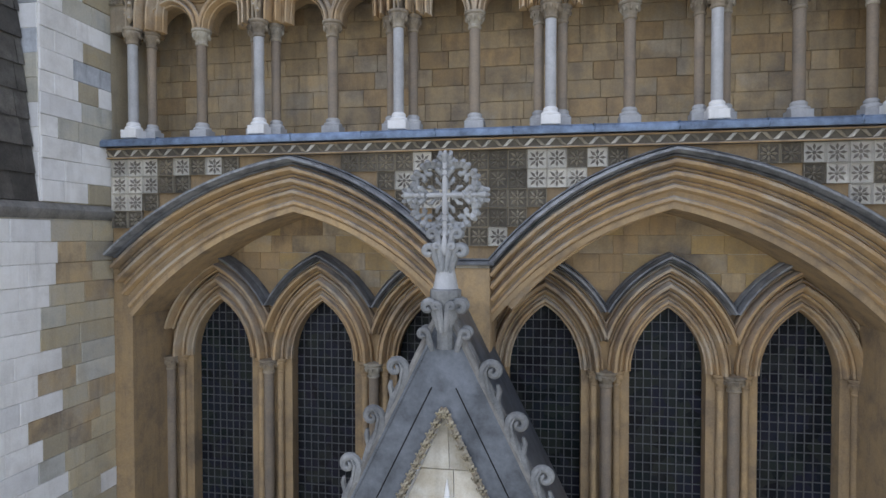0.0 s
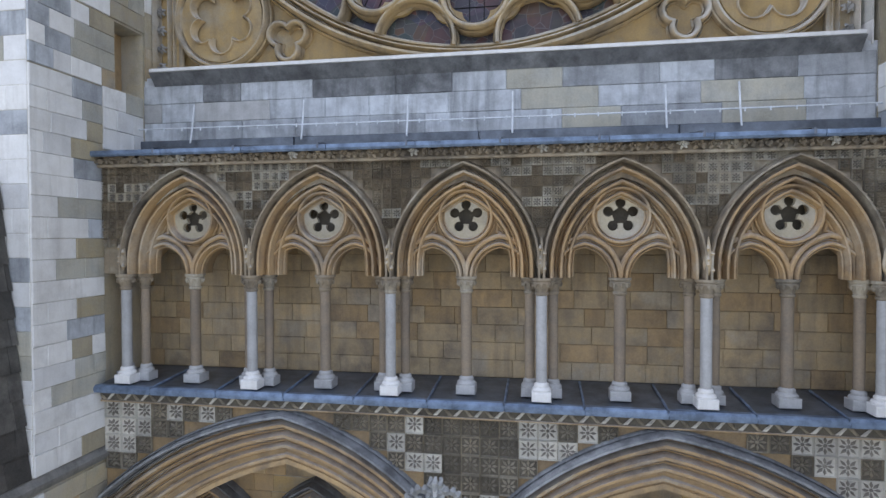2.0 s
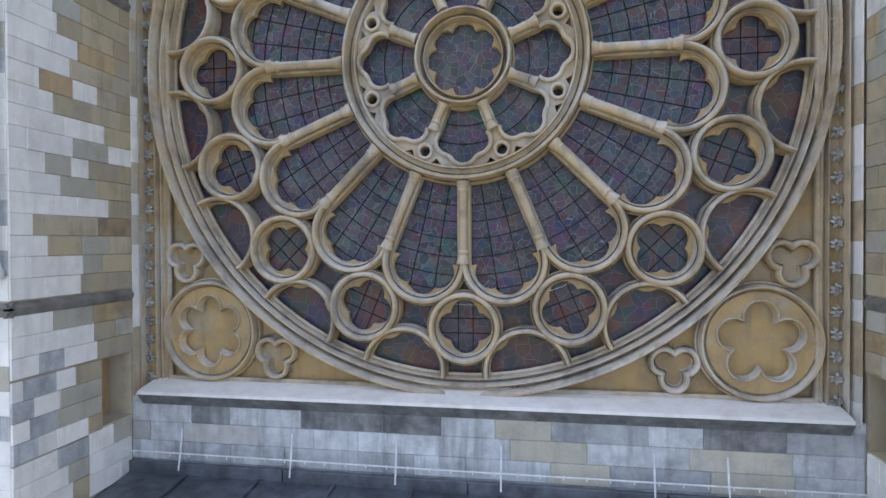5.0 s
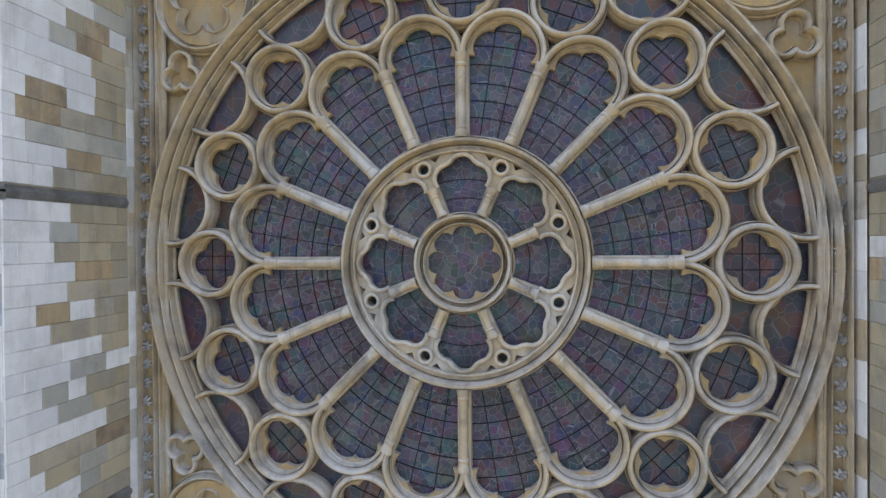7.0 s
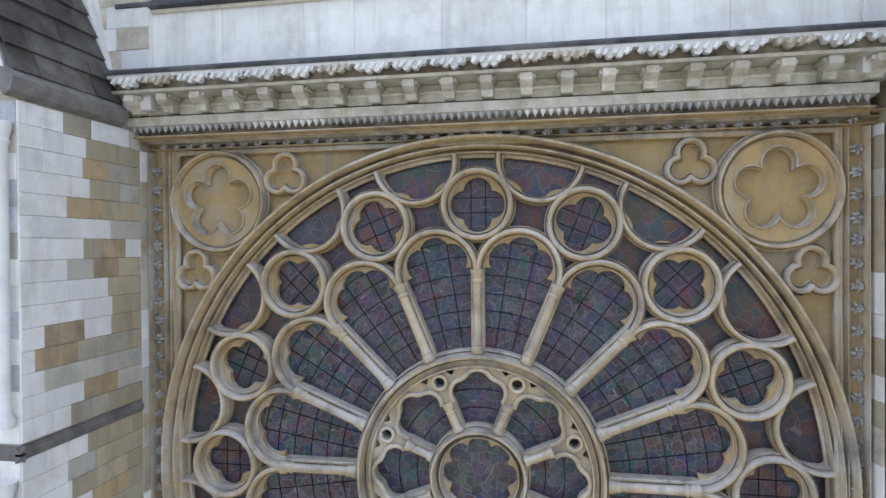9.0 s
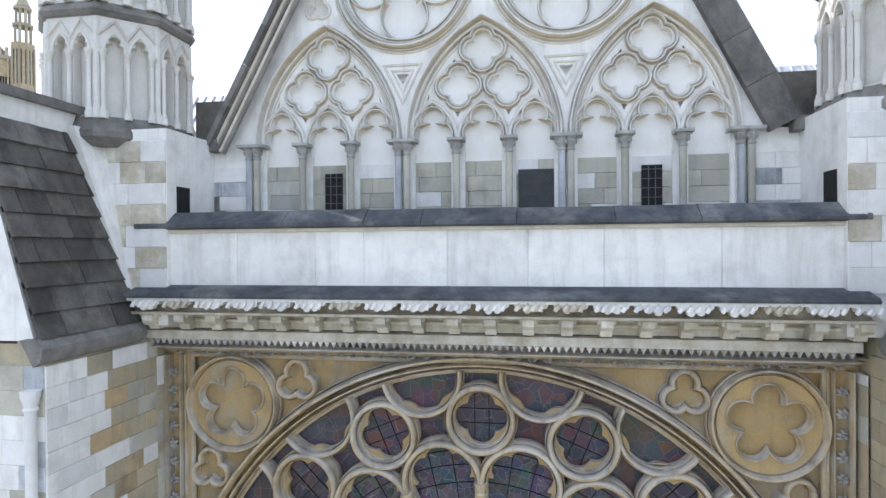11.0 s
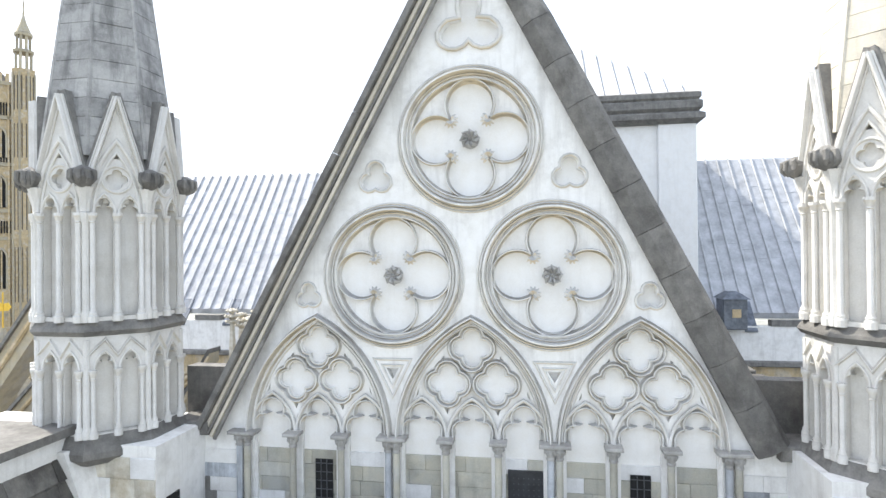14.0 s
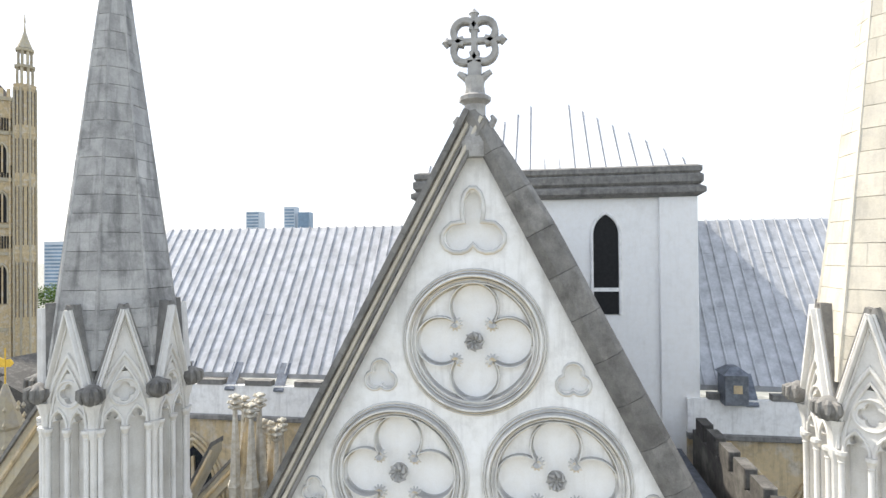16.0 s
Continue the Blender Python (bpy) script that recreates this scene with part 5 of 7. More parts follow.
def buttress(s):
    b = thing("buttress", "stone buttress patched with white and buff blocks", "buttress", "buttresses", "structure")

    def bx(name, x0, x1, y0, y1, z0, z1, m, c=0.0):
        return part(name, Geo().box(*sorted((s * x0, s * x1)), y0, y1, z0, z1, c), m, b)

    bx("core", BX + 0.42, 9.5, -2.62, 1.6, 0, 30.9, M_BLOCK)
    bx("inner_skin", BX, BX + 0.42, -2.62, 0.6, 0, 19.15, M_BLOCK)
    bx("inner_skin", BX, BX + 0.42, -2.62, -1.02, 19.15, 20.22, M_BLOCK)
    bx("inner_skin", BX, BX + 0.42, -0.36, 0.6, 19.15, 20.22, M_BLOCK)
    bx("inner_skin", BX, BX + 0.42, -2.62, 0.6, 20.22, 31.0, M_BLOCK)
    bx("niche_lining", BX + 0.40, BX + 0.44, -1.02, -0.36, 19.15, 20.22, M_TAN)
    for z, h in ((13.42, 0.12), (21.18, 0.10), (26.02, 0.11)):
        d = 0.08
        pr = [(-0.0, -0.10), (d * 0.6, -0.06), (d, 0.0), (d, 0.03), (0.0, h)]
        g = Geo().loft([[(s * (BX - o), y, z + q) for o, q in pr] for y in (-2.7 if z > 15 else -4.4, -0.35 if z > 15 else -1.3)])
        g.loft([[(x, (-2.62 if z > 15 else -4.3) - o, z + q) for o, q in pr] for x in (s * (BX - 0.08), s * 9.5)])
        part("string_course", g, M_COPE, b)
    # front pilaster, nook shaft
    for z0, z1 in ((21.6, 25.7), (26.4, 30.3)):
        g = Geo().lathe(s * (BX + 0.10), -2.74, [(0.12, z0), (0.12, z0 + 0.1), (0.09, z0 + 0.16), (0.075, z0 + 0.22), (0.075, z1 - 0.3), (0.1, z1 - 0.25), (0.08, z1 - 0.22), (0.12, z1 - 0.08), (0.13, z1)], 12)
        part("nook_shaft", g, M_PALE, b)
    # lower front weathering
    rr = random.Random(9)
    for i in range(11):
        z0, z1 = 13.55 + i * 0.36, 13.55 + (i + 1.12) * 0.36
        y = -4.4
        while y < -2.66:
            y1 = min(y + rr.uniform(0.4, 0.7), -2.645)
            xa, xb, t = BX + 0.02 + (z0 - 13.55) * 0.105, BX + 0.02 + (z1 - 13.55) * 0.105, rr.uniform(0.03, 0.05)
            g = Geo().loft([[(s * (xa - t), yy, z0), (s * (xb - 0.01), yy, z1), (s * (xb + 0.4), yy, z1), (s * (xa + 0.4), yy, z0)] for yy in (y, y1 - 0.006)])
            part("weathering_slab", g, M_SLATE, b, smooth=0)
            y = y1
    bx("lower_stage", BX, 9.4, -4.3, -2.6, 0, 13.45, M_BLOCK)
    # saddle roof of stone slabs
    part("roof_core", Geo().loft([[(s * (BX + 0.1), y, 30.95), (s * 9.0, y, 30.95), (s * 9.0, y, 34.0), (s * (BX + 1.02), y, 34.1)] for y in (-2.68, -0.4)]), M_WHITE, b)
    pr = [(0.0, 30.62), (-0.10, 30.68), (-0.14, 30.78), (-0.14, 30.86), (-0.02, 30.98), (0.2, 30.98)]
    g = Geo().loft([[(s * (BX + o), y, z) for o, z in pr] for y in (-2.8, -0.72)])
    part("eaves_stone", g, M_COPE, b)
    e0, e1 = Vector((s * (BX + 0.02), 0, 30.96)), Vector((s * (BX + 0.98), 0, 34.08))
    nrm = Vector((-s * (e1.z - e0.z), 0, abs(e1.x - e0.x))).normalized()
    rr = random.Random(3)
    rows = 9
    for i in range(rows):
        a, c = e0.lerp(e1, i / rows), e0.lerp(e1, (i + 1.25) / rows)
        y = -2.7 - (0.25 if i % 2 else 0)
        end = -0.72 - 0.42 * i / rows
        while y < end - 0.05:
            l = rr.uniform(0.38, 0.6)
            y1 = min(y + l, end)
            y0 = max(y, -2.7)
            if y1 - y0 > 0.05:
                t = 0.075 + rr.uniform(-0.012, 0.012)
                p = [a + nrm * t, c + nrm * 0.02, c - nrm * 0.02, a]
                g = Geo().loft([[(q.x, yy, q.z) for q in p] for yy in (y0 + 0.005, y1 - 0.005)])
                part("roof_slab", g, M_SLATE, b, smooth=0)
            y += l
    bx("roof_wall", BX + 0.95, 9.0, -3.2, 0.2, 33.95, 34.42, M_WHITE)
    bx("roof_wall_coping", BX + 0.85, 9.0, -3.25, -0.75, 34.42, 34.56, M_COPE, 0.03)
    # raked white edge towards the turret and turret foot
    part("turret_foot", Geo().box(*sorted((s * 5.16, s * 7.6)), -0.68, 1.35, 30.9, 34.2), M_WHITE, b)
    part("raked_edge", Geo().loft([[(s * (BX - 0.02), -0.74 , 30.9), (s * (BX + 0.5), -0.74, 30.9), (s * (BX + 1.3), -1.16, 34.2), (s * (BX + 0.82), -1.16, 34.2)],
                                   [(s * (BX - 0.02), -0.45, 30.9), (s * (BX + 0.5), -0.45, 30.9), (s * (BX + 1.3), -0.45, 34.2), (s * (BX + 0.62), -0.45, 34.2)]]), M_WHITE, b)
    bx("foot_opening", 5.13, 5.2, -0.42, -0.08, 32.6, 33.25, M_VOID)
    return b


but_l, but_r = buttress(-1), buttress(1)


# ---- pinnacle turrets ----
def turret(cx, cy, label, spire_mat):
    t = thing("pinnacle_turret", label, "turret", "pinnacle turrets", at=(cx, cy, 34.2))
    R = 1.22

    def octo(r, z):
        return [(cx + r * math.cos(radians(22.5 + 45 * k)), cy + r * math.sin(radians(22.5 + 45 * k)), z) for k in range(8)]

    def ring(name, prof, m):
        return part(name, Geo().loft([octo(r, z) for r, z in prof]), m, t, smooth=0)

    ring("foot_cornice", [(R - 0.02, 33.9), (R + 0.15, 34.04), (R + 0.15, 34.14), (R + 0.02, 34.40), (R - 0.05, 34.40)], M_COPE)
    ring("lower_drum", [(R - 0.17, 34.2), (R - 0.17, 36.1)], M_TURRET)
    ring("string_course", [(R - 0.1, 36.02), (R + 0.05, 36.08), (R + 0.11, 36.15), (R + 0.09, 36.20), (R - 0.04, 36.36)], M_COPE)
    ring("upper_drum", [(R - 0.17, 36.2), (R - 0.17, 38.9)], M_TURRET)
    ap, hw = R * math.cos(radians(22.5)), R * math.sin(radians(22.5))
    for k in range(8):
        a = radians(45 * k)
        m = Matrix.Translation((cx, cy, 0)) @ Matrix.Rotation(a + math.pi / 2, 4, 'Z') @ Matrix.Translation((0, -ap, 0))

        def put(name, g, mat, under):
            g.v = [tuple(m @ Vector(p)) for p in g.v]
            return part(name, g, mat, under)

        def colonnette(x, z0, z1, r, under):
            put("colonnette", Geo().lathe(x, -0.035, [(r * 1.9, z0), (r * 2.0, z0 + 0.10), (r * 1.5, z0 + 0.13), (r * 1.6, z0 + 0.16), (r, z0 + 0.20), (r, z1 - 0.17), (r * 1.3, z1 - 0.16),
                                                      (r * 1.05, z1 - 0.14), (r * 1.5, z1 - 0.07), (r * 1.9, z1 - 0.05), (r * 1.9, z1)], 10), M_TURRET, under)

        # lower stage: two cusped arches under a zigzag of little gables
        out = [(-hw, 34.36), (hw, 34.36), (hw, 36.06), (-hw, 36.06)]
        hs = [[(x - 0.135, 34.42)] + trefoil_arch(x, 0.135, 35.50, 0.25) + [(x + 0.135, 34.42)] for x in (-0.19, 0.19)]
        low = put("arcade_panel", Geo().plate(out, hs, 0.0, 0.15), M_TURRET, t)
        for x in (-0.365, 0.0, 0.365):
            colonnette(x, 34.36, 35.50, 0.036, low)
        put("zigzag", Geo().sweep([(-hw, 35.72), (-0.19, 36.0), (0, 35.72), (0.19, 36.0), (hw, 35.72)], wave_moulding(0.06, -0.04, 0.03)), M_TURRET, low)
        for x in (-0.19, 0.19):
            put("arch_moulding", Geo().sweep(pointed(x, 0.16, 35.50, 0.31, 5), roll(0.02, -0.01)), M_TURRET, low)
        # upper stage: two tall arches, a quatrefoil and a steep gablet
        out = [(-hw, 36.3), (hw, 36.3), (hw, 38.55), (0, 40.0), (-hw, 38.55)]
        hs = [[(x - 0.135, 36.38)] + trefoil_arch(x, 0.135, 38.12, 0.27) + [(x + 0.135, 36.38)] for x in (-0.19, 0.19)]
        hs.append(foil(0, 38.71, 4, 0.09, 0.082, 90, 7))
        hs.append([(-0.05, 39.06), (0.05, 39.06), (0, 39.18)])
        up = put("gabled_panel", Geo().plate(out, hs, 0.0, 0.15), M_TURRET, t)
        put("panel_back", Geo().plate([(-0.2, 38.3), (0.2, 38.3), (0.12, 39.25), (-0.12, 39.25)], [], 0.1, 0.3), M_TURRET, up)
        put("quatrefoil_ring", Geo().sweep(circle(0, 38.71, 0.225, 24), roll(0.024, -0.005), True), M_TURRET, up)
        for half, rise, r in ((0.42, 1.22, 0.032), (0.34, 1.02, 0.022)):
            put("arch_moulding", Geo().sweep(pointed(0, half, 38.15, rise, 8), roll(r, -0.015)), M_TURRET, up)
        for x in (-0.19, 0.19):
            put("arch_moulding", Geo().sweep(pointed(x, 0.165, 38.12, 0.34, 5), roll(0.022, -0.01)), M_TURRET, up)
        for x in (-0.365, 0.0, 0.365):
            colonnette(x, 36.3, 38.13, 0.042, up)
        g = Geo()
        for sgn in (-1, 1):
            p, q = (sgn * (hw + 0.03), 38.52), (0, 40.2)
            g.sweep([p, q] if sgn < 0 else [q, p], [(-0.02, 0.1), (-0.02, 0.02), (0.07, 0.02), (0.07, 0.8), (-0.02, 0.8)])
        put("gablet_roof", g, M_COPE, up)
        g = Geo()
        for sgn in (-1, 1):
            p, q = (sgn * (hw + 0.01), 38.48), (0, 40.12)
            g.sweep([p, q] if sgn < 0 else [q, p], wave_moulding(0.12, -0.10, 0.04))
        put("gablet_moulding", g, M_TURRET, up)
        # corner pier with a flaring head, and the carved knob above it
        c = radians(45 * k + 22.5)
        dx, dy = math.cos(c), math.sin(c)
        qx, qy = cx + (R - 0.02) * dx, cy + (R - 0.02) * dy
        part("corner_pier", Geo().lathe(qx, qy, [(0.075, 34.36), (0.08, 34.5), (0.055, 34.56), (0.055, 36.0)], 8), M_TURRET, t)
        part("corner_pier", Geo().lathe(qx, qy, [(0.085, 36.3), (0.09, 36.44), (0.06, 36.5), (0.06, 37.96), (0.1, 38.06), (0.1, 38.13), (0.06, 38.15), (0.075, 38.3), (0.13, 38.5), (0.15, 38.56)], 8), M_TURRET, t)
        px, py = cx + (R + 0.09) * dx, cy + (R + 0.09) * dy
        rings = []
        for i in range(11):
            v = i / 10
            r = 0.03 + 0.15 * math.sin(math.pi * v) ** 0.7
            rings.append([(px + r * w * math.cos(u), py + r * w * math.sin(u), 38.54 + 0.37 * v) for u, w in ((math.tau * j / 22, 1 + 0.10 * math.sin(3 * math.tau * j / 22 + k) + 0.09 * math.sin(2 * math.tau * j / 22 + 7 * v + 2 * k)) for j in range(22))])
        g = Geo().loft(rings)
        for j in range(5):
            u = c + (j - 2) * 0.7
            g.tube([(px + 0.10 * math.cos(u), py + 0.10 * math.sin(u), 38.84), (px + 0.19 * math.cos(u), py + 0.19 * math.sin(u), 38.80), (px + 0.2 * math.cos(u), py + 0.2 * math.sin(u), 38.68), (px + 0.15 * math.cos(u), py + 0.15 * math.sin(u), 38.6)], [0.03, 0.045, 0.035, 0.015], 6)
        g.tube([(cx + (R - 0.2) * dx, cy + (R - 0.2) * dy, 38.7), (px, py, 38.72)], 0.09)
        part("carved_knob", g, M_COPE, t, "dark weathered carved stone knob")
    # spire of coursed stone
    g = Geo()
    rr = random.Random(7)
    z0, z1, r0 = 39.1, 47.9, 1.14
    n = 26
    for i in range(n):
        a, b = z0 + (z1 - z0) * i / n, z0 + (z1 - z0) * (i + 1) / n
        ra, rb = r0 * (1 - i / n) + 0.02, r0 * (1 - (i + 1) / n) + 0.02
        for k in range(8):
            p = [Vector((math.cos(radians(22.5 + 45 * (k + d))), math.sin(radians(22.5 + 45 * (k + d))), 0)) for d in (0, 1)]
            cut = [0, rr.uniform(0.3, 0.7), 1] if ra > 0.3 else [0, 1]
            for u, v in zip(cut, cut[1:]):
                e = rr.uniform(0, 0.008)
                q = [p[0].lerp(p[1], u) * (ra + e), p[0].lerp(p[1], v) * (ra + e), p[0].lerp(p[1], v) * (rb + e), p[0].lerp(p[1], u) * (rb + e)]
                v8 = [(cx + w.x, cy + w.y, zz) for w, zz in zip(q, (a + .004, a + .004, b - .004, b - .004))]
                v8 += [(cx + w.x * 0.9, cy + w.y * 0.9, zz) for w, zz in zip(q, (a, a, b, b))]
                g.add(v8, [(0, 1, 2, 3), (0, 4, 5, 1), (1, 5, 6, 2), (2, 6, 7, 3), (3, 7, 4, 0)])
    tagged(part("spire", g, spire_mat, t, "weathered coursed stone spire", smooth=0), kind="stuff")
    g = Geo()
    for k in range(8):
        d = (math.cos(radians(22.5 + 45 * k)), math.sin(radians(22.5 + 45 * k)))
        g.tube([(cx + d[0] * r0, cy + d[1] * r0, z0), (cx, cy, z1)], [0.045, 0.02], 6)
    part("spire_ribs", g, spire_mat, t)
    return t


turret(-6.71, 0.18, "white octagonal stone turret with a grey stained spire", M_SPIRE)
turret(6.52, 0.18, "white octagonal stone turret with a sunlit cream spire", M_SPIRELIT)

# ---- gablet in front, with crockets and cross ----
gt = thing("porch_gablet", "steep dark lead-roofed gablet with curled stone crockets", "gablet", at=(-0.16, -2.9, 0))
GX, GF = -0.16, -2.85
A0 = (GX, 12.3)
SG = 2.02


def rake(s, z):
    return GX + s * (A0[1] - z) / SG


for s in (-1, 1):
    p0, p1 = A0, (rake(s, 3.0), 3.0)
    part("roof_sheet", Geo().add([(p0[0], GF - 0.04, p0[1]), (p1[0], GF - 0.04, p1[1]), (p1[0], -0.9, p1[1]), (p0[0], -0.9, p0[1]), (p0[0], GF - 0.04, p0[1] - 0.12), (p1[0], GF - 0.04, p1[1] - 0.12), (p1[0], -0.9, p1[1] - 0.12), (p0[0], -0.9, p0[1] - 0.12)],
                             [(0, 1, 2, 3), (4, 5, 6, 7), (0, 1, 5, 4), (1, 2, 6, 5), (3, 2, 6, 7), (0, 3, 7, 4)]), M_LEAD, gt)
    face = [(GX, 12.22), (rake(s, 3.0) , 2.9), (rake(s, 3.0) - s * 0.62, 2.9), (GX, 11.12)]
    part("front_slope", Geo().plate(face if s < 0 else face[::-1], [], GF - 0.02, GF + 0.12), M_LEAD, gt)
    part("edge_roll", Geo().sweep([A0, p1] if s > 0 else [p1, A0], roll(0.05, GF)), M_COPE, gt)
    e = s * 0.07
    part("edge_flange", Geo().sweep([(A0[0] + e, A0[1] - 0.1), (p1[0] + e, p1[1])] if s > 0 else [(p1[0] + e, p1[1]), (A0[0] + e, A0[1] - 0.1)], slab(0.045, GF - 0.02, GF + 0.25, 0.012)), M_CROCKD, gt)
    part("lead_seam", Geo().tube([(GX + s * 0.14, GF - 0.022, 11.35), (rake(s, 3.0) - s * 0.33, GF - 0.02, 3.0)], 0.008, 6), M_IRON, gt)
    for i in range(8):
        z = 11.5 - i * 0.58
        x = rake(s, z)
        g = Geo()
        pts = [(x + s * 0.27, GF, z - 0.52), (x + s * 0.19, GF, z - 0.30), (x + s * 0.085, GF, z - 0.12), (x + s * 0.045, GF - 0.01, z)]
        rad = [0.04, 0.055, 0.06, 0.06]
        for j in range(18):
            a = radians(170 - 25 * j)
            q = 0.105 - 0.0055 * j
            pts.append((x + s * (0.165 + q * math.cos(a)), GF - 0.003 * j, z + 0.06 + q * math.sin(a)))
            rad.append(0.054 - 0.0015 * j)
        g.tube(pts, rad, 8)
        g.tube([(x + s * 0.2, GF - 0.05, z - 0.36), (x + s * 0.11, GF - 0.055, z - 0.12), (x + s * 0.08, GF - 0.06, z + 0.06), (x + s * 0.13, GF - 0.06, z + 0.15)], [0.01, 0.02, 0.02, 0.008], 6)
        g.tube([(x + s * 0.20, GF, z - 0.30), (x + s * 0.235, GF - 0.01, z - 0.16), (x + s * 0.22, GF - 0.02, z - 0.09)], [0.04, 0.035, 0.02], 6)
        part("crocket", g, M_CROCKD, gt)
    part("leaf_border", Geo().sweep([(GX, 11.12), (rake(s, 3.0) - s * 0.62, 2.9)] if s > 0 else [(rake(s, 3.0) - s * 0.62, 2.9), (GX, 11.12)], roll(0.035, GF - 0.02)), M_DARKST, gt)
lf = crocket_mesh(M_BLOCK, 0.055, 12, "border_leaf")
for s in (-1, 1):
    for i in range(26):
        z = 11.06 - i * 0.12
        ob = part("border_leaf", lf, None, gt)
        ob.location = (GX + s * (11.12 - z) / 2.06, GF - 0.03, z)
part("tympanum", Geo().plate([(GX, 11.1), (GX - 3.6, 3.0), (GX + 3.6, 3.0)], [], GF + 0.14, GF + 0.3), M_WHITE, gt, "white stone tympanum")
rr = random.Random(21)
zz = [10.98, 10.36, 9.72, 9.1, 8.5, 7.9, 7.3]
for z1, z0 in zip(zz, zz[1:]):
    hw1, hw0 = (11.04 - z1) / 2.27, (11.04 - z0) / 2.27
    cuts = [-9.0] + [c + rr.uniform(-0.08, 0.08) for c in ((0.1,) if z0 > 9.6 else (-0.45, 0.5) if z0 > 9 else (-0.9, 0.0, 0.85))] + [9.0]
    for c0, c1 in zip(cuts, cuts[1:]):
        q = [(max(c0, -hw0), z0 + 0.006), (min(c1, hw0), z0 + 0.006), (min(max(c1, -hw1), hw1), z1 - 0.006), (max(min(c0, hw1), -hw1), z1 - 0.006)]
        if q[2][0] - q[3][0] < 0.01:
            q = q[:3]
        q = [(GX + x + (0.006 if i in (0, 3) else -0.006), z) for i, (x, z) in enumerate(q)]
        part("stone_block", Geo().plate(q, [], GF + 0.105 + rr.uniform(0, 0.008), GF + 0.15), M_BUFFW, gt)
part("tympanum_finial", Geo().lathe(GX + 0.02, GF + 0.09, [(0.03, 9.5), (0.04, 9.62), (0.065, 9.8), (0.05, 9.95), (0.03, 10.1), (0.005, 10.25)], 8), M_WHITE, gt)
def frond(g, x, y, z, s, h, w, r):
    """A leaf that rises beside a stem and curls outwards at its tip."""
    pts = [(x + s * 0.2 * w, y, z), (x + s * 0.28 * w, y, z + 0.3 * h), (x + s * 0.4 * w, y, z + 0.6 * h)]
    rad = [0.6 * r, 0.9 * r, r]
    for j in range(13):
        a, q = radians(175 - 28 * j), w * (0.27 - 0.013 * j)
        pts.append((x + s * (0.72 * w + q * math.cos(a)), y - 0.003 * j, z + 0.82 * h + q * math.sin(a)))
        rad.append(r * (1 - 0.035 * j))
    g.tube(pts, rad, 7)


g = Geo().lathe(GX + 0.02, GF, [(0.11, 11.8), (0.10, 12.1), (0.12, 12.25), (0.18, 12.4), (0.18, 12.47), (0.12, 12.5)], 10)
foot = part("finial_foot", g, M_CROCKD, gt)
FRONDS = [(0.0, y, 12.02, 0.32, 0.25, 0.055) for y in (-0.1, 0.08)] + [(0.1, y, 11.78, 0.24, 0.2, 0.04) for y in (-0.1, 0.08)] + [(0.0, -0.14, 12.0, 0.36, 0.12, 0.045)]
for s in (-1, 1):
    for dx, y, z, h, w, r in FRONDS:
        g = Geo()
        frond(g, GX + 0.02 + s * dx, GF + y, z, s, h, w, r)
        part("curled_leaf", g, M_CROCKD, foot)
fc = thing("finial_cross", "openwork leafy stone cross finial with white shaft", "cross", at=(-0.14, GF, 12.48))
FX, FZ = -0.14, 13.54
g = Geo().lathe(FX, GF, [(0.15, 12.48), (0.13, 12.56), (0.10, 12.72), (0.075, 12.9), (0.05, 13.1)], 10)
g.lathe(FX, GF - 0.09, [(0.01, 12.86), (0.045, 12.94), (0.03, 13.04), (0.008, 13.12)], 8)
g.tube([(FX, GF, 13.0), (FX, GF - 0.05, 13.2), (FX, GF - 0.05, 13.95)], [0.05, 0.032, 0.028], 8)
part("shaft", g, M_SHAFT, fc, "pale stone shaft")
part("arm", Geo().tube([(FX - 0.40, GF - 0.045, FZ), (FX + 0.40, GF - 0.045, FZ)], 0.027, 8), M_SHAFT, fc)
rr = random.Random(4)
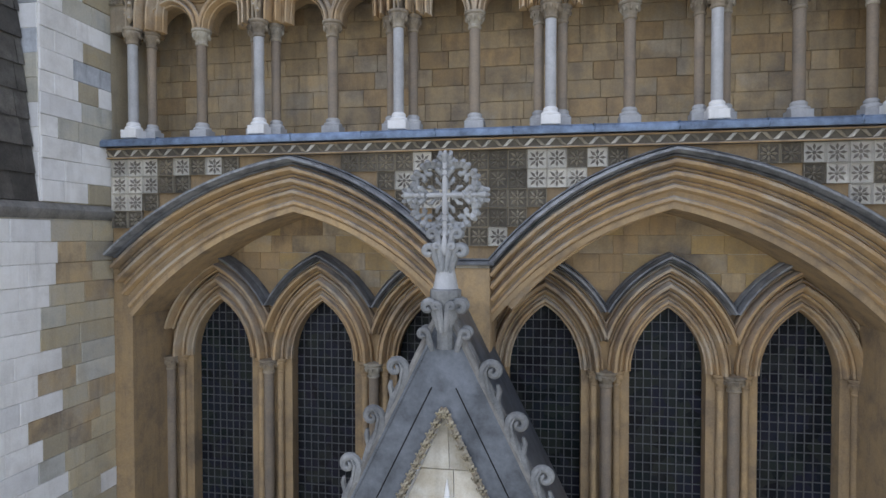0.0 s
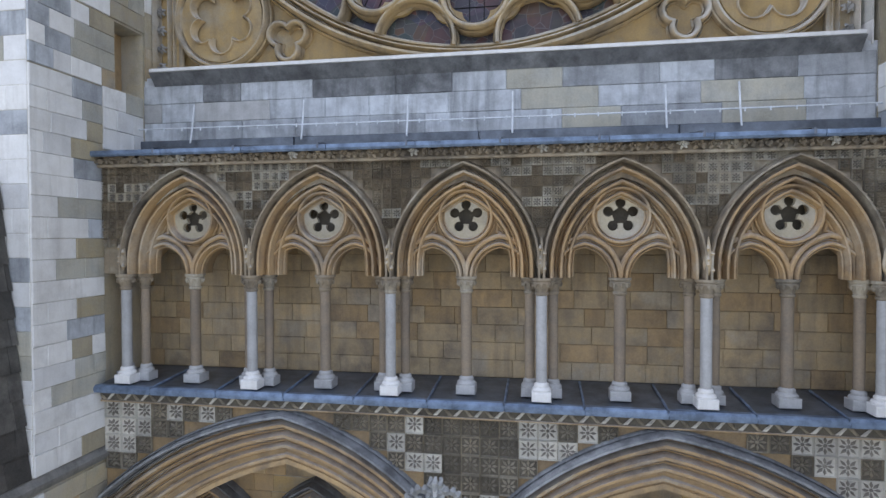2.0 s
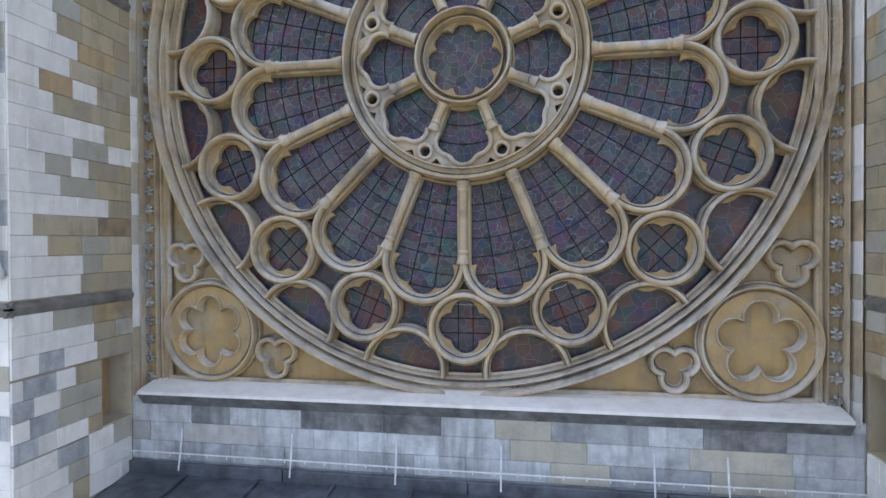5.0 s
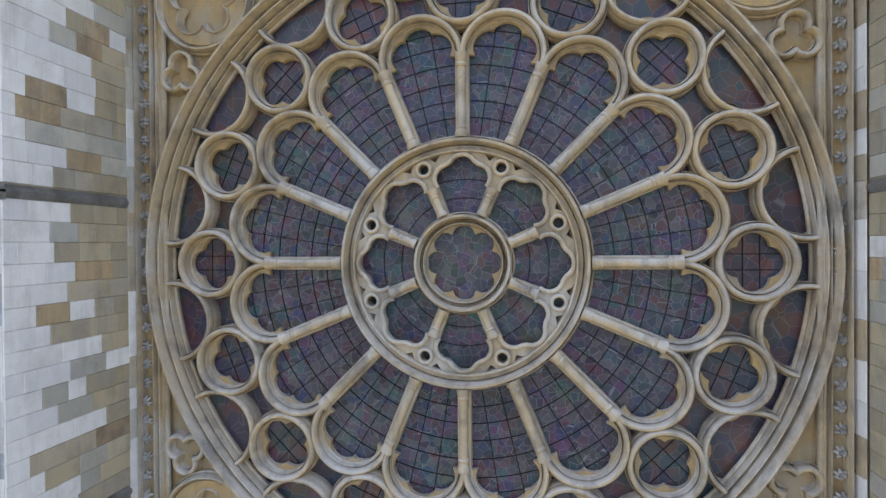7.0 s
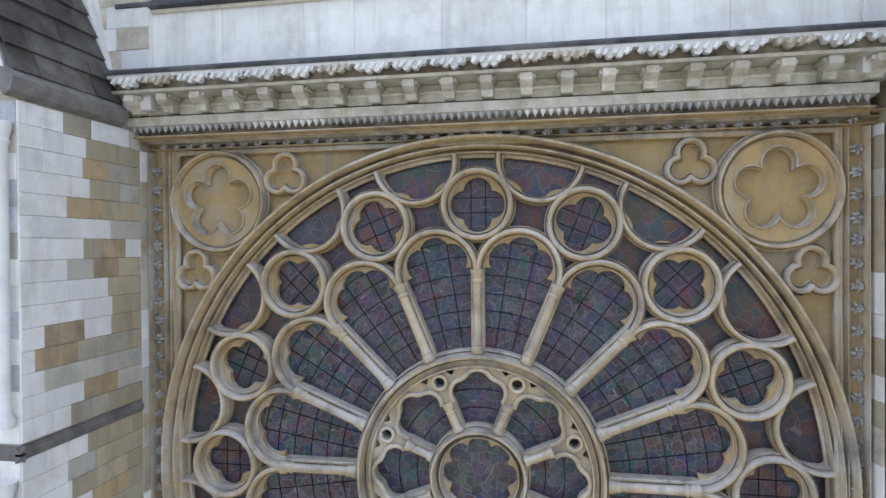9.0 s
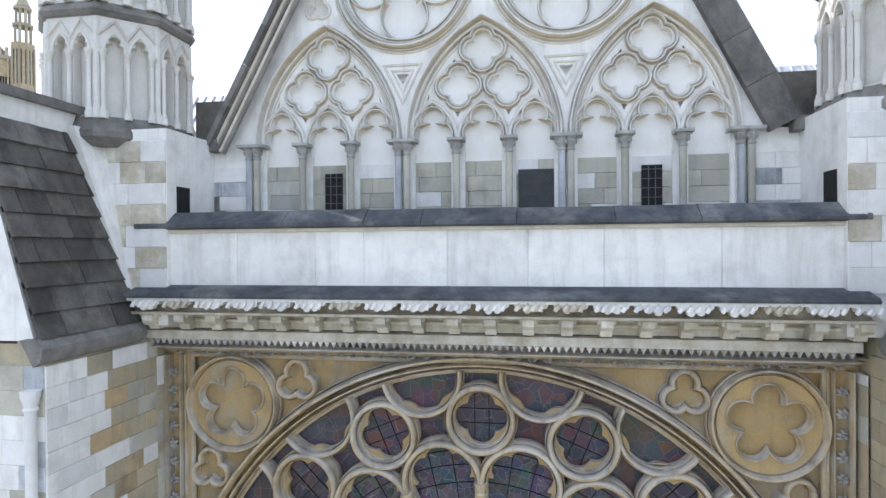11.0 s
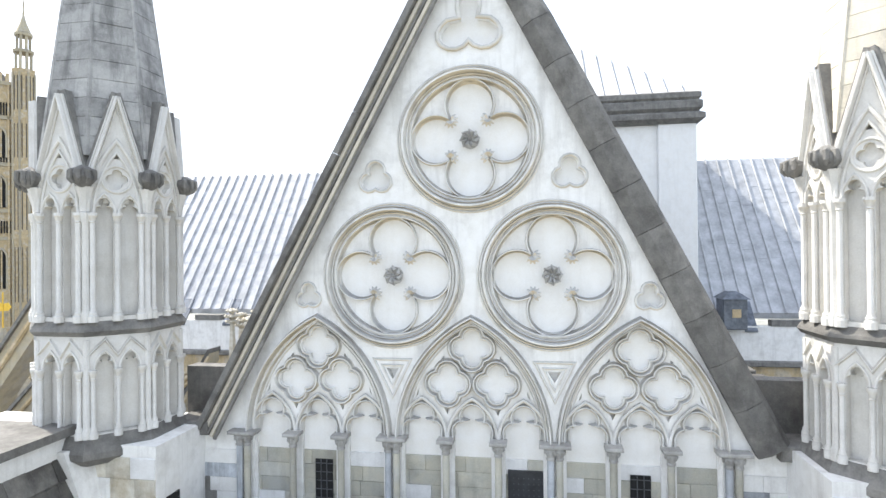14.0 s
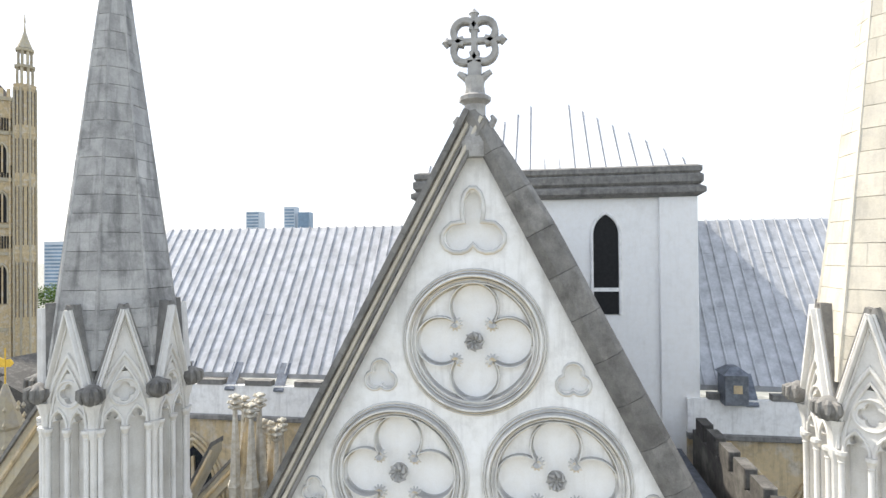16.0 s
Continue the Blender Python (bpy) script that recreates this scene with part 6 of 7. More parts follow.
for k in range(4):
    a0 = 45 + 90 * k
    d = Vector((math.cos(radians(a0)), 0, math.sin(radians(a0))))
    n = Vector((-d.z, 0, d.x))
    o = Vector((FX, GF - 0.01, FZ))
    for s in (-1, 1):
        g = Geo()
        # main stem leaves the crossing, swings round the eye and curls into it
        path = [(0.07, 0.03), (0.13, 0.13), (0.22, 0.17), (0.31, 0.155), (0.375, 0.10), (0.375, 0.04), (0.325, 0.02), (0.29, 0.045), (0.285, 0.075)]
        pts = [o + d * u + n * (s * v) for u, v in path]
        g.tube([tuple(p) for p in pts], [0.03, 0.034, 0.036, 0.037, 0.034, 0.03, 0.03, 0.034, 0.024], 8)
        # lobes on the outer side of the stem
        for u, v, uu, vv in ((0.14, 0.14, 0.15, 0.185), (0.20, 0.165, 0.22, 0.22), (0.26, 0.17, 0.295, 0.225), (0.32, 0.15, 0.365, 0.19), (0.37, 0.10, 0.425, 0.125), (0.38, 0.05, 0.44, 0.05)):
            p, q = o + d * u + n * (s * v), o + d * uu + n * (s * vv)
            m = p.lerp(q, 0.6) + Vector((0, -0.035, 0))
            g.tube([tuple(p), tuple(m), tuple(q)], [0.036, 0.042, 0.022], 7)
        g.tube([tuple(o + d * 0.10 + n * (s * 0.05)), tuple(o + d * 0.17 + n * (s * 0.045) + Vector((0, -0.02, 0))), tuple(o + d * 0.21 + n * (s * 0.07))], [0.016, 0.026, 0.018], 6)
        part("leaf_scroll", g, M_CROCK, fc)
    a = radians(90 * k)
    d = Vector((math.cos(a), 0, math.sin(a)))
    n = Vector((-d.z, 0, d.x))
    g = Geo()
    for s in (-1, 1):
        for u, v in ((0.30, 0.09), (0.38, 0.085), (0.45, 0.06)):
            p = o + d * (u - 0.09) + n * (s * 0.02)
            q = o + d * (u + 0.03) + n * (s * v)
            m = p.lerp(q, 0.6) + Vector((0, -0.04, 0)) + n * (s * 0.02)
            g.tube([tuple(p), tuple(m), tuple(q), tuple(q - d * 0.04 + n * (s * 0.01))], [0.022, 0.034, 0.03, 0.014], 6)
    g.tube([tuple(o + d * 0.36 + Vector((0, -0.05, 0))), tuple(o + d * 0.45 + Vector((0, -0.06, 0))), tuple(o + d * 0.5)], [0.02, 0.04, 0.016], 6)
    part("leaf_tip", g, M_CROCK, fc)
g = Geo()
for s in (-1, 1):
    for y in (-0.06, 0.06):
        frond(g, FX, GF + y, 12.66, s, 0.3, 0.25, 0.05)
        frond(g, FX, GF + y, 12.9, s, 0.24, 0.2, 0.042)
    frond(g, FX, GF - 0.1, 12.68, s, 0.34, 0.12, 0.035)
part("leaf_collar", g, M_CROCK, fc)

# ---- beyond the gable: roofs, crossing tower, city ----
def lead_roof(x0, x1, label, n_hot):
    r = thing("choir_roof", label, "roof", "church roofs", "structure")
    ye, ze, yr, zr = 22.0, 34.2, 28.8, 43.0
    part("lead_sheet", Geo().loft([[(x, ye, ze), (x, yr, zr), (x, yr + 6.8, ze), (x, ye + 0.1, ze - 0.3)] for x in (x0, x1)]), M_ROOFLEAD, r)
    x = x0 + 0.3
    k = 0
    while x < x1:
        if k < n_hot:
            part("lead_roll", Geo().tube([(x, ye - 0.05, ze), (x + 0.05, yr, zr + 0.05), (x + 0.05, yr + 0.2, zr)], 0.055, 6), M_ROOFLEAD, r)
        x += 0.66
        k += 1
    g = Geo()
    rr = random.Random(4)
    xx = x0 + 0.3
    while xx < x1 - 0.7:
        for f in (0.36, 0.72):
            t = f + rr.uniform(-0.08, 0.08)
            y, z = ye + (yr - ye) * t, ze + (zr - ze) * t
            g.box(xx, xx + 0.62, y - 0.02, y, z - 0.01, z + 0.004)
        xx += 0.66
    part("sheet_laps", g, M_ROOFLEAD, r)
    return r


lead_roof(-25.6, -4.5, "sunlit silvery lead roof with standing rolls", 60)
lead_roof(8.5, 40.0, "lead roof half in tower shadow with standing rolls", 60)


def choir_wall(x0, x1, name):
    w = thing(name, "white parapet over a buff clerestory wall", "wall", kind="structure")
    part("parapet", Geo().box(x0, x1, 21.4, 21.8, 31.9, 33.6), M_WHITE, w)
    part("string", Geo().box(x0, x1, 21.2, 21.8, 31.6, 31.9, 0.05), M_COPE, w)
    part("clerestory", Geo().box(x0, x1, 21.5, 22.5, 0, 31.7), M_YELLOW, w)
    x = x0 + 2.4
    while x < x1 - 2.0:
        arch = [(x - 1.35, 22.0)] + pointed(x, 1.35, 27.6, 2.5, 10) + [(x + 1.35, 22.0)]
        win = part("clerestory_window", Geo().plate(arch, [], 21.44, 21.52), M_GLASSD, w, "dark pointed clerestory window")
        for o, q in ((0.0, 0.10), (0.28, 0.13), (0.55, 0.09)):
            part("arch_moulding", Geo().sweep([(x - 1.35 - o, 22.0)] + pointed(x, 1.35 + o, 27.6, 2.5 + o * 1.1, 10) + [(x + 1.35 + o, 22.0)], roll(q, 21.44 - 0.03 * o)), M_YELLOW, win)
        part("mullion", Geo().box(x - 0.09, x + 0.09, 21.3, 21.44, 22.0, 29.4), M_YELLOW, win)
        x += 4.3
    x = x0 + 1.0
    while x < x1 - 1.5:
        part("merlon", Geo().box(x, x + 1.6, 21.35, 21.85, 33.6, 33.9), M_COPE, w)
        part("roof_drain", Geo().loft([[(x + 1.75, 21.3, 33.3), (x + 2.35, 21.3, 33.3), (x + 2.35, 22.4, 34.6), (x + 1.75, 22.4, 34.6)], [(x + 1.75, 21.3, 33.4), (x + 2.35, 21.3, 33.4), (x + 2.35, 22.4, 34.75), (x + 1.75, 22.4, 34.75)]]), M_LEAD, w)
        x += 3.0
    return w


choir_wall(-25.6, -4.5, "wall_choir_east")
choir_wall(8.5, 40.0, "wall_choir_west")

tw = thing("crossing_tower", "low square white stone crossing tower with dark louvred lancets", "tower")
TX0, TX1, TY = -5.4, 9.2, 21.7
part("tower_wall", Geo().box(TX0 + 0.25, TX1 - 0.25, TY + 0.2, 36.5, 20, 44.2), M_CLEAN, tw)
for x in (TX0, TX1 - 1.9):
    part("corner_buttress", Geo().box(x, x + 1.9, TY, TY + 2.0, 20, 43.9, 0.04), M_CLEAN, tw)
part("cornice", Geo().loft([[(TX0 - o, TY - o, z), (TX1 + o, TY - o, z), (TX1 + o, 36.7 + o, z), (TX0 - o, 36.7 + o, z)] for o, z in ((0, 43.9), (0.35, 44.1), (0.35, 44.35), (0.1, 44.5), (0.25, 44.65), (0.25, 45.0), (0.1, 45.1), (0.2, 45.2), (0.2, 45.45), (0, 45.55))]), M_COPE, tw, smooth=0)
part("low_roof", Geo().loft([[(TX0, TY, 45.5), (TX1, TY, 45.5), (TX1, 36.7, 45.5), (TX0, 36.7, 45.5)], [(1.9, 29.1, 51.4), (2.0, 29.1, 51.4), (2.0, 29.2, 51.4), (1.9, 29.2, 51.4)]]), M_TOWERLEAD, tw, smooth=0)
for i in range(18):
    x = TX0 + 0.6 + i * 0.79
    part("roof_rib", Geo().tube([(x, TY, 45.5), (x, TY + (7.4 if abs(x - 1.9) < 0.7 else 7.4 * (1 - abs(x - 1.9) / 7.3)), 45.55 + 5.9 * (1 - abs(x - 1.9) / 7.3))], 0.03), M_LEAD, tw)
for x in (-0.9, 4.63):
    w = [(x - 0.65, 37.8)] + pointed(x, 0.65, 42.0, 1.05, 8) + [(x + 0.65, 37.8)]
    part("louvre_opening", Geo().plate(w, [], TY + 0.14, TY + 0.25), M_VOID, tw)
    part("opening_moulding", Geo().sweep([(x - 0.72, 37.8)] + pointed(x, 0.72, 42.0, 1.15, 8) + [(x + 0.72, 37.8)], roll(0.09, TY + 0.16)), M_WHITE, tw)
    part("transom", Geo().box(x - 0.65, x + 0.65, TY + 0.08, TY + 0.15, 39.0, 39.2), M_WHITE, tw)
part("flat_lead_roof", Geo().box(TX0 + 1, TX1 - 1, 1.3, 21.6, 30.0, 31.0), M_LEAD, tw)

tr = thing("transept_roof", "steep dark lead transept roof behind the gable", "roof", kind="structure")
part("lead_sheet", Geo().loft([[(-4.9, y, 34.0), (4.9, y, 34.0), (0.0, y, 42.55)] for y in (GY + 0.5, 21.6)]), M_LEAD, tr, smooth=0)
part("ridge_roll", Geo().tube([(0, GY + 0.5, 42.56), (0, 21.5, 42.56)], 0.08), M_LEAD, tr)
for s in (-1, 1):
    for k in range(14):
        y = 2.2 + 1.4 * k
        part("lead_roll", Geo().tube([(s * 4.9, y, 34.04), (0, y, 42.6)], 0.05), M_LEAD, tr)

# side wall parapet running back beside the transept
for x, up in ((8.9, -1.1),):
    pw = thing("side_parapet", "grey weathered parapet with merlons beside the transept roof", "parapet", "side parapets", "structure")
    part("parapet_wall", Geo().box(x - 0.2, x + 0.2, 6.0, 21.3, 20.0, 33.2 + up), M_SLATE, pw)
    for k in range(8):
        part("merlon", Geo().box(x - 0.24, x + 0.24, 6.3 + k * 1.85, 7.6 + k * 1.85, 33.2 + up, 34.0 + up, 0.04), M_SLATE, pw)

dm = thing("roof_hatch", "small dark lead-clad access hut on the roof gutter", "hatch", at=(10.6, 21.0, 33.6))
part("hut", Geo().box(10.05, 11.15, 20.6, 21.8, 33.5, 35.0, 0.03), M_LEAD, dm)
part("hut_roof", Geo().loft([[(9.95, 20.4, 35.0), (11.25, 20.4, 35.0), (11.25, 22, 35.0), (9.95, 22, 35.0)], [(10.4, 20.9, 35.35), (10.8, 20.9, 35.35), (10.8, 21.6, 35.35), (10.4, 21.6, 35.35)]]), M_LEAD, dm, smooth=0)
part("hut_window", Geo().box(10.45, 10.85, 20.57, 20.62, 34.1, 34.5), M_YELLOW, dm)


# pinnacle and flying buttresses over the side roofs
def pinnacle(x, y, z0, z1, r, group="far pinnacles"):
    p = thing("pinnacle", "slender buff stone pinnacle with clustered crocketed tips", "pinnacle", group, at=(x, y, z0))
    h = z1 - z0
    for i, (dx, dy) in enumerate(((-1, -1), (1, -1), (1, 1), (-1, 1))):
        sx, sy = x + dx * r * 0.6, y + dy * r * 0.6
        tip = z1 - (0.0, 0.35, 0.1, 0.25)[i]
        sp = part("spirelet", Geo().lathe(sx, sy, [(r * 0.5, z0), (r * 0.48, z0 + h * 0.5), (r * 0.58, z0 + h * 0.52), (r * 0.42, z0 + h * 0.55), (r * 0.16, tip - 0.45), (r * 0.1, tip - 0.3)], 6), M_BUFFW, p)
        g = Geo()
        for z, w in ((tip - 0.48, 0.34), (tip - 0.26, 0.42), (tip - 0.02, 0.3)):
            g.lathe(sx, sy, [(r * 0.1, z - 0.16), (r * w, z - 0.04), (r * w, z + 0.03), (r * 0.12, z + 0.1)], 6)
            for k in range(4):
                e = math.tau * k / 4 + 0.4
                g.lathe(sx + r * w * math.cos(e), sy + r * w * math.sin(e), [(0.01, z - 0.08), (r * 0.17, z), (0.01, z + 0.1)], 5)
        part("leaf_finial", g, M_BUFFW, sp)
    part("core", Geo().lathe(x, y, [(r * 0.9, z0 - 6), (r * 0.8, z0 + h * 0.55), (r * 0.1, z0 + h * 0.9)], 8), M_YELLOW, p)


pinnacle(-11.5, 14.0, 27.0, 35.0, 0.62)
pinnacle(-10.9, 15.2, 26.0, 33.6, 0.5)
FLYERS = (((-13.4, 9.0, 28.5), (-11.75, 12.0, 33.6), 0.35, 0.5), ((-20.5, 8.0, 29.6), (-15.4, 8.2, 36.5), 0.5, 1.3), ((-22.5, 12.0, 29.2), (-16.4, 12.2, 35.6), 0.5, 1.2), ((-17.5, 15.0, 27.0), (-12.4, 15.5, 32.2), 0.4, 1.0))
for a, b, w, d in FLYERS:
    f = thing("flying_buttress", "dark-topped sloping stone flying buttress", "buttress", "flying buttresses", "structure")
    rings = lambda lo, hi, e: [[(p[0], p[1] - e, p[2] + lo), (p[0], p[1] + e, p[2] + lo), (p[0], p[1] + e, p[2] + hi), (p[0], p[1] - e, p[2] + hi)] for p in (a, b)]
    part("arch_limb", Geo().loft(rings(-d, -0.12, w)), M_BLOCK, f)
    part("limb_coping", Geo().loft(rings(-0.12, 0.06, w + 0.12)), M_COPE, f)
    part("limb_roll", Geo().tube([(a[0], a[1] - w - 0.05, a[2] - d * 0.5), (b[0], b[1] - w - 0.05, b[2] - d * 0.5)], 0.09), M_YELLOW, f)
ar = thing("aisle_roof", "low lead aisle roofs and walls below the choir", "roof", kind="structure")
part("lead_sheet", Geo().loft([[(-40, y, 24.0), (-9.6, y, 24.0), (-9.6, y, z), (-40, y, z)] for y, z in ((3.0, 24.5), (21.5, 27.0))]), M_LEAD, ar)
part("aisle_wall", Geo().box(-40, -9.6, 2.8, 3.1, 0, 25.6), M_YELLOW, ar)
ar2 = thing("aisle_roof", "low lead aisle roofs and walls below the nave", "roof", kind="structure")
part("lead_sheet", Geo().loft([[(9.6, y, 24.0), (40, y, 24.0), (40, y, z), (9.6, y, z)] for y, z in ((3.0, 24.5), (21.5, 27.0))]), M_LEAD, ar2)
part("aisle_wall", Geo().box(9.6, 40, 2.8, 3.1, 0, 25.6), M_YELLOW, ar2)

# great square tower far off
vt = thing("great_tower", "tall honey-coloured Gothic tower with corner turret and rows of windows", "tower")
VX, VY = 0.0, 0.0
part("tower_wall", Geo().box(VX - 22, VX - 2.0, VY + 1.5, VY + 22, 0, 87), M_YELLOW, vt)
g = Geo()
for z, o in ((20, .4), (42, .5), (50, .5), (63.5, .5), (77, .6), (87, .6)):
    g.box(VX - 22.3, VX - 1.8, VY + 1.5 - o, VY + 22, z, z + 1.0)
part("string_courses", g, M_BLOCK, vt)
for k in range(6):
    x = VX - 3.3 - k * 4.6
    for d in (-0.55, 0.55):
        part("pilaster", Geo().box(x + d - 0.22, x + d + 0.22, VY + 0.9, VY + 1.5, 0, 87), M_YELLOW, vt)
for r in ((51.5, 61), (66, 75), (28, 40)):
    for k in range(4):
        x = VX - 5.6 - k * 4.6
        w = [(x - 1.3, r[0])] + pointed(x, 1.3, r[1] - 3, 2.6, 5) + [(x + 1.3, r[0])]
        part("window", Geo().plate(w, [], VY + 1.3, VY + 1.45), M_VOID, vt)
        part("mullion", Geo().box(x - 0.2, x + 0.2, VY + 1.1, VY + 1.3, r[0], r[1] - 1), M_YELLOW, vt)
        part("window_frame", Geo().sweep(w, roll(0.3, VY + 1.3)), M_BLOCK, vt)
g = Geo()
for k in range(30):
    for z in (44, 64.6, 78.3):
        g.box(VX - 21.6 + k * 0.66, VX - 21.25 + k * 0.66, VY + 1.2, VY + 1.45, z, z + 3.6)
part("panel_lights", g, M_VOID, vt)
g = Geo()
for k in range(12):
    g.box(VX - 21.5 + k * 1.7, VX - 20.6 + k * 1.7, VY + 1.2, VY + 2, 88, 90.5)
part("battlements", g, M_YELLOW, vt)
part("iron_crest", Geo().loft([[(VX - 21, VY + 3, 88), (VX - 3, VY + 3, 88), (VX - 3, VY + 20, 88), (VX - 21, VY + 20, 88)], [(VX - 18, VY + 8, 93), (VX - 6, VY + 8, 93), (VX - 6, VY + 15, 93), (VX - 18, VY + 15, 93)]]), M_SLATE, vt)
ct = part("corner_turret", Geo().lathe(VX - 0.2, VY + 1.5, [(2.9, 0), (2.9, 42), (3.1, 42.5), (2.9, 43.2), (2.9, 63.4), (3.1, 64), (2.9, 64.6), (2.9, 77), (3.2, 77.6), (2.9, 78.2), (2.8, 91), (3.1, 92)], 8, a0=0.39), M_YELLOW, vt)
for k in range(8):
    a = math.tau * k / 8 + 0.39
    part("turret_rib", Geo().tube([(VX - 0.2 + 2.9 * math.cos(a), VY + 1.5 + 2.9 * math.sin(a), z) for z in (0, 91)], 0.3, 6), M_BLOCK, ct)
    a += math.tau / 16
    for z0, z1 in ((45, 62), (66, 76), (80, 90), (24, 40)):
        for d in (-0.19, 0.19):
            q = Vector((VX - 0.2 + 2.72 * math.cos(a + d), VY + 1.5 + 2.72 * math.sin(a + d), 0))
            part("panel_light", Geo().tube([(q.x, q.y, z0), (q.x, q.y, z1)], 0.13, 5), M_SLATE, ct)
for zz, h, r in ((92, 5, 2.0), (98, 4, 1.7)):
    for k in range(8):
        a = math.tau * (k + 0.5) / 8
        lx, ly = VX - 0.2 + r * math.cos(a), VY + 1.5 + r * math.sin(a)
        part("lantern_post", Geo().box(lx - 0.35, lx + 0.35, ly - 0.35, ly + 0.35, zz, zz + h), M_BLOCK, vt)
    part("lantern_cap", Geo().lathe(VX - 0.2, VY + 1.5, [(r + 0.7, zz + h), (r + 0.8, zz + h + 0.7), (r + 0.2, zz + h + 1)], 8, a0=0.39), M_BLOCK, vt)

part("turret_cap", Geo().lathe(VX - 0.2, VY + 1.5, [(2.1, 103), (1.6, 104.2), (0.9, 106), (0.35, 108), (0.15, 110.5), (0.3, 111), (0.05, 114)], 8), M_BLOCK, vt)

vt.matrix_world = pose(-146.9, 137.0, 0, 0, 0, 47)

# city on the skyline
rr = random.Random(11)


def office(x, y, w, d, h, m, label):
    o = thing("office_block", label, "building", "far buildings", at=(x, y, 0))
    part("body", Geo().box(x - w / 2, x + w / 2, y, y + d, 0, h), m, o)
    g = Geo()
    z = 6.0
    while z < h - 3:
        g.box(x - w / 2 + 1, x + w / 2 - 1, y - 0.3, y + 0.1, z, z + 1.8)
        z += 3.6
    part("window_bands", g, M_FARW, o)


M_FAR = plain("far pale facade", (0.45, 0.5, 0.55), 0.7, 0, 0.1, 0.05)
M_FARW = plain("far window band", (0.16, 0.24, 0.33), 0.25, 0, 0.2, 0.1)
office(-470, 500, 46, 30, 58, M_FAR, "distant pale office block with window bands")
office(-319, 600, 16, 14, 92, M_FAR, "distant pale glass tower above roof ridge")
office(-277, 605, 13, 12, 97, M_FAR, "distant glass tower above roof ridge")
office(-258, 600, 13, 12, 90, M_FARW, "distant dark glass tower above roof ridge")
office(-560, 620, 90, 40, 48, M_FAR, "distant long office block")


def tree(x, y, h, label):
    t = thing("tree", label, "tree", "far trees", at=(x, y, 0))
    part("trunk", Geo().tube([(x, y, 0), (x + 0.2, y, h * 0.35), (x, y, h * 0.7)], [0.5, 0.35, 0.12], 7), M_COPE, t)
    for k in range(5):
        a = math.tau * k / 5
        part("limb", Geo().tube([(x, y, h * 0.35), (x + h * 0.18 * math.cos(a), y + h * 0.18 * math.sin(a), h * 0.65)], [0.2, 0.05], 5), M_COPE, t)
    g = Geo()
    for k in range(900):
        a, b, r = rr.uniform(0, math.tau), math.acos(rr.uniform(-1, 1)), rr.uniform(0.55, 1) * (0.8 + 0.25 * math.sin(5 * k))
        c = Vector((x + h * 0.33 * r * math.sin(b) * math.cos(a), y + h * 0.33 * r * math.sin(b) * math.sin(a), h * 0.64 + h * 0.34 * r * math.cos(b)))
        s = rr.uniform(0.35, 0.8)
        u = Vector((rr.uniform(-1, 1), rr.uniform(-1, 1), rr.uniform(-1, 1))).normalized()
        v = u.orthogonal().normalized()
        g.add([c - u * s, c + v * s * 0.6, c + u * s, c - v * s * 0.6], [(0, 1, 2, 3)])
    part("crown", g, M_LEAF, t, smooth=0)


for x, y, h in ((-316, 300, 26), (-306, 296, 28), (-296, 300, 27), (-286, 300, 28), (-276, 310, 26)):
    tree(x, y, h, "green leafy city tree in full summer leaf")

vane = thing("gilt_vane", "gilded weather vane on a small stone spirelet", "vane", at=(-34.4, 24, 0))
part("vane_flag", Geo().plate([(-34.9, 33.7), (-34.0, 33.75), (-33.75, 34.0), (-34.0, 34.3), (-34.4, 34.2), (-34.9, 34.4)], [], 24, 24.04), M_GOLD, vane)
part("vane_rod", Geo().tube([(-34.4, 24, 31), (-34.4, 24, 35.0)], 0.05), M_GOLD, vane)
g = Geo().lathe(-34.4, 24, [(1.9, 0), (1.7, 28), (1.9, 28.3), (1.0, 29.6), (1.1, 29.8), (0.12, 32.6)], 8)
for k in range(8):
    for z in (28.6, 29.9, 30.8):
        e = math.tau * k / 8
        r = 0.5 * (32.8 - z)
        g.lathe(-34.4 + r * math.cos(e), 24 + r * math.sin(e), [(0.02, z), (0.16, z + 0.2), (0.02, z + 0.45)], 5)
part("spirelet", g, M_BLOCK, vane)
lo = thing("low_roofs", "dark low roofs of houses below the tower", "roof", kind="structure")
for x, y, w, h in ((-60, 60, 20, 14), (-85, 70, 22, 17), (-110, 90, 26, 15), (-70, 95, 22, 12)):
    part("house_roof", Geo().loft([[(x - w / 2, yy, 0), (x + w / 2, yy, 0), (x + w / 2, yy, h), (x, yy, h + 5), (x - w / 2, yy, h)] for yy in (y, y + 14)]), M_SLATE, lo, smooth=0)

# ---- ashlar facing, block by block ----
def pick_back(u, v, r):
    return r.choice((M_BACK, M_BACK, M_BACK, M_BACK, M_TAN))


ashlar(back, (-5.7, -0.34, 14.6), (1, 0, 0), (0, -1, 0), 11.4, 2.45, 0.27, 0.5, pick_back, 0.05, seed=3)


def pick_band(u, v, r):
    if v > 0.62 and r.random() < 0.4:
        return M_SOOTB
    return r.choice((M_GREYB, M_GREYB, M_GREYB, M_PALE, M_SHAFT, M_GBLOCK))


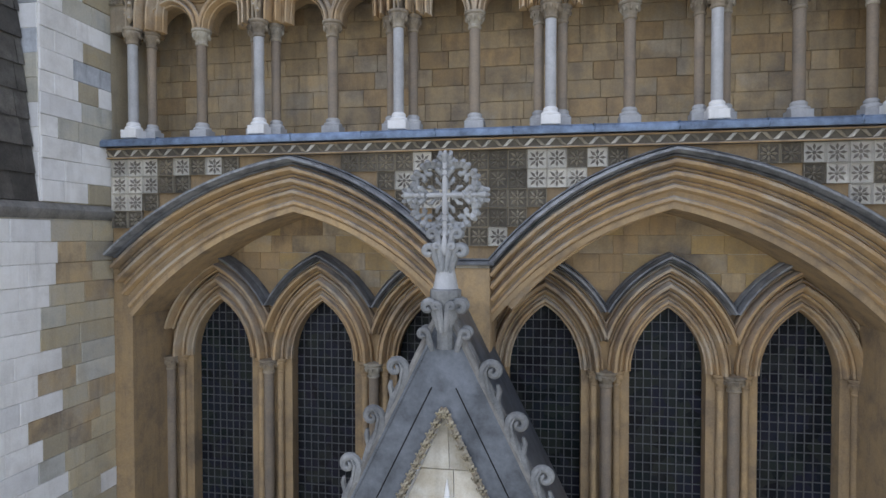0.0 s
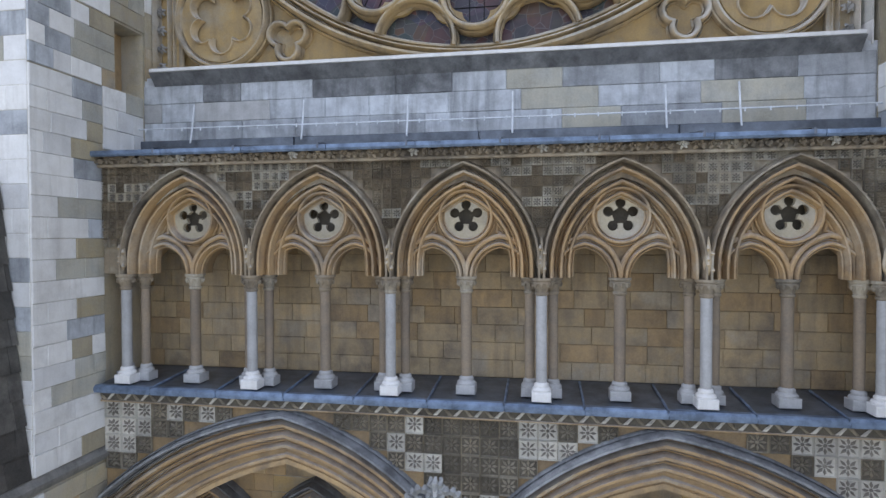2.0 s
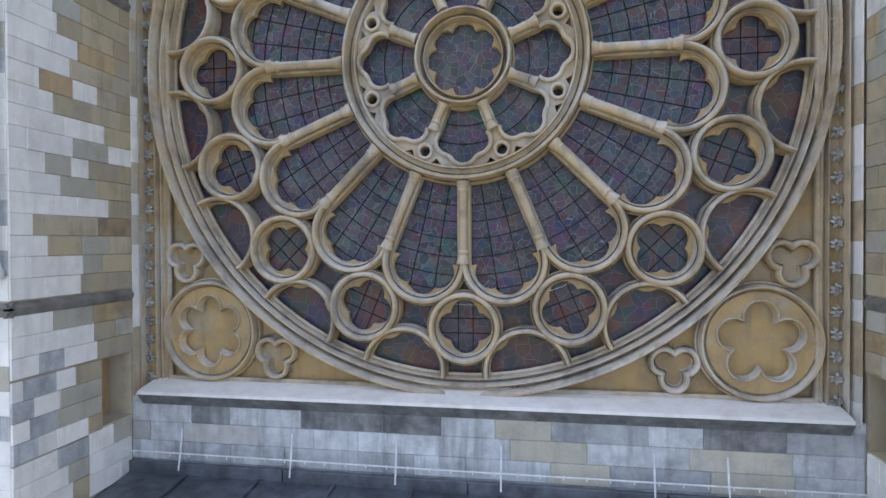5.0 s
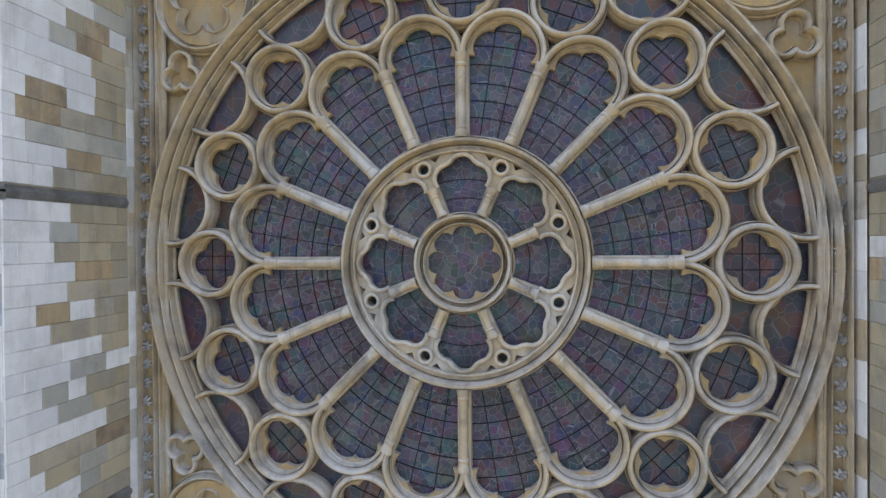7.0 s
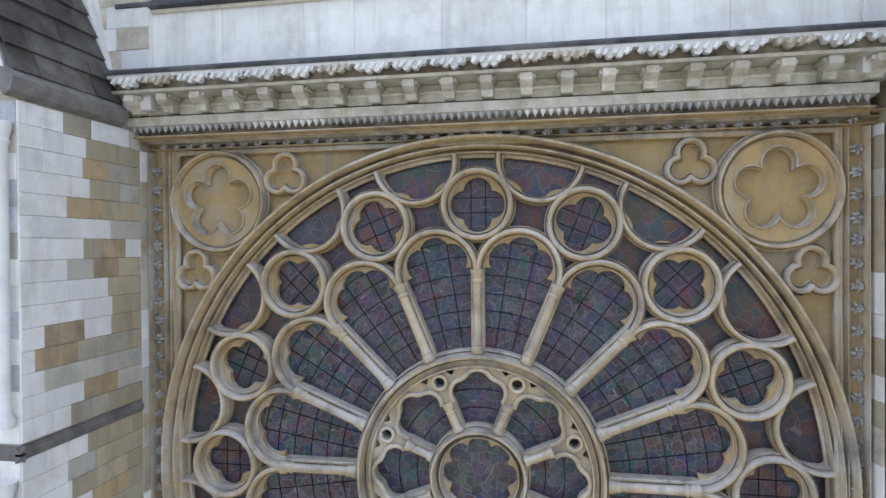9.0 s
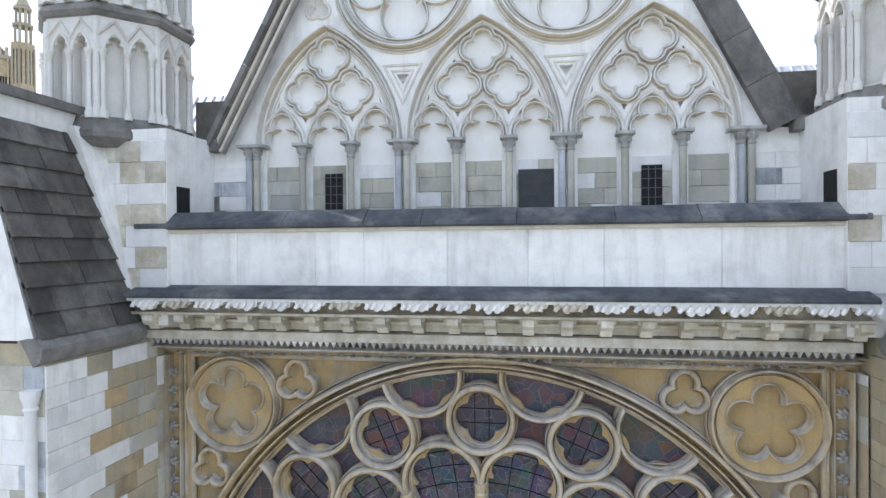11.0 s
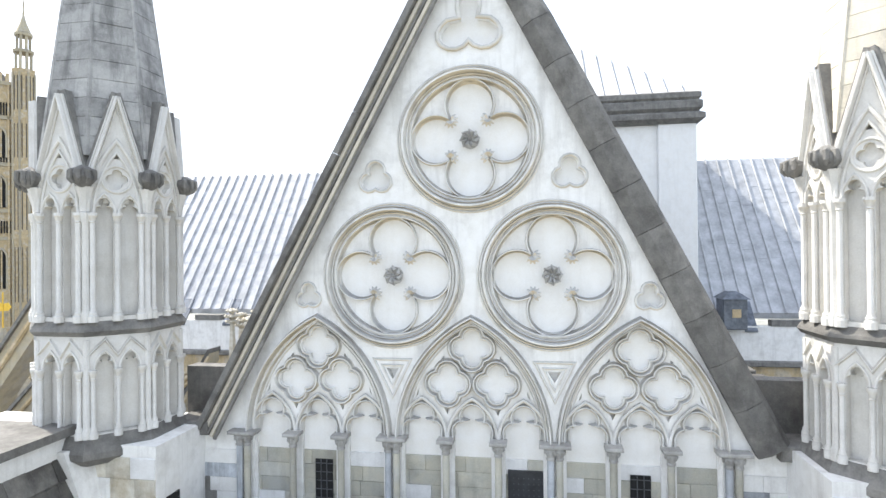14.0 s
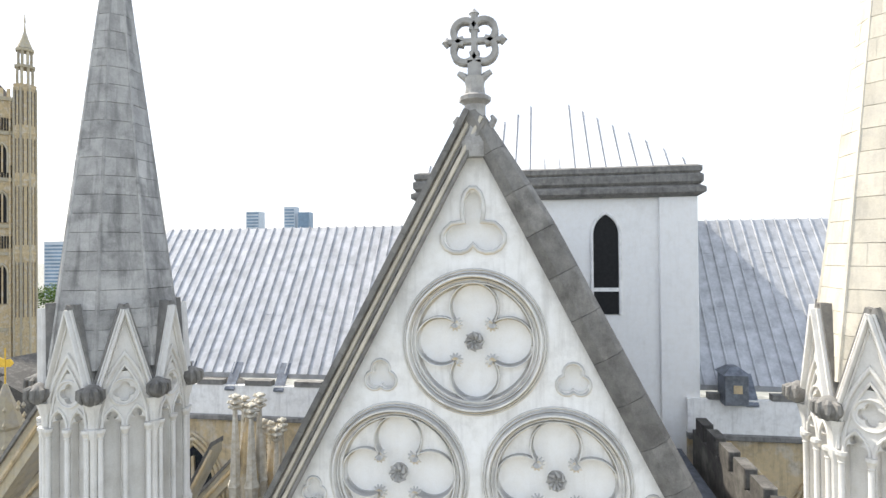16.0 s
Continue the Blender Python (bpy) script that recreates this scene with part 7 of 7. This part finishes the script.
ashlar(band, (-5.66, -0.30, 18.4), (1, 0, 0), (0, -1, 0), 11.3, 0.96, 0.32, 1.0, pick_band, 0.05, seed=4)
ashlar(gab, (-4.3, GY + 0.153, 32.1), (1, 0, 0), (0, -1, 0), 8.6, 1.62, 0.27, 0.7, lambda u, v, r: r.choice((M_GBLOCK, M_GBLOCK, M_GBLOCK, M_GBLOCK, M_GBLOCK, M_PALE)), 0.05, seed=5)
ashlar(par, (-5.68, -0.56, 31.5), (1, 0, 0), (0, -1, 0), 11.08, 1.0, 1.0, 1.35, lambda u, v, r: M_WHITE, 0.05, seed=6)
for cx0, cx1 in ((-5.2, -0.3), (0.3, 5.2)):
    ashlar(wall, (cx0, -0.30, 12.25), (1, 0, 0), (0, -1, 0), cx1 - cx0, 1.4, 0.28, 0.55, lambda u, v, r: r.choice((M_TAN, M_TAN, M_BACK, M_PANEL)), 0.03, seed=8)
for b, s in ((but_l, -1), (but_r, 1)):
    def pick_but(u, v, r):
        edge = 1.05 + r.uniform(-0.5, 0.45)
        if u < edge or r.random() < 0.06:
            return r.choice((M_WHITE, M_WHITE, M_WHITE, M_PALE))
        if u > 1.75 and r.random() < 0.55:
            return M_GOLDB
        return r.choice((M_BLOCK, M_BLOCK, M_GBLOCK, M_GOLDB, M_GBLOCK, M_BACK))

    def pick_mid(u, v, r):
        return r.choice((M_WHITE, M_WHITE, M_PALE, M_PALE, M_GBLOCK, M_GREYB)) if u < 1.2 else r.choice((M_BLOCK, M_GBLOCK, M_GBLOCK, M_BACK))
    def pick_low(u, v, r):
        if u < 0.55 + r.uniform(-0.25, 0.25):
            return r.choice((M_WHITE, M_WHITE, M_PALE))
        return r.choice((M_WHITE, M_PALE, M_GBLOCK, M_GBLOCK, M_BLOCK, M_GOLDB, M_GREYB))
    for z0, z1 in ((13.55, 19.1), (20.25, 21.1), (21.3, 25.95), (26.15, 30.6)):
        ashlar(b, (s * BX, -2.62, z0), (0, 1, 0), (-s, 0, 0), 2.3 if z0 > 20 else 1.3, z1 - z0, 0.29, 0.55, pick_mid if z0 == 20.25 else pick_low if z0 < 14 else pick_but, 0.05, seed=int(z0) + 20 + s)
    ashlar(b, (s * BX, -2.62, 19.12), (0, 1, 0), (-s, 0, 0), 1.58, 1.1, 0.28, 0.5, pick_mid, 0.05, seed=60 + s)
    ashlar(b, (s * BX, -1.3, 18.15), (0, 1, 0), (-s, 0, 0), 0.92, 0.98, 0.33, 0.5, pick_mid, 0.05, seed=63 + s)
    ashlar(b, (s * BX, -3.7, 8.3), (0, 1, 0), (-s, 0, 0), 2.38, 5.0, 0.29, 0.55, pick_but, 0.05, seed=90 + s)
    for z0, z1 in ((13.55, 21.1), (21.3, 25.95), (26.15, 30.6)):
        ashlar(b, (s * BX + (0 if s > 0 else -0.9), -2.62, z0), (1, 0, 0), (0, -1, 0), 0.9, z1 - z0, 0.33, 0.5, pick_mid, 0.03, seed=int(z0) + 40 + s)
    ashlar(b, (5.17 if s > 0 else -6.67, -0.69, 31.5), (1, 0, 0), (0, -1, 0), 1.5, 2.5, 0.36, 0.55, lambda u, v, r: r.choice((M_WHITE, M_WHITE, M_BUFFW, M_BUFFW, M_PALE)), 0.04, seed=70 + s)

    def pick_soot(u, v, r, s=s):
        far = u if s > 0 else 0.85 - u
        return M_COPE if far + r.uniform(-0.2, 0.2) > 0.35 + 0.3 * v else r.choice((M_WHITE, M_WHITE, M_GREYB, M_WHITE))
    ashlar(gab, (4.48 if s > 0 else -5.33, GY - 0.01, 32.1), (1, 0, 0), (0, -1, 0), 0.85, 1.6, 0.27, 0.45, pick_soot, 0.04, seed=80 + s)
